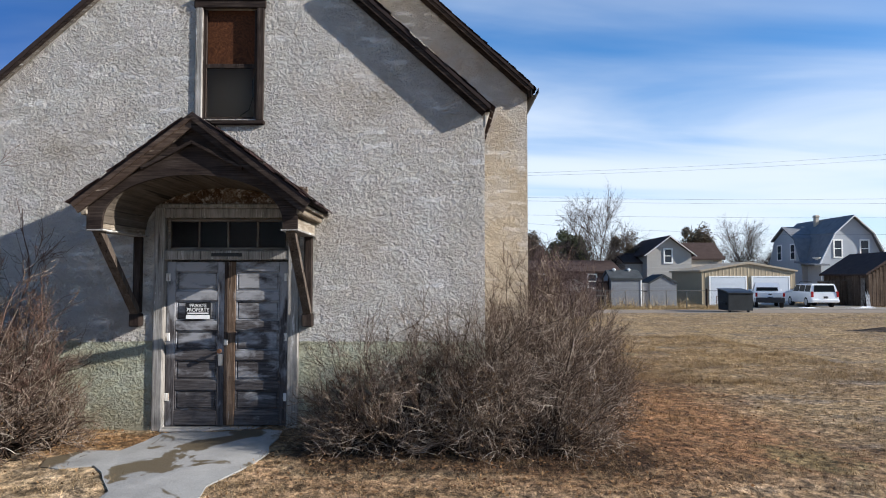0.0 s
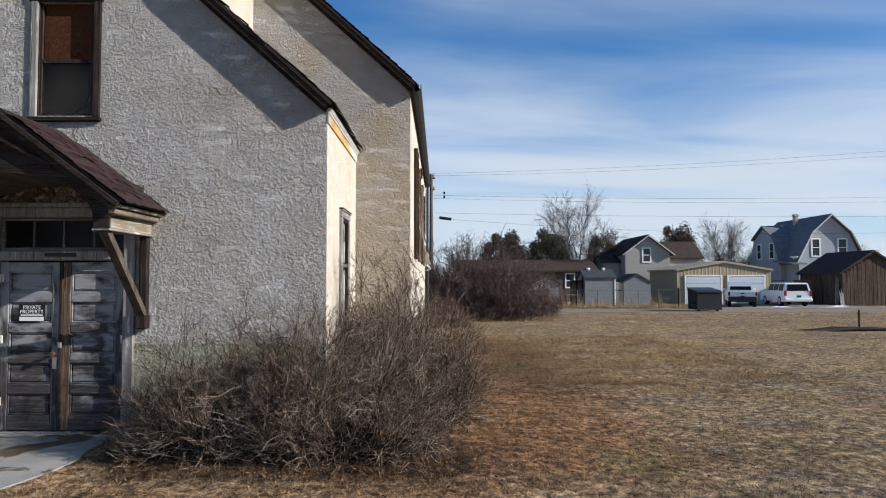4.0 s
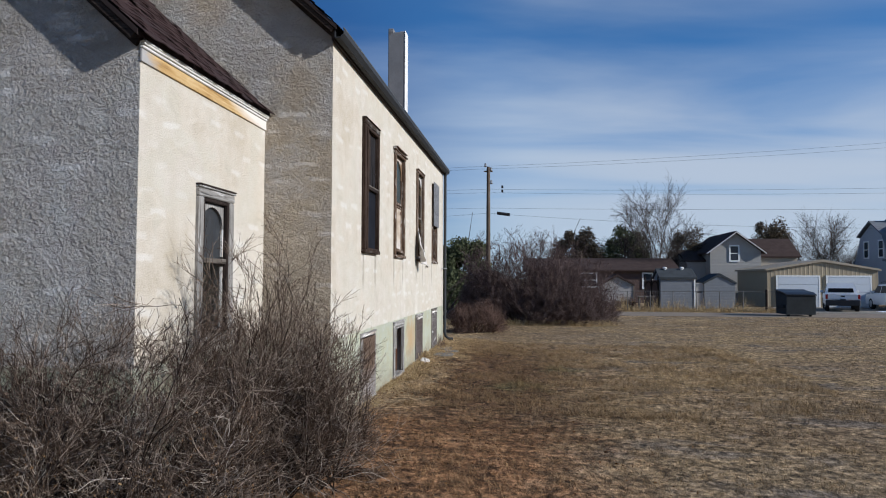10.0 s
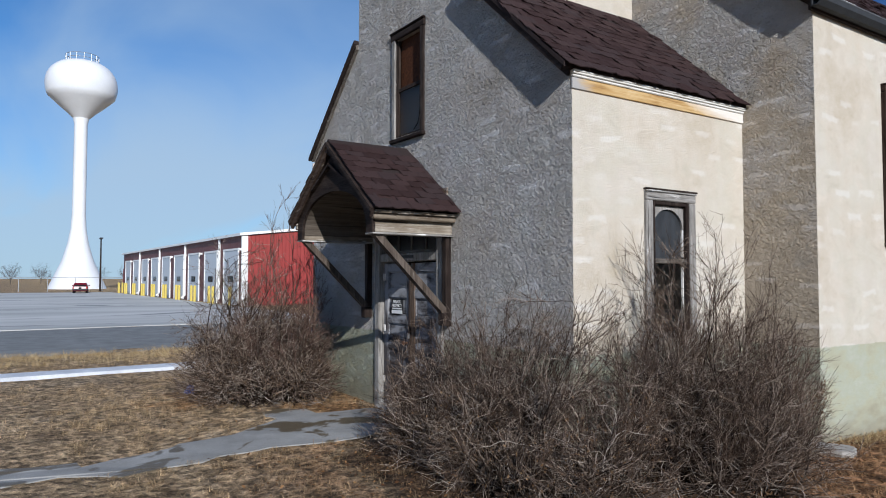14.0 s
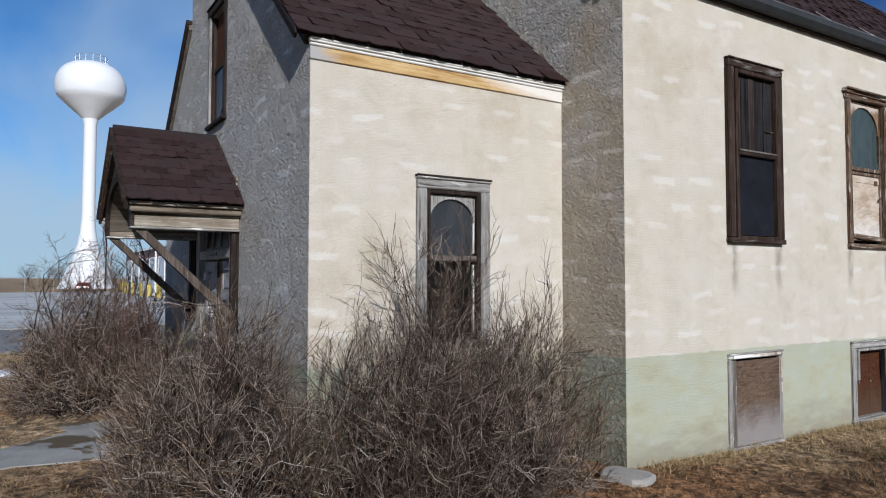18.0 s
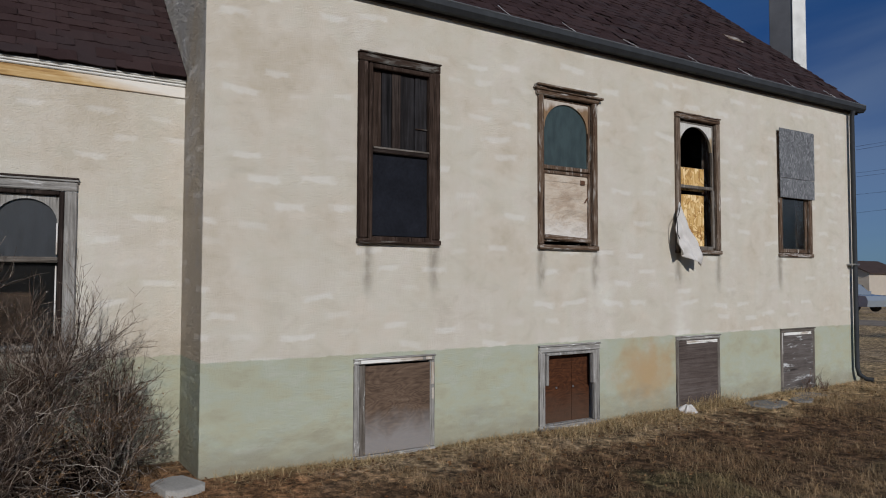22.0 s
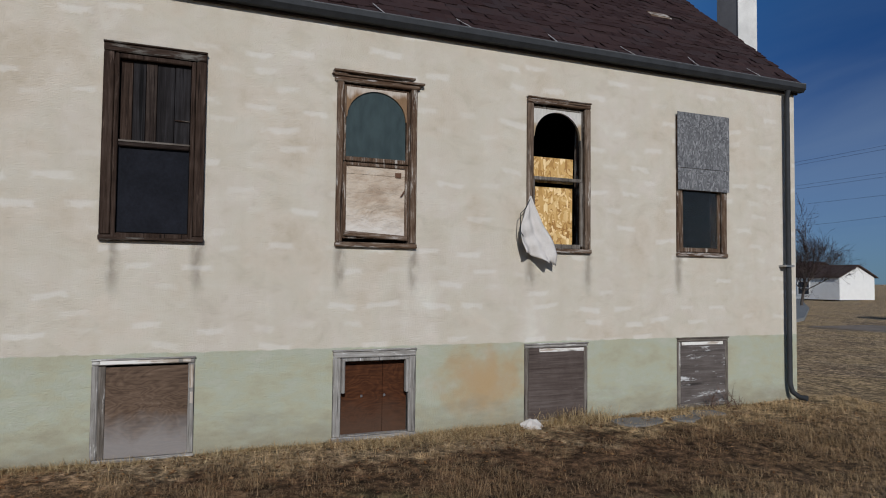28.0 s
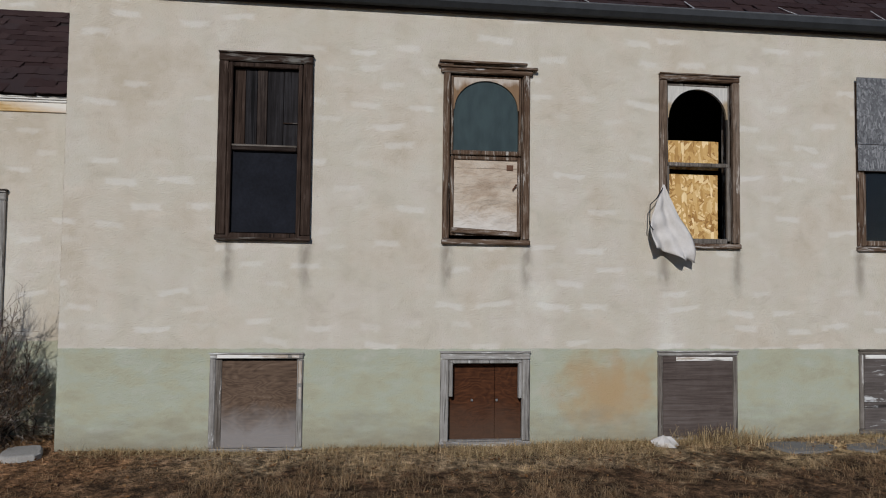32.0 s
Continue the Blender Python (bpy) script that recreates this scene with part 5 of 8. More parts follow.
for ye in (ya + 0.004, yb - 0.016):
    part("putty_bead", Shape().box(AX1 - 0.043, AX1 - 0.012, ye, ye + 0.012, 2.03, 2.31, 0.003), WHITE_Z, w, "worn white putty edge")
part("putty_bead", Shape().box(AX1 - 0.043, AX1 - 0.012, yb - 0.018, yb - 0.006, z0 + 0.1, 1.93, 0.003), WHITE_Z, w, "worn white putty edge")
part("backing_board", Shape().box(AX1 - 0.13, AX1 - 0.115, ya + 0.02, ya + 0.3, z0 + 0.06, 1.7, 0.003), PLY, w, "yellowish board behind the glass")

# upper gable window
x0, x1, z0, z1 = -2.84, -2.05, 3.62, 4.99
s = Shape().box(x0 + 0.08, x0 + 0.094, AY0, AY0 + 0.15, z0, z1).box(x1 - 0.094, x1 - 0.08, AY0, AY0 + 0.15, z0, z1)
w = part("window", s, DARK_Z, church, "narrow gable sash window with dark bare casing")
for a, b, m in ((x0, x0 + 0.085, FRAME_Z), (x1 - 0.085, x1, DARK_Z)):
    part("casing", Shape().box(a, b, AY0 - 0.025, AY0 + 0.01, z0, z1 + 0.02, 0.01), m, w)
part("head_board", Shape().box(x0 - 0.02, x1 + 0.02, AY0 - 0.03, AY0 + 0.01, z1 - 0.06, z1 + 0.03, 0.01).box(x0 - 0.025, x1 + 0.025, AY0 - 0.045, AY0, z1 + 0.03, z1 + 0.055, 0.008), DARK_X, w)
part("sill", Shape().box(x0 - 0.02, x1 + 0.02, AY0 - 0.05, AY0 + 0.05, z0 - 0.05, z0, 0.01), DARK_X, w)
part("sash", Shape().box(x0 + 0.085, x0 + 0.12, AY0 + 0.02, AY0 + 0.05, z0, z1 - 0.06, 0.005).box(x1 - 0.12, x1 - 0.085, AY0 + 0.02, AY0 + 0.05, z0, z1 - 0.06, 0.005)
     .box(x0 + 0.12, x1 - 0.12, AY0 + 0.02, AY0 + 0.055, 4.24, 4.29, 0.005).box(x0 + 0.12, x1 - 0.12, AY0 + 0.02, AY0 + 0.05, z0, z0 + 0.05, 0.005), DARK_Z, w)
part("board", Shape().box(x0 + 0.12, x1 - 0.12, AY0 + 0.06, AY0 + 0.075, 4.29, z1 - 0.06), PLY_RED, w, "red-brown board behind the upper light")
pane = part("pane", Shape().box(x0 + 0.12, x1 - 0.12, AY0 + 0.035, AY0 + 0.04, z0 + 0.05, 4.24), GRIMY, w, "dark glass pane")
pane.visible_shadow = False
part("cable", Shape().tube([(x1 - 0.13, AY0 + 0.01, 4.1), (x1 - 0.125, AY0 + 0.008, 3.9), (x1 - 0.17, AY0 + 0.008, 3.75), (x1 - 0.27, AY0 + 0.008, 3.68)], 0.006, 6), BLACK, w)

# ---- basement openings ----
y0, y1, z0, z1 = BAS[0]
w = window_part("boarded basement window with weathered plywood", y0 + 0.041, y1 - 0.041, z0 + 0.021, z1 - 0.041, MX1, WOOD_Z)
casing(w, y0, y1, z0, z1 - 0.02, 0.06, FRAME_Z, FRAME_Y, proud=0.025)
part("paint_strip", Shape().box(MX1 + 0.026, MX1 + 0.03, y0 + 0.07, y1 - 0.15, z1 - 0.072, z1 - 0.03, 0.001).box(MX1 + 0.026, MX1 + 0.03, y1 - 0.11, y1 - 0.04, z1 - 0.07, z1 - 0.028, 0.001), WHITE_Y, w, "strip of peeling white paint")
part("paint_flake", Shape().box(MX1 + 0.026, MX1 + 0.0295, y1 - 0.05, y1 - 0.012, z1 - 0.32, z1 - 0.1, 0.001).box(MX1 + 0.026, MX1 + 0.0295, y1 - 0.04, y1 - 0.014, z1 - 0.47, z1 - 0.36, 0.001), WHITE_Z, w, "flaking white paint")
part("plywood", Shape().box(MX1 + 0.004, MX1 + 0.02, y0 + 0.12, y1 - 0.058, z0 + 0.035, z1 - 0.1, 0.003), PLY, w, "weathered plywood sheet")
part("batten", Shape().box(MX1 + 0.0, MX1 + 0.022, y0 + 0.06, y0 + 0.118, z0 + 0.03, z1 - 0.09, 0.004), WOOD_Z, w)
y0, y1, z0, z1 = BAS[1]
w = window_part("recessed basement opening with red-brown boards", y0 + 0.041, y1 - 0.041, z0 + 0.021, z1 - 0.041, MX1, FRAME_Z)
casing(w, y0, y1, z0, z1 - 0.01, 0.085, FRAME_Z, FRAME_Y, proud=0.035)
part("inner_trim", Shape().box(MX1 - 0.01, MX1 + 0.05, y0 + 0.09, y0 + 0.125, 0.62, 0.97, 0.005).box(MX1 - 0.01, MX1 + 0.05, y1 - 0.125, y1 - 0.09, 0.6, 0.97, 0.005).box(MX1 - 0.01, MX1 + 0.05, y0 + 0.09, y1 - 0.09, 0.955, 0.985, 0.005), FRAME_Z, w)
part("hatch_board", Shape().box(MX1 - 0.1, MX1 - 0.085, y0 + 0.07, y0 + 0.58, z0 + 0.02, z1 - 0.07, 0.003).box(MX1 - 0.1, MX1 - 0.083, y0 + 0.583, y1 - 0.07, z0 + 0.02, z1 - 0.07, 0.003), PLY_RED, w, "red-brown hatch boards")
for yy in (14.52, 14.78):
    part("bolt_head", Shape().box(MX1 - 0.084, MX1 - 0.074, yy, yy + 0.025, 0.55, 0.575, 0.004), METAL, w)
y0, y1, z0, z1 = BAS[2]
w = window_part("basement window closed with dark grey boards", y0 + 0.041, y1 - 0.041, z0 + 0.021, z1 - 0.041, MX1, WOOD_Z)
casing(w, y0, y1, z0, z1 - 0.01, 0.055, WOOD_Z, FRAME_Y, proud=0.022)
part("plywood", Shape().box(MX1 + 0.003, MX1 + 0.017, y0 + 0.056, y1 - 0.056, z0 + 0.03, z1 - 0.06, 0.004), DULL_Y, w, "dark streaked plywood sheet")
part("paint_strip", Shape().box(MX1 + 0.018, MX1 + 0.022, y0 + 0.2, y1 - 0.06, z1 - 0.115, z1 - 0.075, 0.001), WHITE_Y, w, "strip of peeling white paint")
y0, y1, z0, z1 = BAS[3]
w = window_part("basement window closed with flaking grey boards", y0 + 0.041, y1 - 0.041, z0 + 0.021, z1 - 0.041, MX1, WOOD_Z)
casing(w, y0, y1, z0, z1 - 0.01, 0.055, WOOD_Z, WOOD_Y, proud=0.022)
part("plywood", Shape().box(MX1 + 0.003, MX1 + 0.018, y0 + 0.056, y1 - 0.056, z0 + 0.03, z1 - 0.065, 0.004), DULL_FLAKE, w, "flaking painted board")
part("paint_strip", Shape().box(MX1 + 0.019, MX1 + 0.023, y0 + 0.07, y1 - 0.1, z1 - 0.11, z1 - 0.07, 0.001), WHITE_Y, w, "strip of peeling white paint")

# ---- double door with transom ----
FY = AY0 + 0.05
fr = part("door_frame", Shape().box(-3.27, -3.15, AY0 - 0.03, FY + 0.12, 0.02, 2.62, 0.012).box(-1.75, -1.62, AY0 - 0.03, FY + 0.12, 0.02, 2.62, 0.012)
          .box(-3.15, -1.75, AY0 - 0.028, FY + 0.12, 2.5, 2.61, 0.012).box(-3.15, -1.75, AY0 - 0.02, FY + 0.1, 2.02, 2.13, 0.012).box(-3.3, -1.6, AY0 - 0.06, FY, 2.61, 2.66, 0.01), FRAME_Z, church, "weathered grey door frame")
part("threshold", Shape().box(-3.17, -1.73, AY0 - 0.08, FY + 0.12, 0.0, 0.13, 0.02), SLAB, fr)
trans = part("transom_window", Shape().box(-3.148, -3.11, FY, FY + 0.05, 2.132, 2.498, 0.006).box(-1.79, -1.752, FY, FY + 0.05, 2.132, 2.498, 0.006).box(-3.11, -1.79, FY, FY + 0.05, 2.132, 2.165, 0.006).box(-3.11, -1.79, FY, FY + 0.05, 2.465, 2.498, 0.006), WOOD_X, church, "four-light transom over the door")
for x in (-2.785, -2.455, -2.115):
    part("muntin", Shape().box(x - 0.012, x + 0.012, FY + 0.005, FY + 0.045, 2.165, 2.465, 0.004), WOOD_Z, trans)
for a, b in ((-3.11, -2.785), (-2.785, -2.455), (-2.455, -2.115), (-2.115, -1.79)):
    p = part("pane", Shape().box(a + 0.01, b - 0.01, FY + 0.022, FY + 0.027, 2.16, 2.47), GRIMY, trans)
    p.visible_shadow = False
part("backing_board", Shape().box(-2.45, -2.12, FY + 0.09, FY + 0.1, 2.14, 2.49), PLY, trans, "brown board behind one light")
part("closer_plate", Shape().box(-2.62, -2.27, AY0 - 0.03, FY - 0.01, 2.06, 2.1, 0.006), BLACK, fr)


def door_leaf(x0, x1, inner, label):
    """One leaf: stiles, rails and five sunk panels."""
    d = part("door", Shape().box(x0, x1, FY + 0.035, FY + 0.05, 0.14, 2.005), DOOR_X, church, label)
    st = 0.1
    for a, b, m in ((x0, x0 + st, DOOR_RUST if inner == "l" else DOOR_Z), (x1 - st, x1, DOOR_RUST if inner == "rr" else DOOR_Z)):
        part("stile", Shape().box(a, b, FY, FY + 0.034, 0.14, 2.005, 0.006), m, d)
    n, z0, z1, rail = 5, 0.205, 2.003, 0.108
    h = (z1 - z0 - rail) / n
    for i in range(n + 1):
        za = z0 + i * h
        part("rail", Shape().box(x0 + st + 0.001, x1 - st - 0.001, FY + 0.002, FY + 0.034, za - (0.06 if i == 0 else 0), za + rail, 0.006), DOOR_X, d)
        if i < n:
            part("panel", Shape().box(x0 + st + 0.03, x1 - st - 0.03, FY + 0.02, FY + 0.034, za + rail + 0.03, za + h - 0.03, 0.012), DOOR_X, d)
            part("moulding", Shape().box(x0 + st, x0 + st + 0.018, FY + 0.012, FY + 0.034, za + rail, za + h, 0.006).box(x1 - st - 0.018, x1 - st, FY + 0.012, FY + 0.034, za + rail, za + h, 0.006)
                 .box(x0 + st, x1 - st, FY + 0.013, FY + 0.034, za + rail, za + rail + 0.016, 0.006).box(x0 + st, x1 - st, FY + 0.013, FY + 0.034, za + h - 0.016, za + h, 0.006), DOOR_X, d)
    return d


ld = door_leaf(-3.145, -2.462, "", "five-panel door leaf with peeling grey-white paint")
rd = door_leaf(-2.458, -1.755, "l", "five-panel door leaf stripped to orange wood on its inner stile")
part("astragal", Shape().box(-2.48, -2.44, FY - 0.02, FY, 0.15, 2.0, 0.006), DARK_Z, rd)
for z in (0.42, 1.1, 1.78):
    part("hinge", Shape().box(-3.165, -3.1, FY - 0.012, FY, z, z + 0.09, 0.004), WHITE_Z, ld)
    part("hinge", Shape().box(-1.8, -1.735, FY - 0.012, FY, z, z + 0.09, 0.004), WHITE_Z, rd)
part("lock_plate", Shape().box(-2.545, -2.49, FY - 0.012, FY, 0.82, 0.95, 0.004), METAL, ld)
part("knob", Shape().tube([(-2.515, FY - 0.01, 0.99), (-2.515, FY - 0.05, 0.99), (-2.515, FY - 0.055, 0.99), (-2.515, FY - 0.085, 0.99)], [0.012, 0.012, 0.028, 0.024], 10), RUSTY, ld)
part("padlock", Shape().box(-2.475, -2.43, FY - 0.045, FY - 0.021, 1.05, 1.12, 0.008), METAL, rd)

# ---- porch hood ----
PX0, PX1, PY = -3.64, -1.31, 6.77
PE, PP = 2.545, 3.425
hood = part("porch_hood", Shape().box(PX1 - 0.26, PX1 - 0.14, PY + 0.086, AY0, 2.3, 2.5, 0.01), TAN_Y, church, "gabled porch hood on diagonal brackets")
cxp = (PX0 + PX1) / 2
half = cxp - PX0
sl = (PP - PE) / half


def hood_roof(sign):
    xe = cxp + sign * half
    n = Vector((sign * sl, 0, 1)).normalized() * 0.03
    return part("hood_roof", Shape().prism([(xe, PE), (cxp, PP), (cxp, PP + 0.036), (xe + n.x, PE + n.z)], "y", PY, AY0 - 0.001), FELT, church, "dark brown shingled slope of the porch hood")


hood_l, hood_r = hood_roof(-1), hood_roof(1)
part("side_beam", Shape().box(PX0 + 0.14, PX0 + 0.26, PY + 0.086, AY0, 2.3, 2.5, 0.01), TAN_Y, hood)
# barge boards and the arched front panel
for sign in (-1, 1):
    xe = cxp + sign * half
    s = Shape()
    for off, w_, ya, yb in ((0.0, 0.1, PY - 0.012, PY + 0.02), (0.0, 0.04, PY - 0.035, PY - 0.012)):
        s.prism([(xe, PE - off), (cxp, PP - off), (cxp, PP - off - w_ * 1.25), (xe - sign * w_ * 0.6, PE - off - w_ * 0.9)], "y", ya, yb)
    part("barge_board", s, BARGE_X if sign < 0 else DARK_X, hood, "weathered barge board")
    s = Shape().prism([(xe - sign * 0.08, PE - 0.02), (cxp, PP - 0.1), (cxp, PP - 0.13), (xe - sign * 0.08, PE - 0.05)], "y", PY + 0.021, AY0 - 0.002)
    part("soffit", s, DARK_Y, hood)
    s = Shape().box(xe - sign * 0.12, xe - sign * 0.02, PY + 0.03, AY0, 2.5, 2.535, 0.006).box(xe - sign * 0.13, xe - sign * 0.06, PY + 0.04, AY0, 2.44, 2.5, 0.01)
    part("eave_moulding", s, TAN_Y, hood)
NA = 24
ax0, ax1, spring, crown = PX0 + 0.27, PX1 - 0.27, 2.36, 2.84
arc = [(cxp - (cxp - ax0) * math.cos(math.pi * i / NA), spring + (crown - spring) * math.sin(math.pi * i / NA) ** 0.9) for i in range(NA + 1)]
face = [(PX0 + 0.12, 2.3), (ax0 - 0.001, 2.3)] + arc + [(ax1 + 0.001, 2.3), (PX1 - 0.12, 2.3)]
part("arched_panel", Shape().strip(face, [(x, max(PP - 0.13 - sl * abs(x - cxp), z + 0.02)) for x, z in face], "y", PY + 0.05, PY + 0.085), DARK_X, hood, "dark arched front board")
part("chevron_trim", Shape().beam((cxp - 0.5, PY + 0.035, 2.9), (cxp, PY + 0.035, 3.16), 0.03, 0.07, (0, 1, 0)).beam((cxp, PY + 0.035, 3.16), (cxp + 0.5, PY + 0.035, 2.9), 0.03, 0.07, (0, 1, 0))
     .beam((cxp - 0.65, PY + 0.036, 2.98), (cxp, PY + 0.036, 3.29), 0.026, 0.05, (0, 1, 0)).beam((cxp, PY + 0.036, 3.29), (cxp + 0.65, PY + 0.036, 2.98), 0.026, 0.05, (0, 1, 0)), DARK_X, hood)
# plank barrel vault, plank by plank
for i, ((xa, za), (xb, zb)) in enumerate(zip(arc, arc[1:])):
    d = Vector((xb - xa, 0, zb - za)).normalized()
    nrm = Vector((-d.z, 0, d.x)) * 0.02
    a, b = Vector((xa, 0, za)) + d * 0.0015, Vector((xb, 0, zb)) - d * 0.0015
    part("vault_plank", Shape().prism([(p.x, p.z) for p in (a, b, b + nrm, a + nrm)], "y", PY + 0.087, AY0 - 0.002), VAULT, hood)
part("back_panel", Shape().box(ax0 - 0.05, ax1 + 0.05, AY0 - 0.022, AY0 - 0.004, 2.66, 2.86, 0.004), BROWN_Y, hood)
for sign in (-1, 1):
    x = cxp + sign * (half - 0.2)
    br = part("bracket", Shape().beam((x, PY + 0.12, 2.3), (x, AY0 - 0.05, 1.4), 0.075, 0.085, (1, 0, 0)), TAWNY_DARK, hood, "diagonal timber bracket")
    part("wall_post", Shape().box(x - 0.045, x + 0.045, AY0 - 0.075, AY0, 1.42, 2.3, 0.01), DARK_Z, hood)
    part("foot_block", Shape().box(x - 0.06, x + 0.06, AY0 - 0.12, AY0, 1.27, 1.42, 0.012), DARK_Z, hood)
    part("bracket_beam", Shape().box(x - 0.09, x + 0.09, PY + 0.05, AY0, 2.28, 2.3, 0.006), FRAME_Y, hood)

# ---- small things on and by the church ----
sign = thing("warning_sign", (-2.78, FY - 0.01, 1.34), "black and white private property sign fixed to the door", "sign")
part("plate", Shape().box(-2.925, -2.635, FY - 0.012, FY - 0.004, 1.345, 1.535, 0.002), BLACK, sign)
part("white_band", Shape().box(-2.915, -2.645, FY - 0.0145, FY - 0.0125, 1.35, 1.395), WHITE, sign)


def lettering(text, x, y, z, size, mat, parent, width):
    cu = bpy.data.curves.new("lettering", "FONT")
    cu.body, cu.size, cu.align_x, cu.extrude = text, size * K, "CENTER", 0.001
    tmp = new("lettering", cu)
    bpy.context.view_layer.update()
    me = bpy.data.meshes.new_from_object(tmp.evaluated_get(bpy.context.evaluated_depsgraph_get()))
    bpy.data.objects.remove(tmp)
    ob = new("lettering", me)
    me.materials.append(mat)
    ob.parent = parent
    b = BASE[parent]
    wide = max(v.co.x for v in me.vertices) - min(v.co.x for v in me.vertices)
    ob.matrix_local = Matrix.Translation(((x - b[0]) * K, (y - b[1]) * K, (z - b[2]) * K)) @ Matrix.Rotation(radians(90), 4, "X") @ Matrix.Diagonal((width * K / wide, 1, 1, 1))
    return ob


lettering("PRIVATE", -2.78, FY - 0.0135, 1.484, 0.055, WHITE, sign, 0.19)
lettering("PROPERTY", -2.78, FY - 0.0135, 1.433, 0.06, WHITE, sign, 0.255)
part("small_print_bar", Shape().box(-2.9, -2.66, FY - 0.0145, FY - 0.0125, 1.408, 1.422), WHITE, sign)

# torn canvas hanging out of the third window
nu, nv = 18, 26
grid = []
for j in range(nv + 1):
    t = j / nv
    wdt = 0.02 + 0.4 * min(1, t * 1.5) * (1 - 0.3 * max(0, t - 0.72) / 0.28)
    for i in range(nu + 1):
        q = i / nu
        y = 16.55 - 0.05 * t + (q - 0.42) * wdt + 0.2 * t * t * (0.1 + 0.75 * q)
        z = 2.84 - 0.74 * t - 0.1 * t * q + 0.06 * math.sin(3 * q + 1) * t + 0.05 * (q > 0.75) * t
        x = MX1 + 0.05 + 0.15 * t ** 1.3 + (0.045 * math.sin(6.5 * q + 3 * t) + 0.03 * math.sin(13 * q - 7 * t + 1) + 0.018 * math.sin(21 * t + 9 * q)) * t - 0.05 * q * t
        grid.append((x, y, z))
s = Shape().add(grid, [(j * (nu + 1) + i, j * (nu + 1) + i + 1, (j + 1) * (nu + 1) + i + 1, (j + 1) * (nu + 1) + i) for j in range(nv) for i in range(nu)])
cloth = solo("torn_canvas", s, CLOTH, "torn pale grey canvas sheet hanging out of the broken window", "cloth", smooth=True)
md = cloth.modifiers.new("thickness", "SOLIDIFY")
md.thickness = 0.006
part("fold", Shape().tube([(MX1 + 0.08, 16.53, 2.8), (MX1 + 0.13, 16.44, 2.68), (MX1 + 0.17, 16.35, 2.61), (MX1 + 0.2, 16.33, 2.4), (MX1 + 0.2, 16.37, 2.34)], 0.006, 6), BLACK, cloth)


def stone(name, cx, cy, w, d, h, turn, seed, mat, label, category, jag=(0.92, 1.05)):
    """A rough slab with chipped corners."""
    r = random.Random(seed)
    n = 11
    ring = [(math.cos(2 * math.pi * i / n), math.sin(2 * math.pi * i / n)) for i in range(n)]
    def sup(c):
        return math.copysign(abs(c) ** 0.6, c)
    lo = [(cx + w * sup(a) * r.uniform(*jag), cy + d * sup(b) * r.uniform(*jag)) for a, b in ring]
    z = float(ground_z(cx, cy))
    s = Shape().add([(x, y, z - 0.05) for x, y in lo] + [(x, y, z + h * r.uniform(0.75, 1.0)) for x, y in lo] + [(cx + (x - cx) * 0.9, cy + (y - cy) * 0.9, z + h * r.uniform(1.0, 1.15)) for x, y in lo],
                    [tuple(range(n - 1, -1, -1))] + [(i, (i + 1) % n, n + (i + 1) % n, n + i) for i in range(n)] + [(n + i, n + (i + 1) % n, 2 * n + (i + 1) % n, 2 * n + i) for i in range(n)] + [tuple(range(2 * n, 3 * n))])
    m = Matrix.Translation((cx, cy, 0)) @ Matrix.Rotation(radians(turn), 4, "Z") @ Matrix.Translation((-cx, -cy, 0))
    return solo(name, s.turned(m), mat, label, category)


stone("splash_block", 1.5, 10.3, 0.22, 0.17, 0.05, 18, 5, SLAB, "rough grey stone block at the foot of the church corner", "stone")
for cx, cy, w_, d_, turn, seed in ((1.72, 17.85, 0.22, 0.36, 4, 6), (1.8, 18.5, 0.16, 0.24, 22, 7), (1.62, 19.0, 0.2, 0.26, -12, 9)):
    stone("paving_slab", cx, cy, w_, d_, 0.016, turn, seed, DARK_SLAB, "sunken broken concrete slab by the wall foot", "slab", (0.68, 1.15))

# ---- shingles, one by one where the path passes near ----
def shingle_mesh(seed, w, h):
    """A tab: thin, lower edge ragged and a little curled."""
    r = random.Random(seed)
    n = 4
    top, low = [], []
    for i in range(n + 1):
        x = -w / 2 + w * i / n
        top.append((x, 0.0, 0.006))
        low.append((x, -h + r.uniform(-0.012, 0.012), 0.008 + r.uniform(0, 0.007) + (0.014 * r.random() if i in (0, n) else 0)))
    v = top + low + [(x, y, z - 0.009) for x, y, z in low]
    f = [(i, i + 1, n + 2 + i, n + 1 + i) for i in range(n)] + [(n + 1 + i, n + 2 + i, 2 * n + 3 + i, 2 * n + 2 + i) for i in range(n)]
    me = bpy.data.meshes.new("shingle")
    me.from_pydata([(x * K, y * K, z * K) for x, y, z in v], [], f)
    me.materials.append(SHINGLE)
    return me


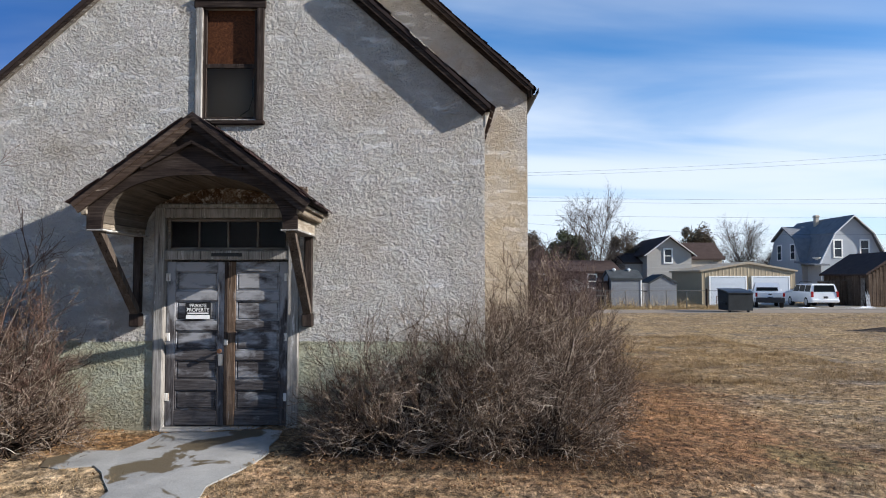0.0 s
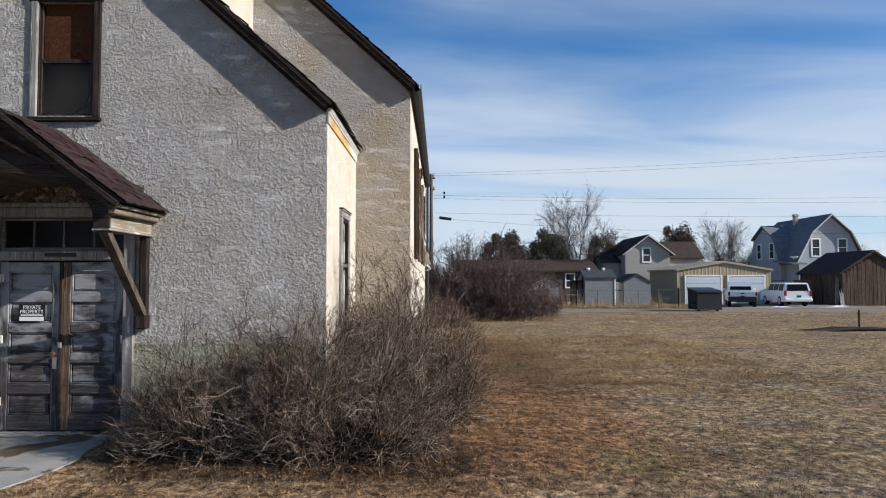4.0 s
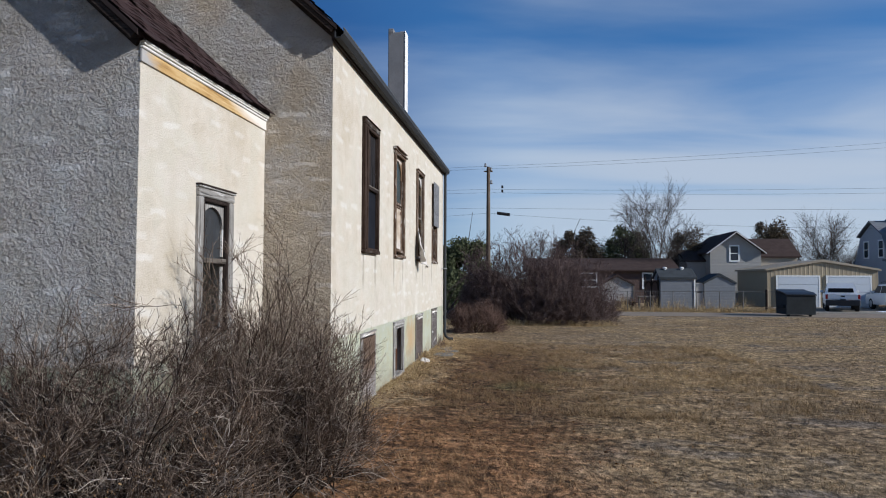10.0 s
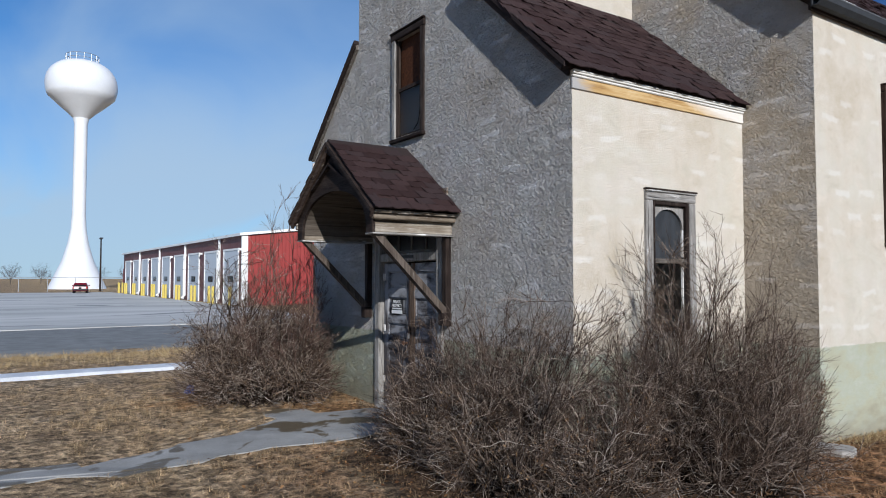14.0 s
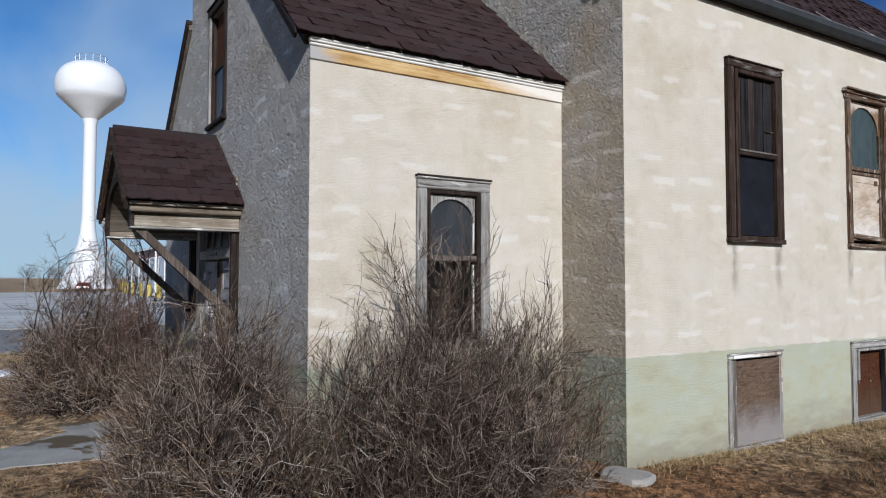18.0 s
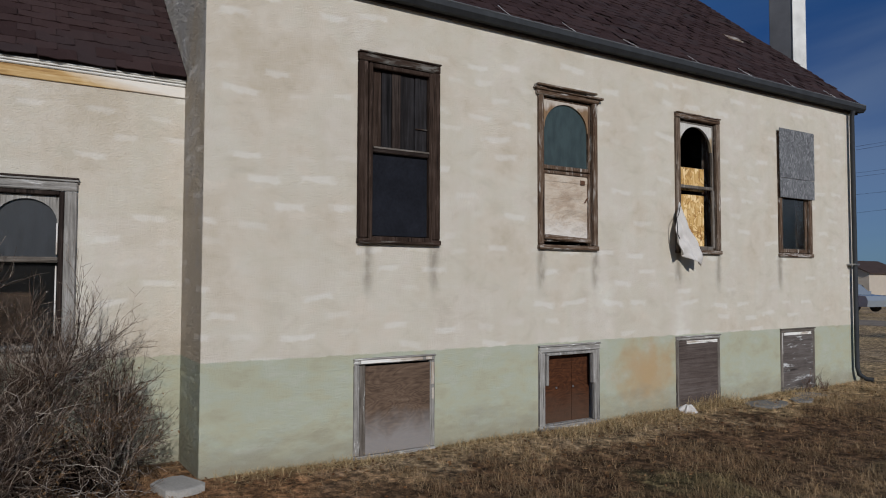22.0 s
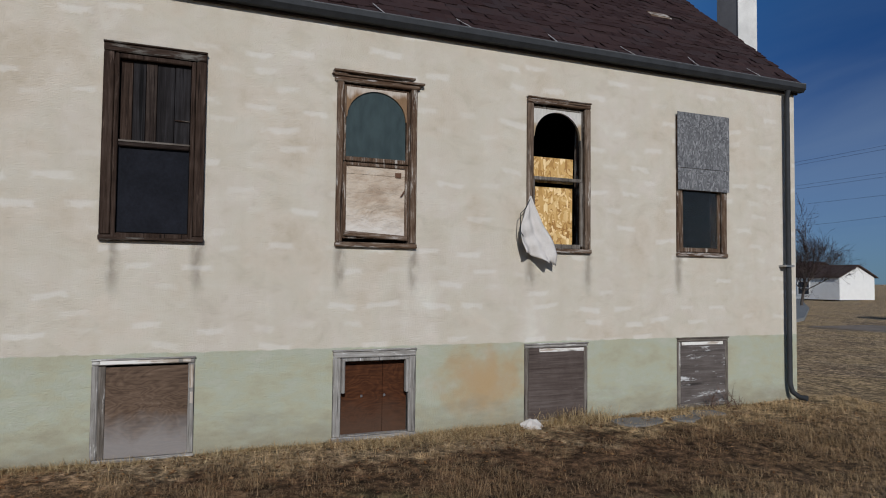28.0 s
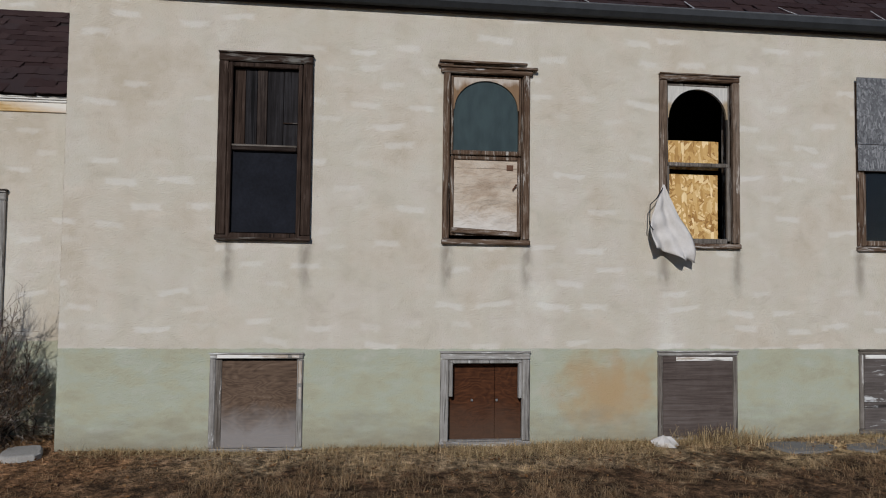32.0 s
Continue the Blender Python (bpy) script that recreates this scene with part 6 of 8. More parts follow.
def lay(parent, eave, up, along, rows, length, h, w, seed, joined=None, worn=0.75):
    """Courses of shingles on a slope: eave corner, unit vectors up the slope and along the eave."""
    r = random.Random(seed)
    up, along = Vector(up).normalized(), Vector(along).normalized()
    nrm = along.cross(up).normalized()
    if nrm.z < 0:
        nrm = -nrm
    ax = up.cross(nrm)
    meshes = [shingle_mesh(i, w * 0.985, h * 1.35) for i in range(7)]
    b = BASE[parent]
    all_v, all_f = [], []
    for j in range(rows):
        at = -w * (0.5 if j % 2 else r.uniform(0, 0.15))
        while at < length:
            lo, hi = max(at, r.uniform(-0.012, 0.0)), min(at + w, length)
            mid, share = (lo + hi) / 2, (hi - lo) / w
            at += w
            me = meshes[r.randrange(7)]
            if share < 0.12 or r.random() < 0.012:
                continue
            c = Vector(eave) + up * (h * (j + 1.05)) + along * mid + nrm * (0.004 + r.uniform(0, 0.003))
            torn = noise.noise(Vector((c.x * 1.7 + seed, c.y * 1.3, c.z * 1.7))) + 0.6 * noise.noise(Vector((c.x * 4.1, c.y * 3.7 + seed, c.z * 4.1)))
            tilt = r.uniform(3.5, 11) if r.random() < (worn if torn > 0.24 else 0.05) else r.uniform(-0.5, 1.2)
            m = Matrix.Translation((c - b) * K) @ Matrix((ax, up, nrm)).transposed().to_4x4() @ Matrix.Rotation(radians(r.gauss(0, 0.5)), 4, "Z") @ Matrix.Rotation(radians(tilt), 4, "X") @ Matrix.Diagonal((share, 1, 1, 1))
            if joined is None:
                ob = new("shingle", me)
                ob.parent = parent
                ob.matrix_local = m
            else:
                o = len(all_v)
                all_v += [tuple(m @ v.co) for v in me.vertices]
                all_f += [tuple(o + k for k in p.vertices) for p in me.polygons]
    if joined:
        me = bpy.data.meshes.new("shingles")
        me.from_pydata(all_v, [], all_f)
        me.materials.append(SHINGLES)
        ob = new("shingles", me)
        ob.parent = parent
        tagged(ob, joined, kind="stuff")


def roof_up(sign):
    return Vector((-sign, 0, PITCH))


lay(annex_roof, (AX1 + A_OUT + 0.015, AY0 - RAKE, A_EAVE - 0.012), roof_up(1), (0, 1, 0), 15, MY0 - AY0 + RAKE - 0.01, 0.145, 0.31, 31)
lay(nave_roof, (MX1 + M_OUT + 0.015, MY0 - RAKE, M_EAVE - 0.012), roof_up(1), (0, 1, 0), 34, MY1 - MY0 + RAKE + 0.04, 0.145, 0.31, 32, "curling dark brown shingles of the nave roof")
nh = Vector((sl, 0, 1)).normalized() * 0.032
lay(hood_r, (PX1 + nh.x + 0.01, PY - 0.01, PE + nh.z - 0.008), (-1, 0, sl), (0, 1, 0), 11, AY0 - PY, 0.125, 0.23, 33, worn=0.1)
lay(hood_l, (PX0 - nh.x - 0.01, PY - 0.01, PE + nh.z - 0.008), (1, 0, sl), (0, 1, 0), 11, AY0 - PY, 0.125, 0.23, 34, worn=0.1)

# ---- shrubs, trees, grass ----
def norm(a):
    return a / np.maximum(np.linalg.norm(a, axis=-1, keepdims=True), 1e-9)


def grow(g, start, heading, length, seg, wobble, pull):
    """Wandering shoots: start and heading (n, 3), length (n,); pull is added to the heading at every step."""
    n = len(start)
    pts = np.empty((n, seg + 1, 3))
    pts[:, 0] = start
    d = norm(heading)
    step = (length / seg)[:, None]
    for i in range(seg):
        d = norm(d + g.normal(0, wobble, (n, 3)) + pull)
        pts[:, i + 1] = pts[:, i] + d * step
    return pts


def branch(g, pts, count, lo, hi, spread, length, seg, wobble, pull):
    """Side shoots off older ones."""
    n, m = pts.shape[0], pts.shape[1]
    who = np.repeat(np.arange(n), count)
    u = g.uniform(lo, hi, len(who)) * (m - 1)
    i = np.minimum(u.astype(int), m - 2)
    f = (u - i)[:, None]
    a, b = pts[who, i], pts[who, i + 1]
    head = norm(b - a) + g.normal(0, spread, (len(who), 3))
    return grow(g, a + (b - a) * f, head, g.uniform(*length, len(who)), seg, wobble, pull)


def tubes(pts, r0, r1, sides=3):
    """Tapered tubes along shoots, as vertex and quad arrays in metres."""
    n, m = pts.shape[:2]
    t = norm(np.gradient(pts, axis=1))
    ref = np.where(np.abs(t[..., 2:3]) < 0.9, np.array([0, 0, 1.0]), np.array([1.0, 0, 0]))
    s = norm(np.cross(t, ref))
    u = np.cross(s, t)
    r0, r1 = np.broadcast_to(r0, (n,)), np.broadcast_to(r1, (n,))
    rad = (r0[:, None] + (r1 - r0)[:, None] * np.linspace(0, 1, m)[None])[..., None, None]
    ang = np.arange(sides) * 2 * np.pi / sides
    ring = np.cos(ang)[:, None] * s[..., None, :] + np.sin(ang)[:, None] * u[..., None, :]
    v = pts[:, :, None, :] + rad * ring
    base = (np.arange(n) * m * sides)[:, None, None] + (np.arange(m - 1) * sides)[None, :, None]
    j = np.arange(sides)[None, None]
    k = (np.arange(sides) + 1) % sides
    k = k[None, None]
    q = np.stack([base + j, base + k, base + k + sides, base + j + sides], -1).reshape(-1, 4)
    return v.reshape(-1, 3), q


def join(*sets):
    vs, qs, o = [], [], 0
    for v, q in sets:
        vs.append(v)
        qs.append(q + o)
        o += len(v)
    return np.concatenate(vs), np.concatenate(qs)


def sheet_part(name, vq, mat, parent, label="", kind=""):
    v, q = vq
    b = np.array(BASE[parent])
    ob = new(name, raw_mesh(name, (v - b) * K, q, mat))
    ob.parent = parent
    return tagged(ob, label, kind=kind)


def leaf_quads(g, pts, size, flat=0.0):
    """Small leaves at points, each a bent quad of its own turn."""
    n = len(pts)
    a = norm(g.normal(0, 1, (n, 3)) * np.array([1, 1, 1 - flat]))
    b = norm(np.cross(a, norm(g.normal(0, 1, (n, 3)) * np.array([1 - flat, 1 - flat, 1]))))
    s = (size * g.uniform(0.6, 1.4, n))[:, None]
    v = np.stack([pts - a * s, pts - b * s * 0.45, pts + a * s, pts + b * s * 0.45 + np.array([0, 0, 0.2]) * s], 1)
    return v.reshape(-1, 3), np.arange(4 * n).reshape(-1, 4)


def shrub(name, label, seed, patches, twig, stem, category="shrub", dead=0, droop=-0.03, scale=1.0, side=11, fine=3, tips=3, y_max=1e9, thick=1.0, segs=(10, 5, 3), leaf=0.013, rise=0.02, spread=0.62, leaf_y=-1e9, low=0.12, brooms=False):
    """A leafless thicket. patches: (x, y, half-width x, half-width y, height, stems, lean x, lean y); shoots stay within a ragged dome over each."""
    g = np.random.default_rng(seed)
    wide = scale * thick
    st, hd, ln = [], [], []
    for x, y, wx, wy, h, n, lx, ly in patches:
        p = np.stack([x + g.uniform(-1, 1, n) * wx * 0.55, y + g.uniform(-1, 1, n) * wy * 0.55, np.zeros(n)], 1)
        p[:, 2] = ground_z(p[:, 0], p[:, 1]) - 0.03
        d = np.stack([(p[:, 0] - x) / max(wx, 0.1) * 1.5 + lx, (p[:, 1] - y) / max(wy, 0.1) * 1.1 + ly, np.full(n, 0.8)], 1) + g.normal(0, 0.22, (n, 3))
        st.append(p), hd.append(d), ln.append(h * g.uniform(0.5, 1.1, n))
    st, hd, ln = np.concatenate(st), np.concatenate(hd), np.concatenate(ln)

    def reach(e):
        k = np.full(len(e), 9.0)
        for x, y, wx, wy, h, n, lx, ly in patches:
            up = np.clip(e[:, 2] / h, 0, 1.6)
            k = np.minimum(k, np.sqrt(((e[:, 0] - x - lx * up * h * 0.5) / wx) ** 2 + ((e[:, 1] - y - ly * up * h * 0.5) / wy) ** 2 + up ** 2))
        return k

    def inside(a, slack):
        e = a[:, -1]
        wave = 0.08 * np.sin(e[:, 0] * 7.3 / scale + seed) * np.sin(e[:, 1] * 6.1 / scale) + 0.05 * np.sin(e[:, 0] * 17 / scale + e[:, 2] * 13 / scale)
        wall_a = (e[:, 0] < AX1 + 0.03) & (e[:, 0] > AX0 - 0.03) & (a[..., 1].max(1) > AY0 - 0.03)
        wall_m = (e[:, 0] < MX1 + 0.03) & (a[..., 1].max(1) > MY0 - 0.03) & (a[..., 1].min(1) < MY1 + 0.1) & (e[:, 0] > MX0)
        return a[(reach(e) < slack + wave + g.normal(0, 0.05, len(e))) & (a[..., 2].min(1) > -0.2) & ~wall_a & ~wall_m & (a[..., 1].max(1) < y_max)]
    l0 = grow(g, st, hd, ln, segs[0], 0.18, np.array([0, 0, droop]))
    for _ in range(3):
        stretch = np.clip(0.95 / np.maximum(reach(l0[:, -1]), 0.1), 0.6, 1.6)
        l0 = l0[:, :1] + (l0 - l0[:, :1]) * stretch[:, None, None]
    l0 = l0[:, :1] + (l0 - l0[:, :1]) * g.choice([0.5, 0.68, 0.82, 0.92, 0.99], len(l0))[:, None, None]
    l0 = inside(l0, 1.15)
    curl = core = None
    if brooms:
        # every branch ends in a broom of twigs that curve upwards; crooked pale shoots droop below
        l1 = inside(branch(g, l0, side, low, 1.0, spread, (0.22 * scale, 0.55 * scale), segs[1], 0.17, np.array([0, 0, rise * 0.5])), 1.08)
        l2 = inside(branch(g, l1, fine, 0.35, 1.0, 0.34, (0.12 * scale, 0.34 * scale), segs[2], 0.17, np.array([0, 0, rise])), 1.24)
        l3 = inside(branch(g, l2, tips, 0.3, 1.0, 0.4, (0.05 * scale, 0.14 * scale), 1, 0.2, np.array([0, 0, 0.05])), 1.3)
        c1 = inside(branch(g, l0[::2], 8, 0.25, 0.8, 0.85, (0.25 * scale, 0.6 * scale), 7, 0.36, np.array([0, 0, -0.07])), 1.12)
        # near-black stalks added low down to stand for the thicket's inner shade
        brush = grow(g, np.repeat(st, 9, 0) + g.normal(0, 0.14 * scale, (len(st) * 9, 3)) * np.array([1, 1, 0]), g.normal(0, 0.75, (len(st) * 9, 3)) + np.array([0, 0, 0.8]), g.uniform(0.25, 0.7, len(st) * 9) * scale, 5, 0.3, np.zeros(3))
        core = inside(brush, 0.78)
        curl = c1, inside(branch(g, c1, 3, 0.3, 1.0, 0.7, (0.1 * scale, 0.28 * scale), 4, 0.36, np.array([0, 0, -0.02])), 1.15)
    else:
        l1 = inside(branch(g, l0, side, low, 1.0, spread, (0.22 * scale, 0.6 * scale), segs[1], 0.2, np.array([0, 0, rise])), 1.1)
        l2 = inside(branch(g, l1, fine, 0.3, 1.0, 0.5, (0.1 * scale, 0.3 * scale), segs[2], 0.24, np.array([0, 0, rise])), 1.16)
        l3 = inside(branch(g, l2, tips, 0.3, 1.0, 0.55, (0.05 * scale, 0.12 * scale), 1, 0.2, np.array([0, 0, 0.04])), 1.2)
    c = patches[0]
    t = thing(name, (c[0], c[1], float(ground_z(c[0], c[1]))), label, category)
    sheet_part("stem_tangle", join(tubes(l0, 0.0085 * wide, 0.0025 * wide, 4), tubes(l1, 0.0028 * wide, 0.0014 * wide)), stem, t, kind="stuff")
    if core is not None:
        sheet_part("inner_brush", tubes(core, 0.0075 * wide, 0.004 * wide), BRUSH, t, "near-black stalks that darken the inside of the thicket", "stuff")
    sheet_part("twig_tangle", join(tubes(l2, 0.002 * wide, 0.0012 * wide), tubes(l3, 0.0014 * wide, 0.0009 * wide)), twig, t, kind="stuff")
    if curl:
        sheet_part("shoot_tangle", join(tubes(curl[0], 0.003 * wide, 0.0016 * wide), tubes(curl[1], 0.002 * wide, 0.0011 * wide)), TWIG_PALE, t, "crooked pale shoots", "stuff")
    if dead:
        ends = np.concatenate([l1[:, -1], l1[:, 2], l2[:, 2]])
        ends = ends[ends[:, 2] < 0.75 + 0.25 * np.sin(ends[:, 0] * 5)]
        if leaf_y > 0:
            ends = np.concatenate([l2[:, -1], l1[:, -1], l2[:, 1]])
            ends = ends[(ends[:, 1] > leaf_y) & (ends[:, 2] < 1.2 - 0.5 * g.uniform(0, 1, len(ends)))]
        ends = ends[g.permutation(len(ends))[:dead]]
        sheet_part("dead_leaves", leaf_quads(g, ends, leaf), LEAF_TAN, t, "dry brown leaves caught in the twigs", "stuff")
    return t


shrub("shrub", "leafless grey-brown thicket before the entrance hall", 11,
      [(-0.35, 7.25, 1.2, 0.64, 1.6, 56, 0.0, -0.12), (0.85, 7.2, 1.1, 0.75, 1.95, 66, 0.08, -0.08), (0.2, 7.2, 1.5, 0.62, 0.8, 60, 0.0, -0.06)], TWIG, STEM, dead=9000, leaf=0.011, side=7, fine=7, tips=3, thick=1.05, low=0.34, spread=0.62, rise=0.05, brooms=True)
shrub("shrub", "tall leafless shrub in the corner between hall and nave", 12,
      [(0.95, 8.4, 0.85, 0.95, 2.6, 26, 0.08, 0.0), (1.05, 9.35, 0.7, 0.9, 1.85, 40, 0.14, 0.05), (1.35, 8.5, 1.0, 0.95, 1.75, 54, 0.15, 0.0), (1.2, 8.6, 0.9, 0.9, 0.8, 46, 0.05, 0.0)], TWIG, STEM, dead=22000, droop=0.05, y_max=10.4, leaf=0.0125, side=7, fine=7, rise=0.1, spread=0.55, leaf_y=9.3, tips=3, thick=1.05, low=0.34, brooms=True)
shrub("shrub", "leafless grey shrub beside the path", 13,
      [(-5.5, 6.75, 1.5, 0.9, 2.5, 56, -0.05, -0.05), (-4.5, 6.95, 0.95, 0.8, 2.2, 44, 0.05, -0.05), (-5.0, 6.7, 1.4, 0.8, 1.0, 46, 0.0, -0.05)], TWIG, STEM, dead=9000, leaf=0.011, side=7, fine=6, tips=3, thick=1.4, low=0.28, spread=0.6, rise=0.04, brooms=True)
shrub("shrub", "reddish leafless shrub against the wall", 17, [(-4.8, 7.05, 0.95, 0.7, 3.3, 60, -0.05, 0.02)], TWIG_RED, TWIG_RED, side=7, fine=6, tips=2, thick=1.5, droop=0.06, rise=0.1, low=0.4, spread=0.45, brooms=True)
shrub("lilac_thicket", "wide dark leafless lilac thicket behind the church", 14,
      [(3.9, 32.5, 3.0, 2.0, 4.3, 190, 0.0, 0.0), (1.2, 33.6, 2.9, 1.7, 3.6, 110, 0.0, 0.0), (5.6, 32.3, 1.7, 1.4, 3.2, 60, 0.12, 0.0)], TWIG_PLUM, TWIG_PLUM, scale=1.9, droop=-0.01, side=10, fine=6, tips=1, thick=1.5, segs=(7, 3, 2), rise=0.05, spread=0.5, low=0.25)
shrub("shrub", "small reddish leafless bush behind the church corner", 15, [(1.85, 26.2, 1.0, 0.85, 1.2, 110, 0.0, 0.0)], TWIG_RED, TWIG_RED, scale=1.0, tips=1, thick=2.2, segs=(6, 3, 2), low=0.3)
shrub("shrub", "low dark leafless bushes along the far lane", 16, [(1.2, 36.0, 2.2, 1.2, 2.9, 170, 0.0, 0.0), (-1.4, 36.2, 2.4, 1.3, 2.8, 230, 0.0, 0.0)], TWIG_PLUM, TWIG_PLUM, scale=1.7, side=9, fine=6, tips=0, thick=2.2, segs=(5, 3, 2))
shrub("shrub", "low rust-brown bush before the garden shed", 18, [(9.9, 49.3, 0.75, 0.4, 0.95, 90, 0.0, 0.0)], TWIG_RED, TWIG_RED, scale=0.8, side=8, fine=5, tips=1, thick=2.4, segs=(5, 3, 2))

shrub("dry_weed", "dead tangled weed stalks at the boarded basement window", 21, [(1.42, 19.35, 0.16, 0.42, 0.42, 26, 0.04, 0.0), (1.4, 19.72, 0.12, 0.14, 0.85, 9, 0.03, 0.05)], TWIG_RED, TWIG_RED, "weed", scale=0.4, side=4, fine=3, tips=1, thick=2.2, segs=(6, 4, 2), low=0.3)
shrub("dry_weed", "dead weed stalks beside the basement window", 22, [(1.42, 17.05, 0.14, 0.22, 0.4, 14, 0.04, 0.0)], TWIG_RED, TWIG_RED, "weed", scale=0.35, side=4, fine=2, tips=1, thick=2.0, segs=(6, 4, 2), low=0.3)


def bare_tree(name, label, seed, x, y, h, crown, trunk_h, mat=BARK, twigs=TREE_TWIG, full=7):
    """A leafless tree: trunk, limbs, branches, twigs."""
    g = np.random.default_rng(seed)
    z0 = float(ground_z(x, y)) - 0.1
    base = np.array([[x, y, z0]])
    trunk = grow(g, base, np.array([[0.05, 0, 1.0]]), np.array([trunk_h * 1.25]), 6, 0.04, np.array([0, 0, 0.1]))
    n = 12
    ang = np.arange(n) * 2.4 + g.uniform(-0.3, 0.3, n)
    out = np.linspace(0.15, 1.7, n)
    start = trunk[0, 3] + (trunk[0, 6] - trunk[0, 3]) * g.uniform(0.2, 1.0, (n, 1))
    limbs = grow(g, start, np.stack([np.cos(ang) * out, np.sin(ang) * out, np.ones(n)], 1), h * (0.72 - 0.17 * out) * g.uniform(0.85, 1.05, n), 8, 0.07, np.array([0, 0, 0.035]))
    b1 = branch(g, limbs, 12, 0.2, 1.0, 0.42, (0.16 * crown, 0.4 * crown), 4, 0.12, np.array([0, 0, 0.05]))
    b2 = branch(g, b1, full, 0.15, 1.0, 0.5, (0.1 * crown, 0.24 * crown), 2, 0.14, np.array([0, 0, 0.04]))
    b3 = branch(g, b2, 3, 0.2, 1.0, 0.5, (0.05 * crown, 0.13 * crown), 1, 0.14, np.array([0, 0, 0.03]))
    t = thing(name, (x, y, z0), label, "tree")
    r = 0.018 * h
    sheet_part("trunk", tubes(trunk, r, r * 0.7, 10), mat, t)
    sheet_part("branchwork", join(tubes(limbs, r * 0.36, r * 0.06, 4), tubes(b1, r * 0.11, r * 0.04, 3)), mat, t, kind="stuff")
    sheet_part("crown", join(tubes(b2, r * 0.07, r * 0.035), tubes(b3, r * 0.042, r * 0.026)), twigs, t, kind="stuff")
    return t


def juniper(name, label, seed, x, y, w, h, mat, lobes=16, dense=900):
    """An evergreen with an uneven crown of small sprays on a trunk with limbs."""
    g = np.random.default_rng(seed)
    z0 = float(ground_z(x, y)) - 0.1
    t = thing(name, (x, y, z0), label, "tree")
    trunk = grow(g, np.array([[x, y, z0]]), np.array([[0, 0, 1.0]]), np.array([h * 0.8]), 6, 0.05, np.array([0, 0, 0.1]))
    limbs = branch(g, trunk, 22, 0.15, 1.0, 0.7, (0.25 * w, 0.5 * w), 4, 0.15, np.array([0, 0, 0.05]))
    sheet_part("trunk", join(tubes(trunk, 0.03 * h, 0.008 * h, 6), tubes(limbs, 0.008 * h, 0.003 * h)), BARK, t)
    pts = []
    for _ in range(lobes * 5):
        u = g.uniform(0.06, 1.0)
        rr = w / 2 * (1.05 - 0.62 * u ** 2.2) * g.uniform(0.75, 1.15)
        a = g.uniform(0, 2 * np.pi)
        c = np.array([x + rr * 0.75 * np.cos(a), y + rr * 0.75 * np.sin(a), z0 + h * u * g.uniform(0.85, 1.0)])
        p = norm(g.normal(0, 1, (dense // 2, 3))) * g.uniform(0.2, 1.0, (dense // 2, 1)) ** 0.6
        pts.append(c + p * np.array([0.12 * w, 0.12 * w, 0.1 * h]) * g.uniform(0.4, 1.3) + (p * g.uniform(0, 0.35, (dense // 2, 1))) * np.array([0.1 * w, 0.1 * w, 0.15 * h]))
    sheet_part("crown", leaf_quads(g, np.concatenate(pts), 0.016 * w), mat, t, kind="stuff")
    return t


bare_tree("bare_tree", "tall leafless cottonwood behind the houses", 41, 14.9, 66, 9.0, 6.6, 2.2, full=9)
bare_tree("bare_tree", "leafless tree beside the gabled house", 42, 31.6, 72, 7.6, 6.4, 1.6, full=11)
bare_tree("bare_tree", "leafless tree beyond the gambrel house", 43, 44.5, 72, 6.5, 3.0, 1.6)
bare_tree("bare_tree", "leafless tree beyond the ranch house", 44, -2.2, 78, 6.6, 3.2, 1.8)
bare_tree("bare_tree", "leafless tree beyond the ranch house", 45, 4.2, 80, 7.0, 3.2, 1.8)
juniper("juniper", "dark winter-browned juniper between the houses", 51, 26.4, 72, 5.6, 7.4, NEEDLE_BROWN)
juniper("juniper", "brownish juniper behind the ranch house", 52, 7.8, 68, 6.2, 6.6, NEEDLE_BROWN)
juniper("juniper", "green juniper behind the ranch house", 53, 12.4, 69, 6.4, 6.6, NEEDLE_OLIVE)
juniper("juniper", "dark juniper beside the gabled house", 54, 18.0, 68, 4.6, 6.5, NEEDLE_BROWN)
juniper("juniper", "wide olive juniper beyond the far lane", 55, -0.8, 46, 6.0, 4.4, NEEDLE_OLIVE, 18, 1200)


# grass: tufts of dry blades, thick near the path and thinning outwards
def scatter(g, n, x0, x1, y0, y1):
    x, y = g.uniform(x0, x1, n), g.uniform(y0, y1, n)
    ok = ~((x > AX0 - 0.02) & (x < AX1 + 0.02) & (y > AY0 - 0.02) & (y < MY0 + 1)) & ~((x > MX0 - 0.02) & (x < MX1 + 0.02) & (y > MY0 - 0.02) & (y < MY1 + 0.02))
    px0 = np.interp(y, [-3, 2, 3.8, 4.2, 4.8, 5.3, 6.1, 6.45, 6.72, 6.95, 7.35, 7.7], [-3.0, -2.85, -2.68, -2.55, -2.62, -2.8, -2.88, -3.5, -3.82, -3.3, -3.17, -3.1])
    px1 = np.interp(y, [-3, 2, 3.7, 4.5, 5.4, 6.1, 6.6, 7.1, 7.7], [-2.4, -2.25, -2.1, -1.95, -2.0, -1.92, -1.8, -1.7, -1.72])
    ok &= ~((x > px0) & (x < px1) & (y < 7.75))
    ok &= ~((x < -8.3) & (x > -10.2))
    return x[ok], y[ok]


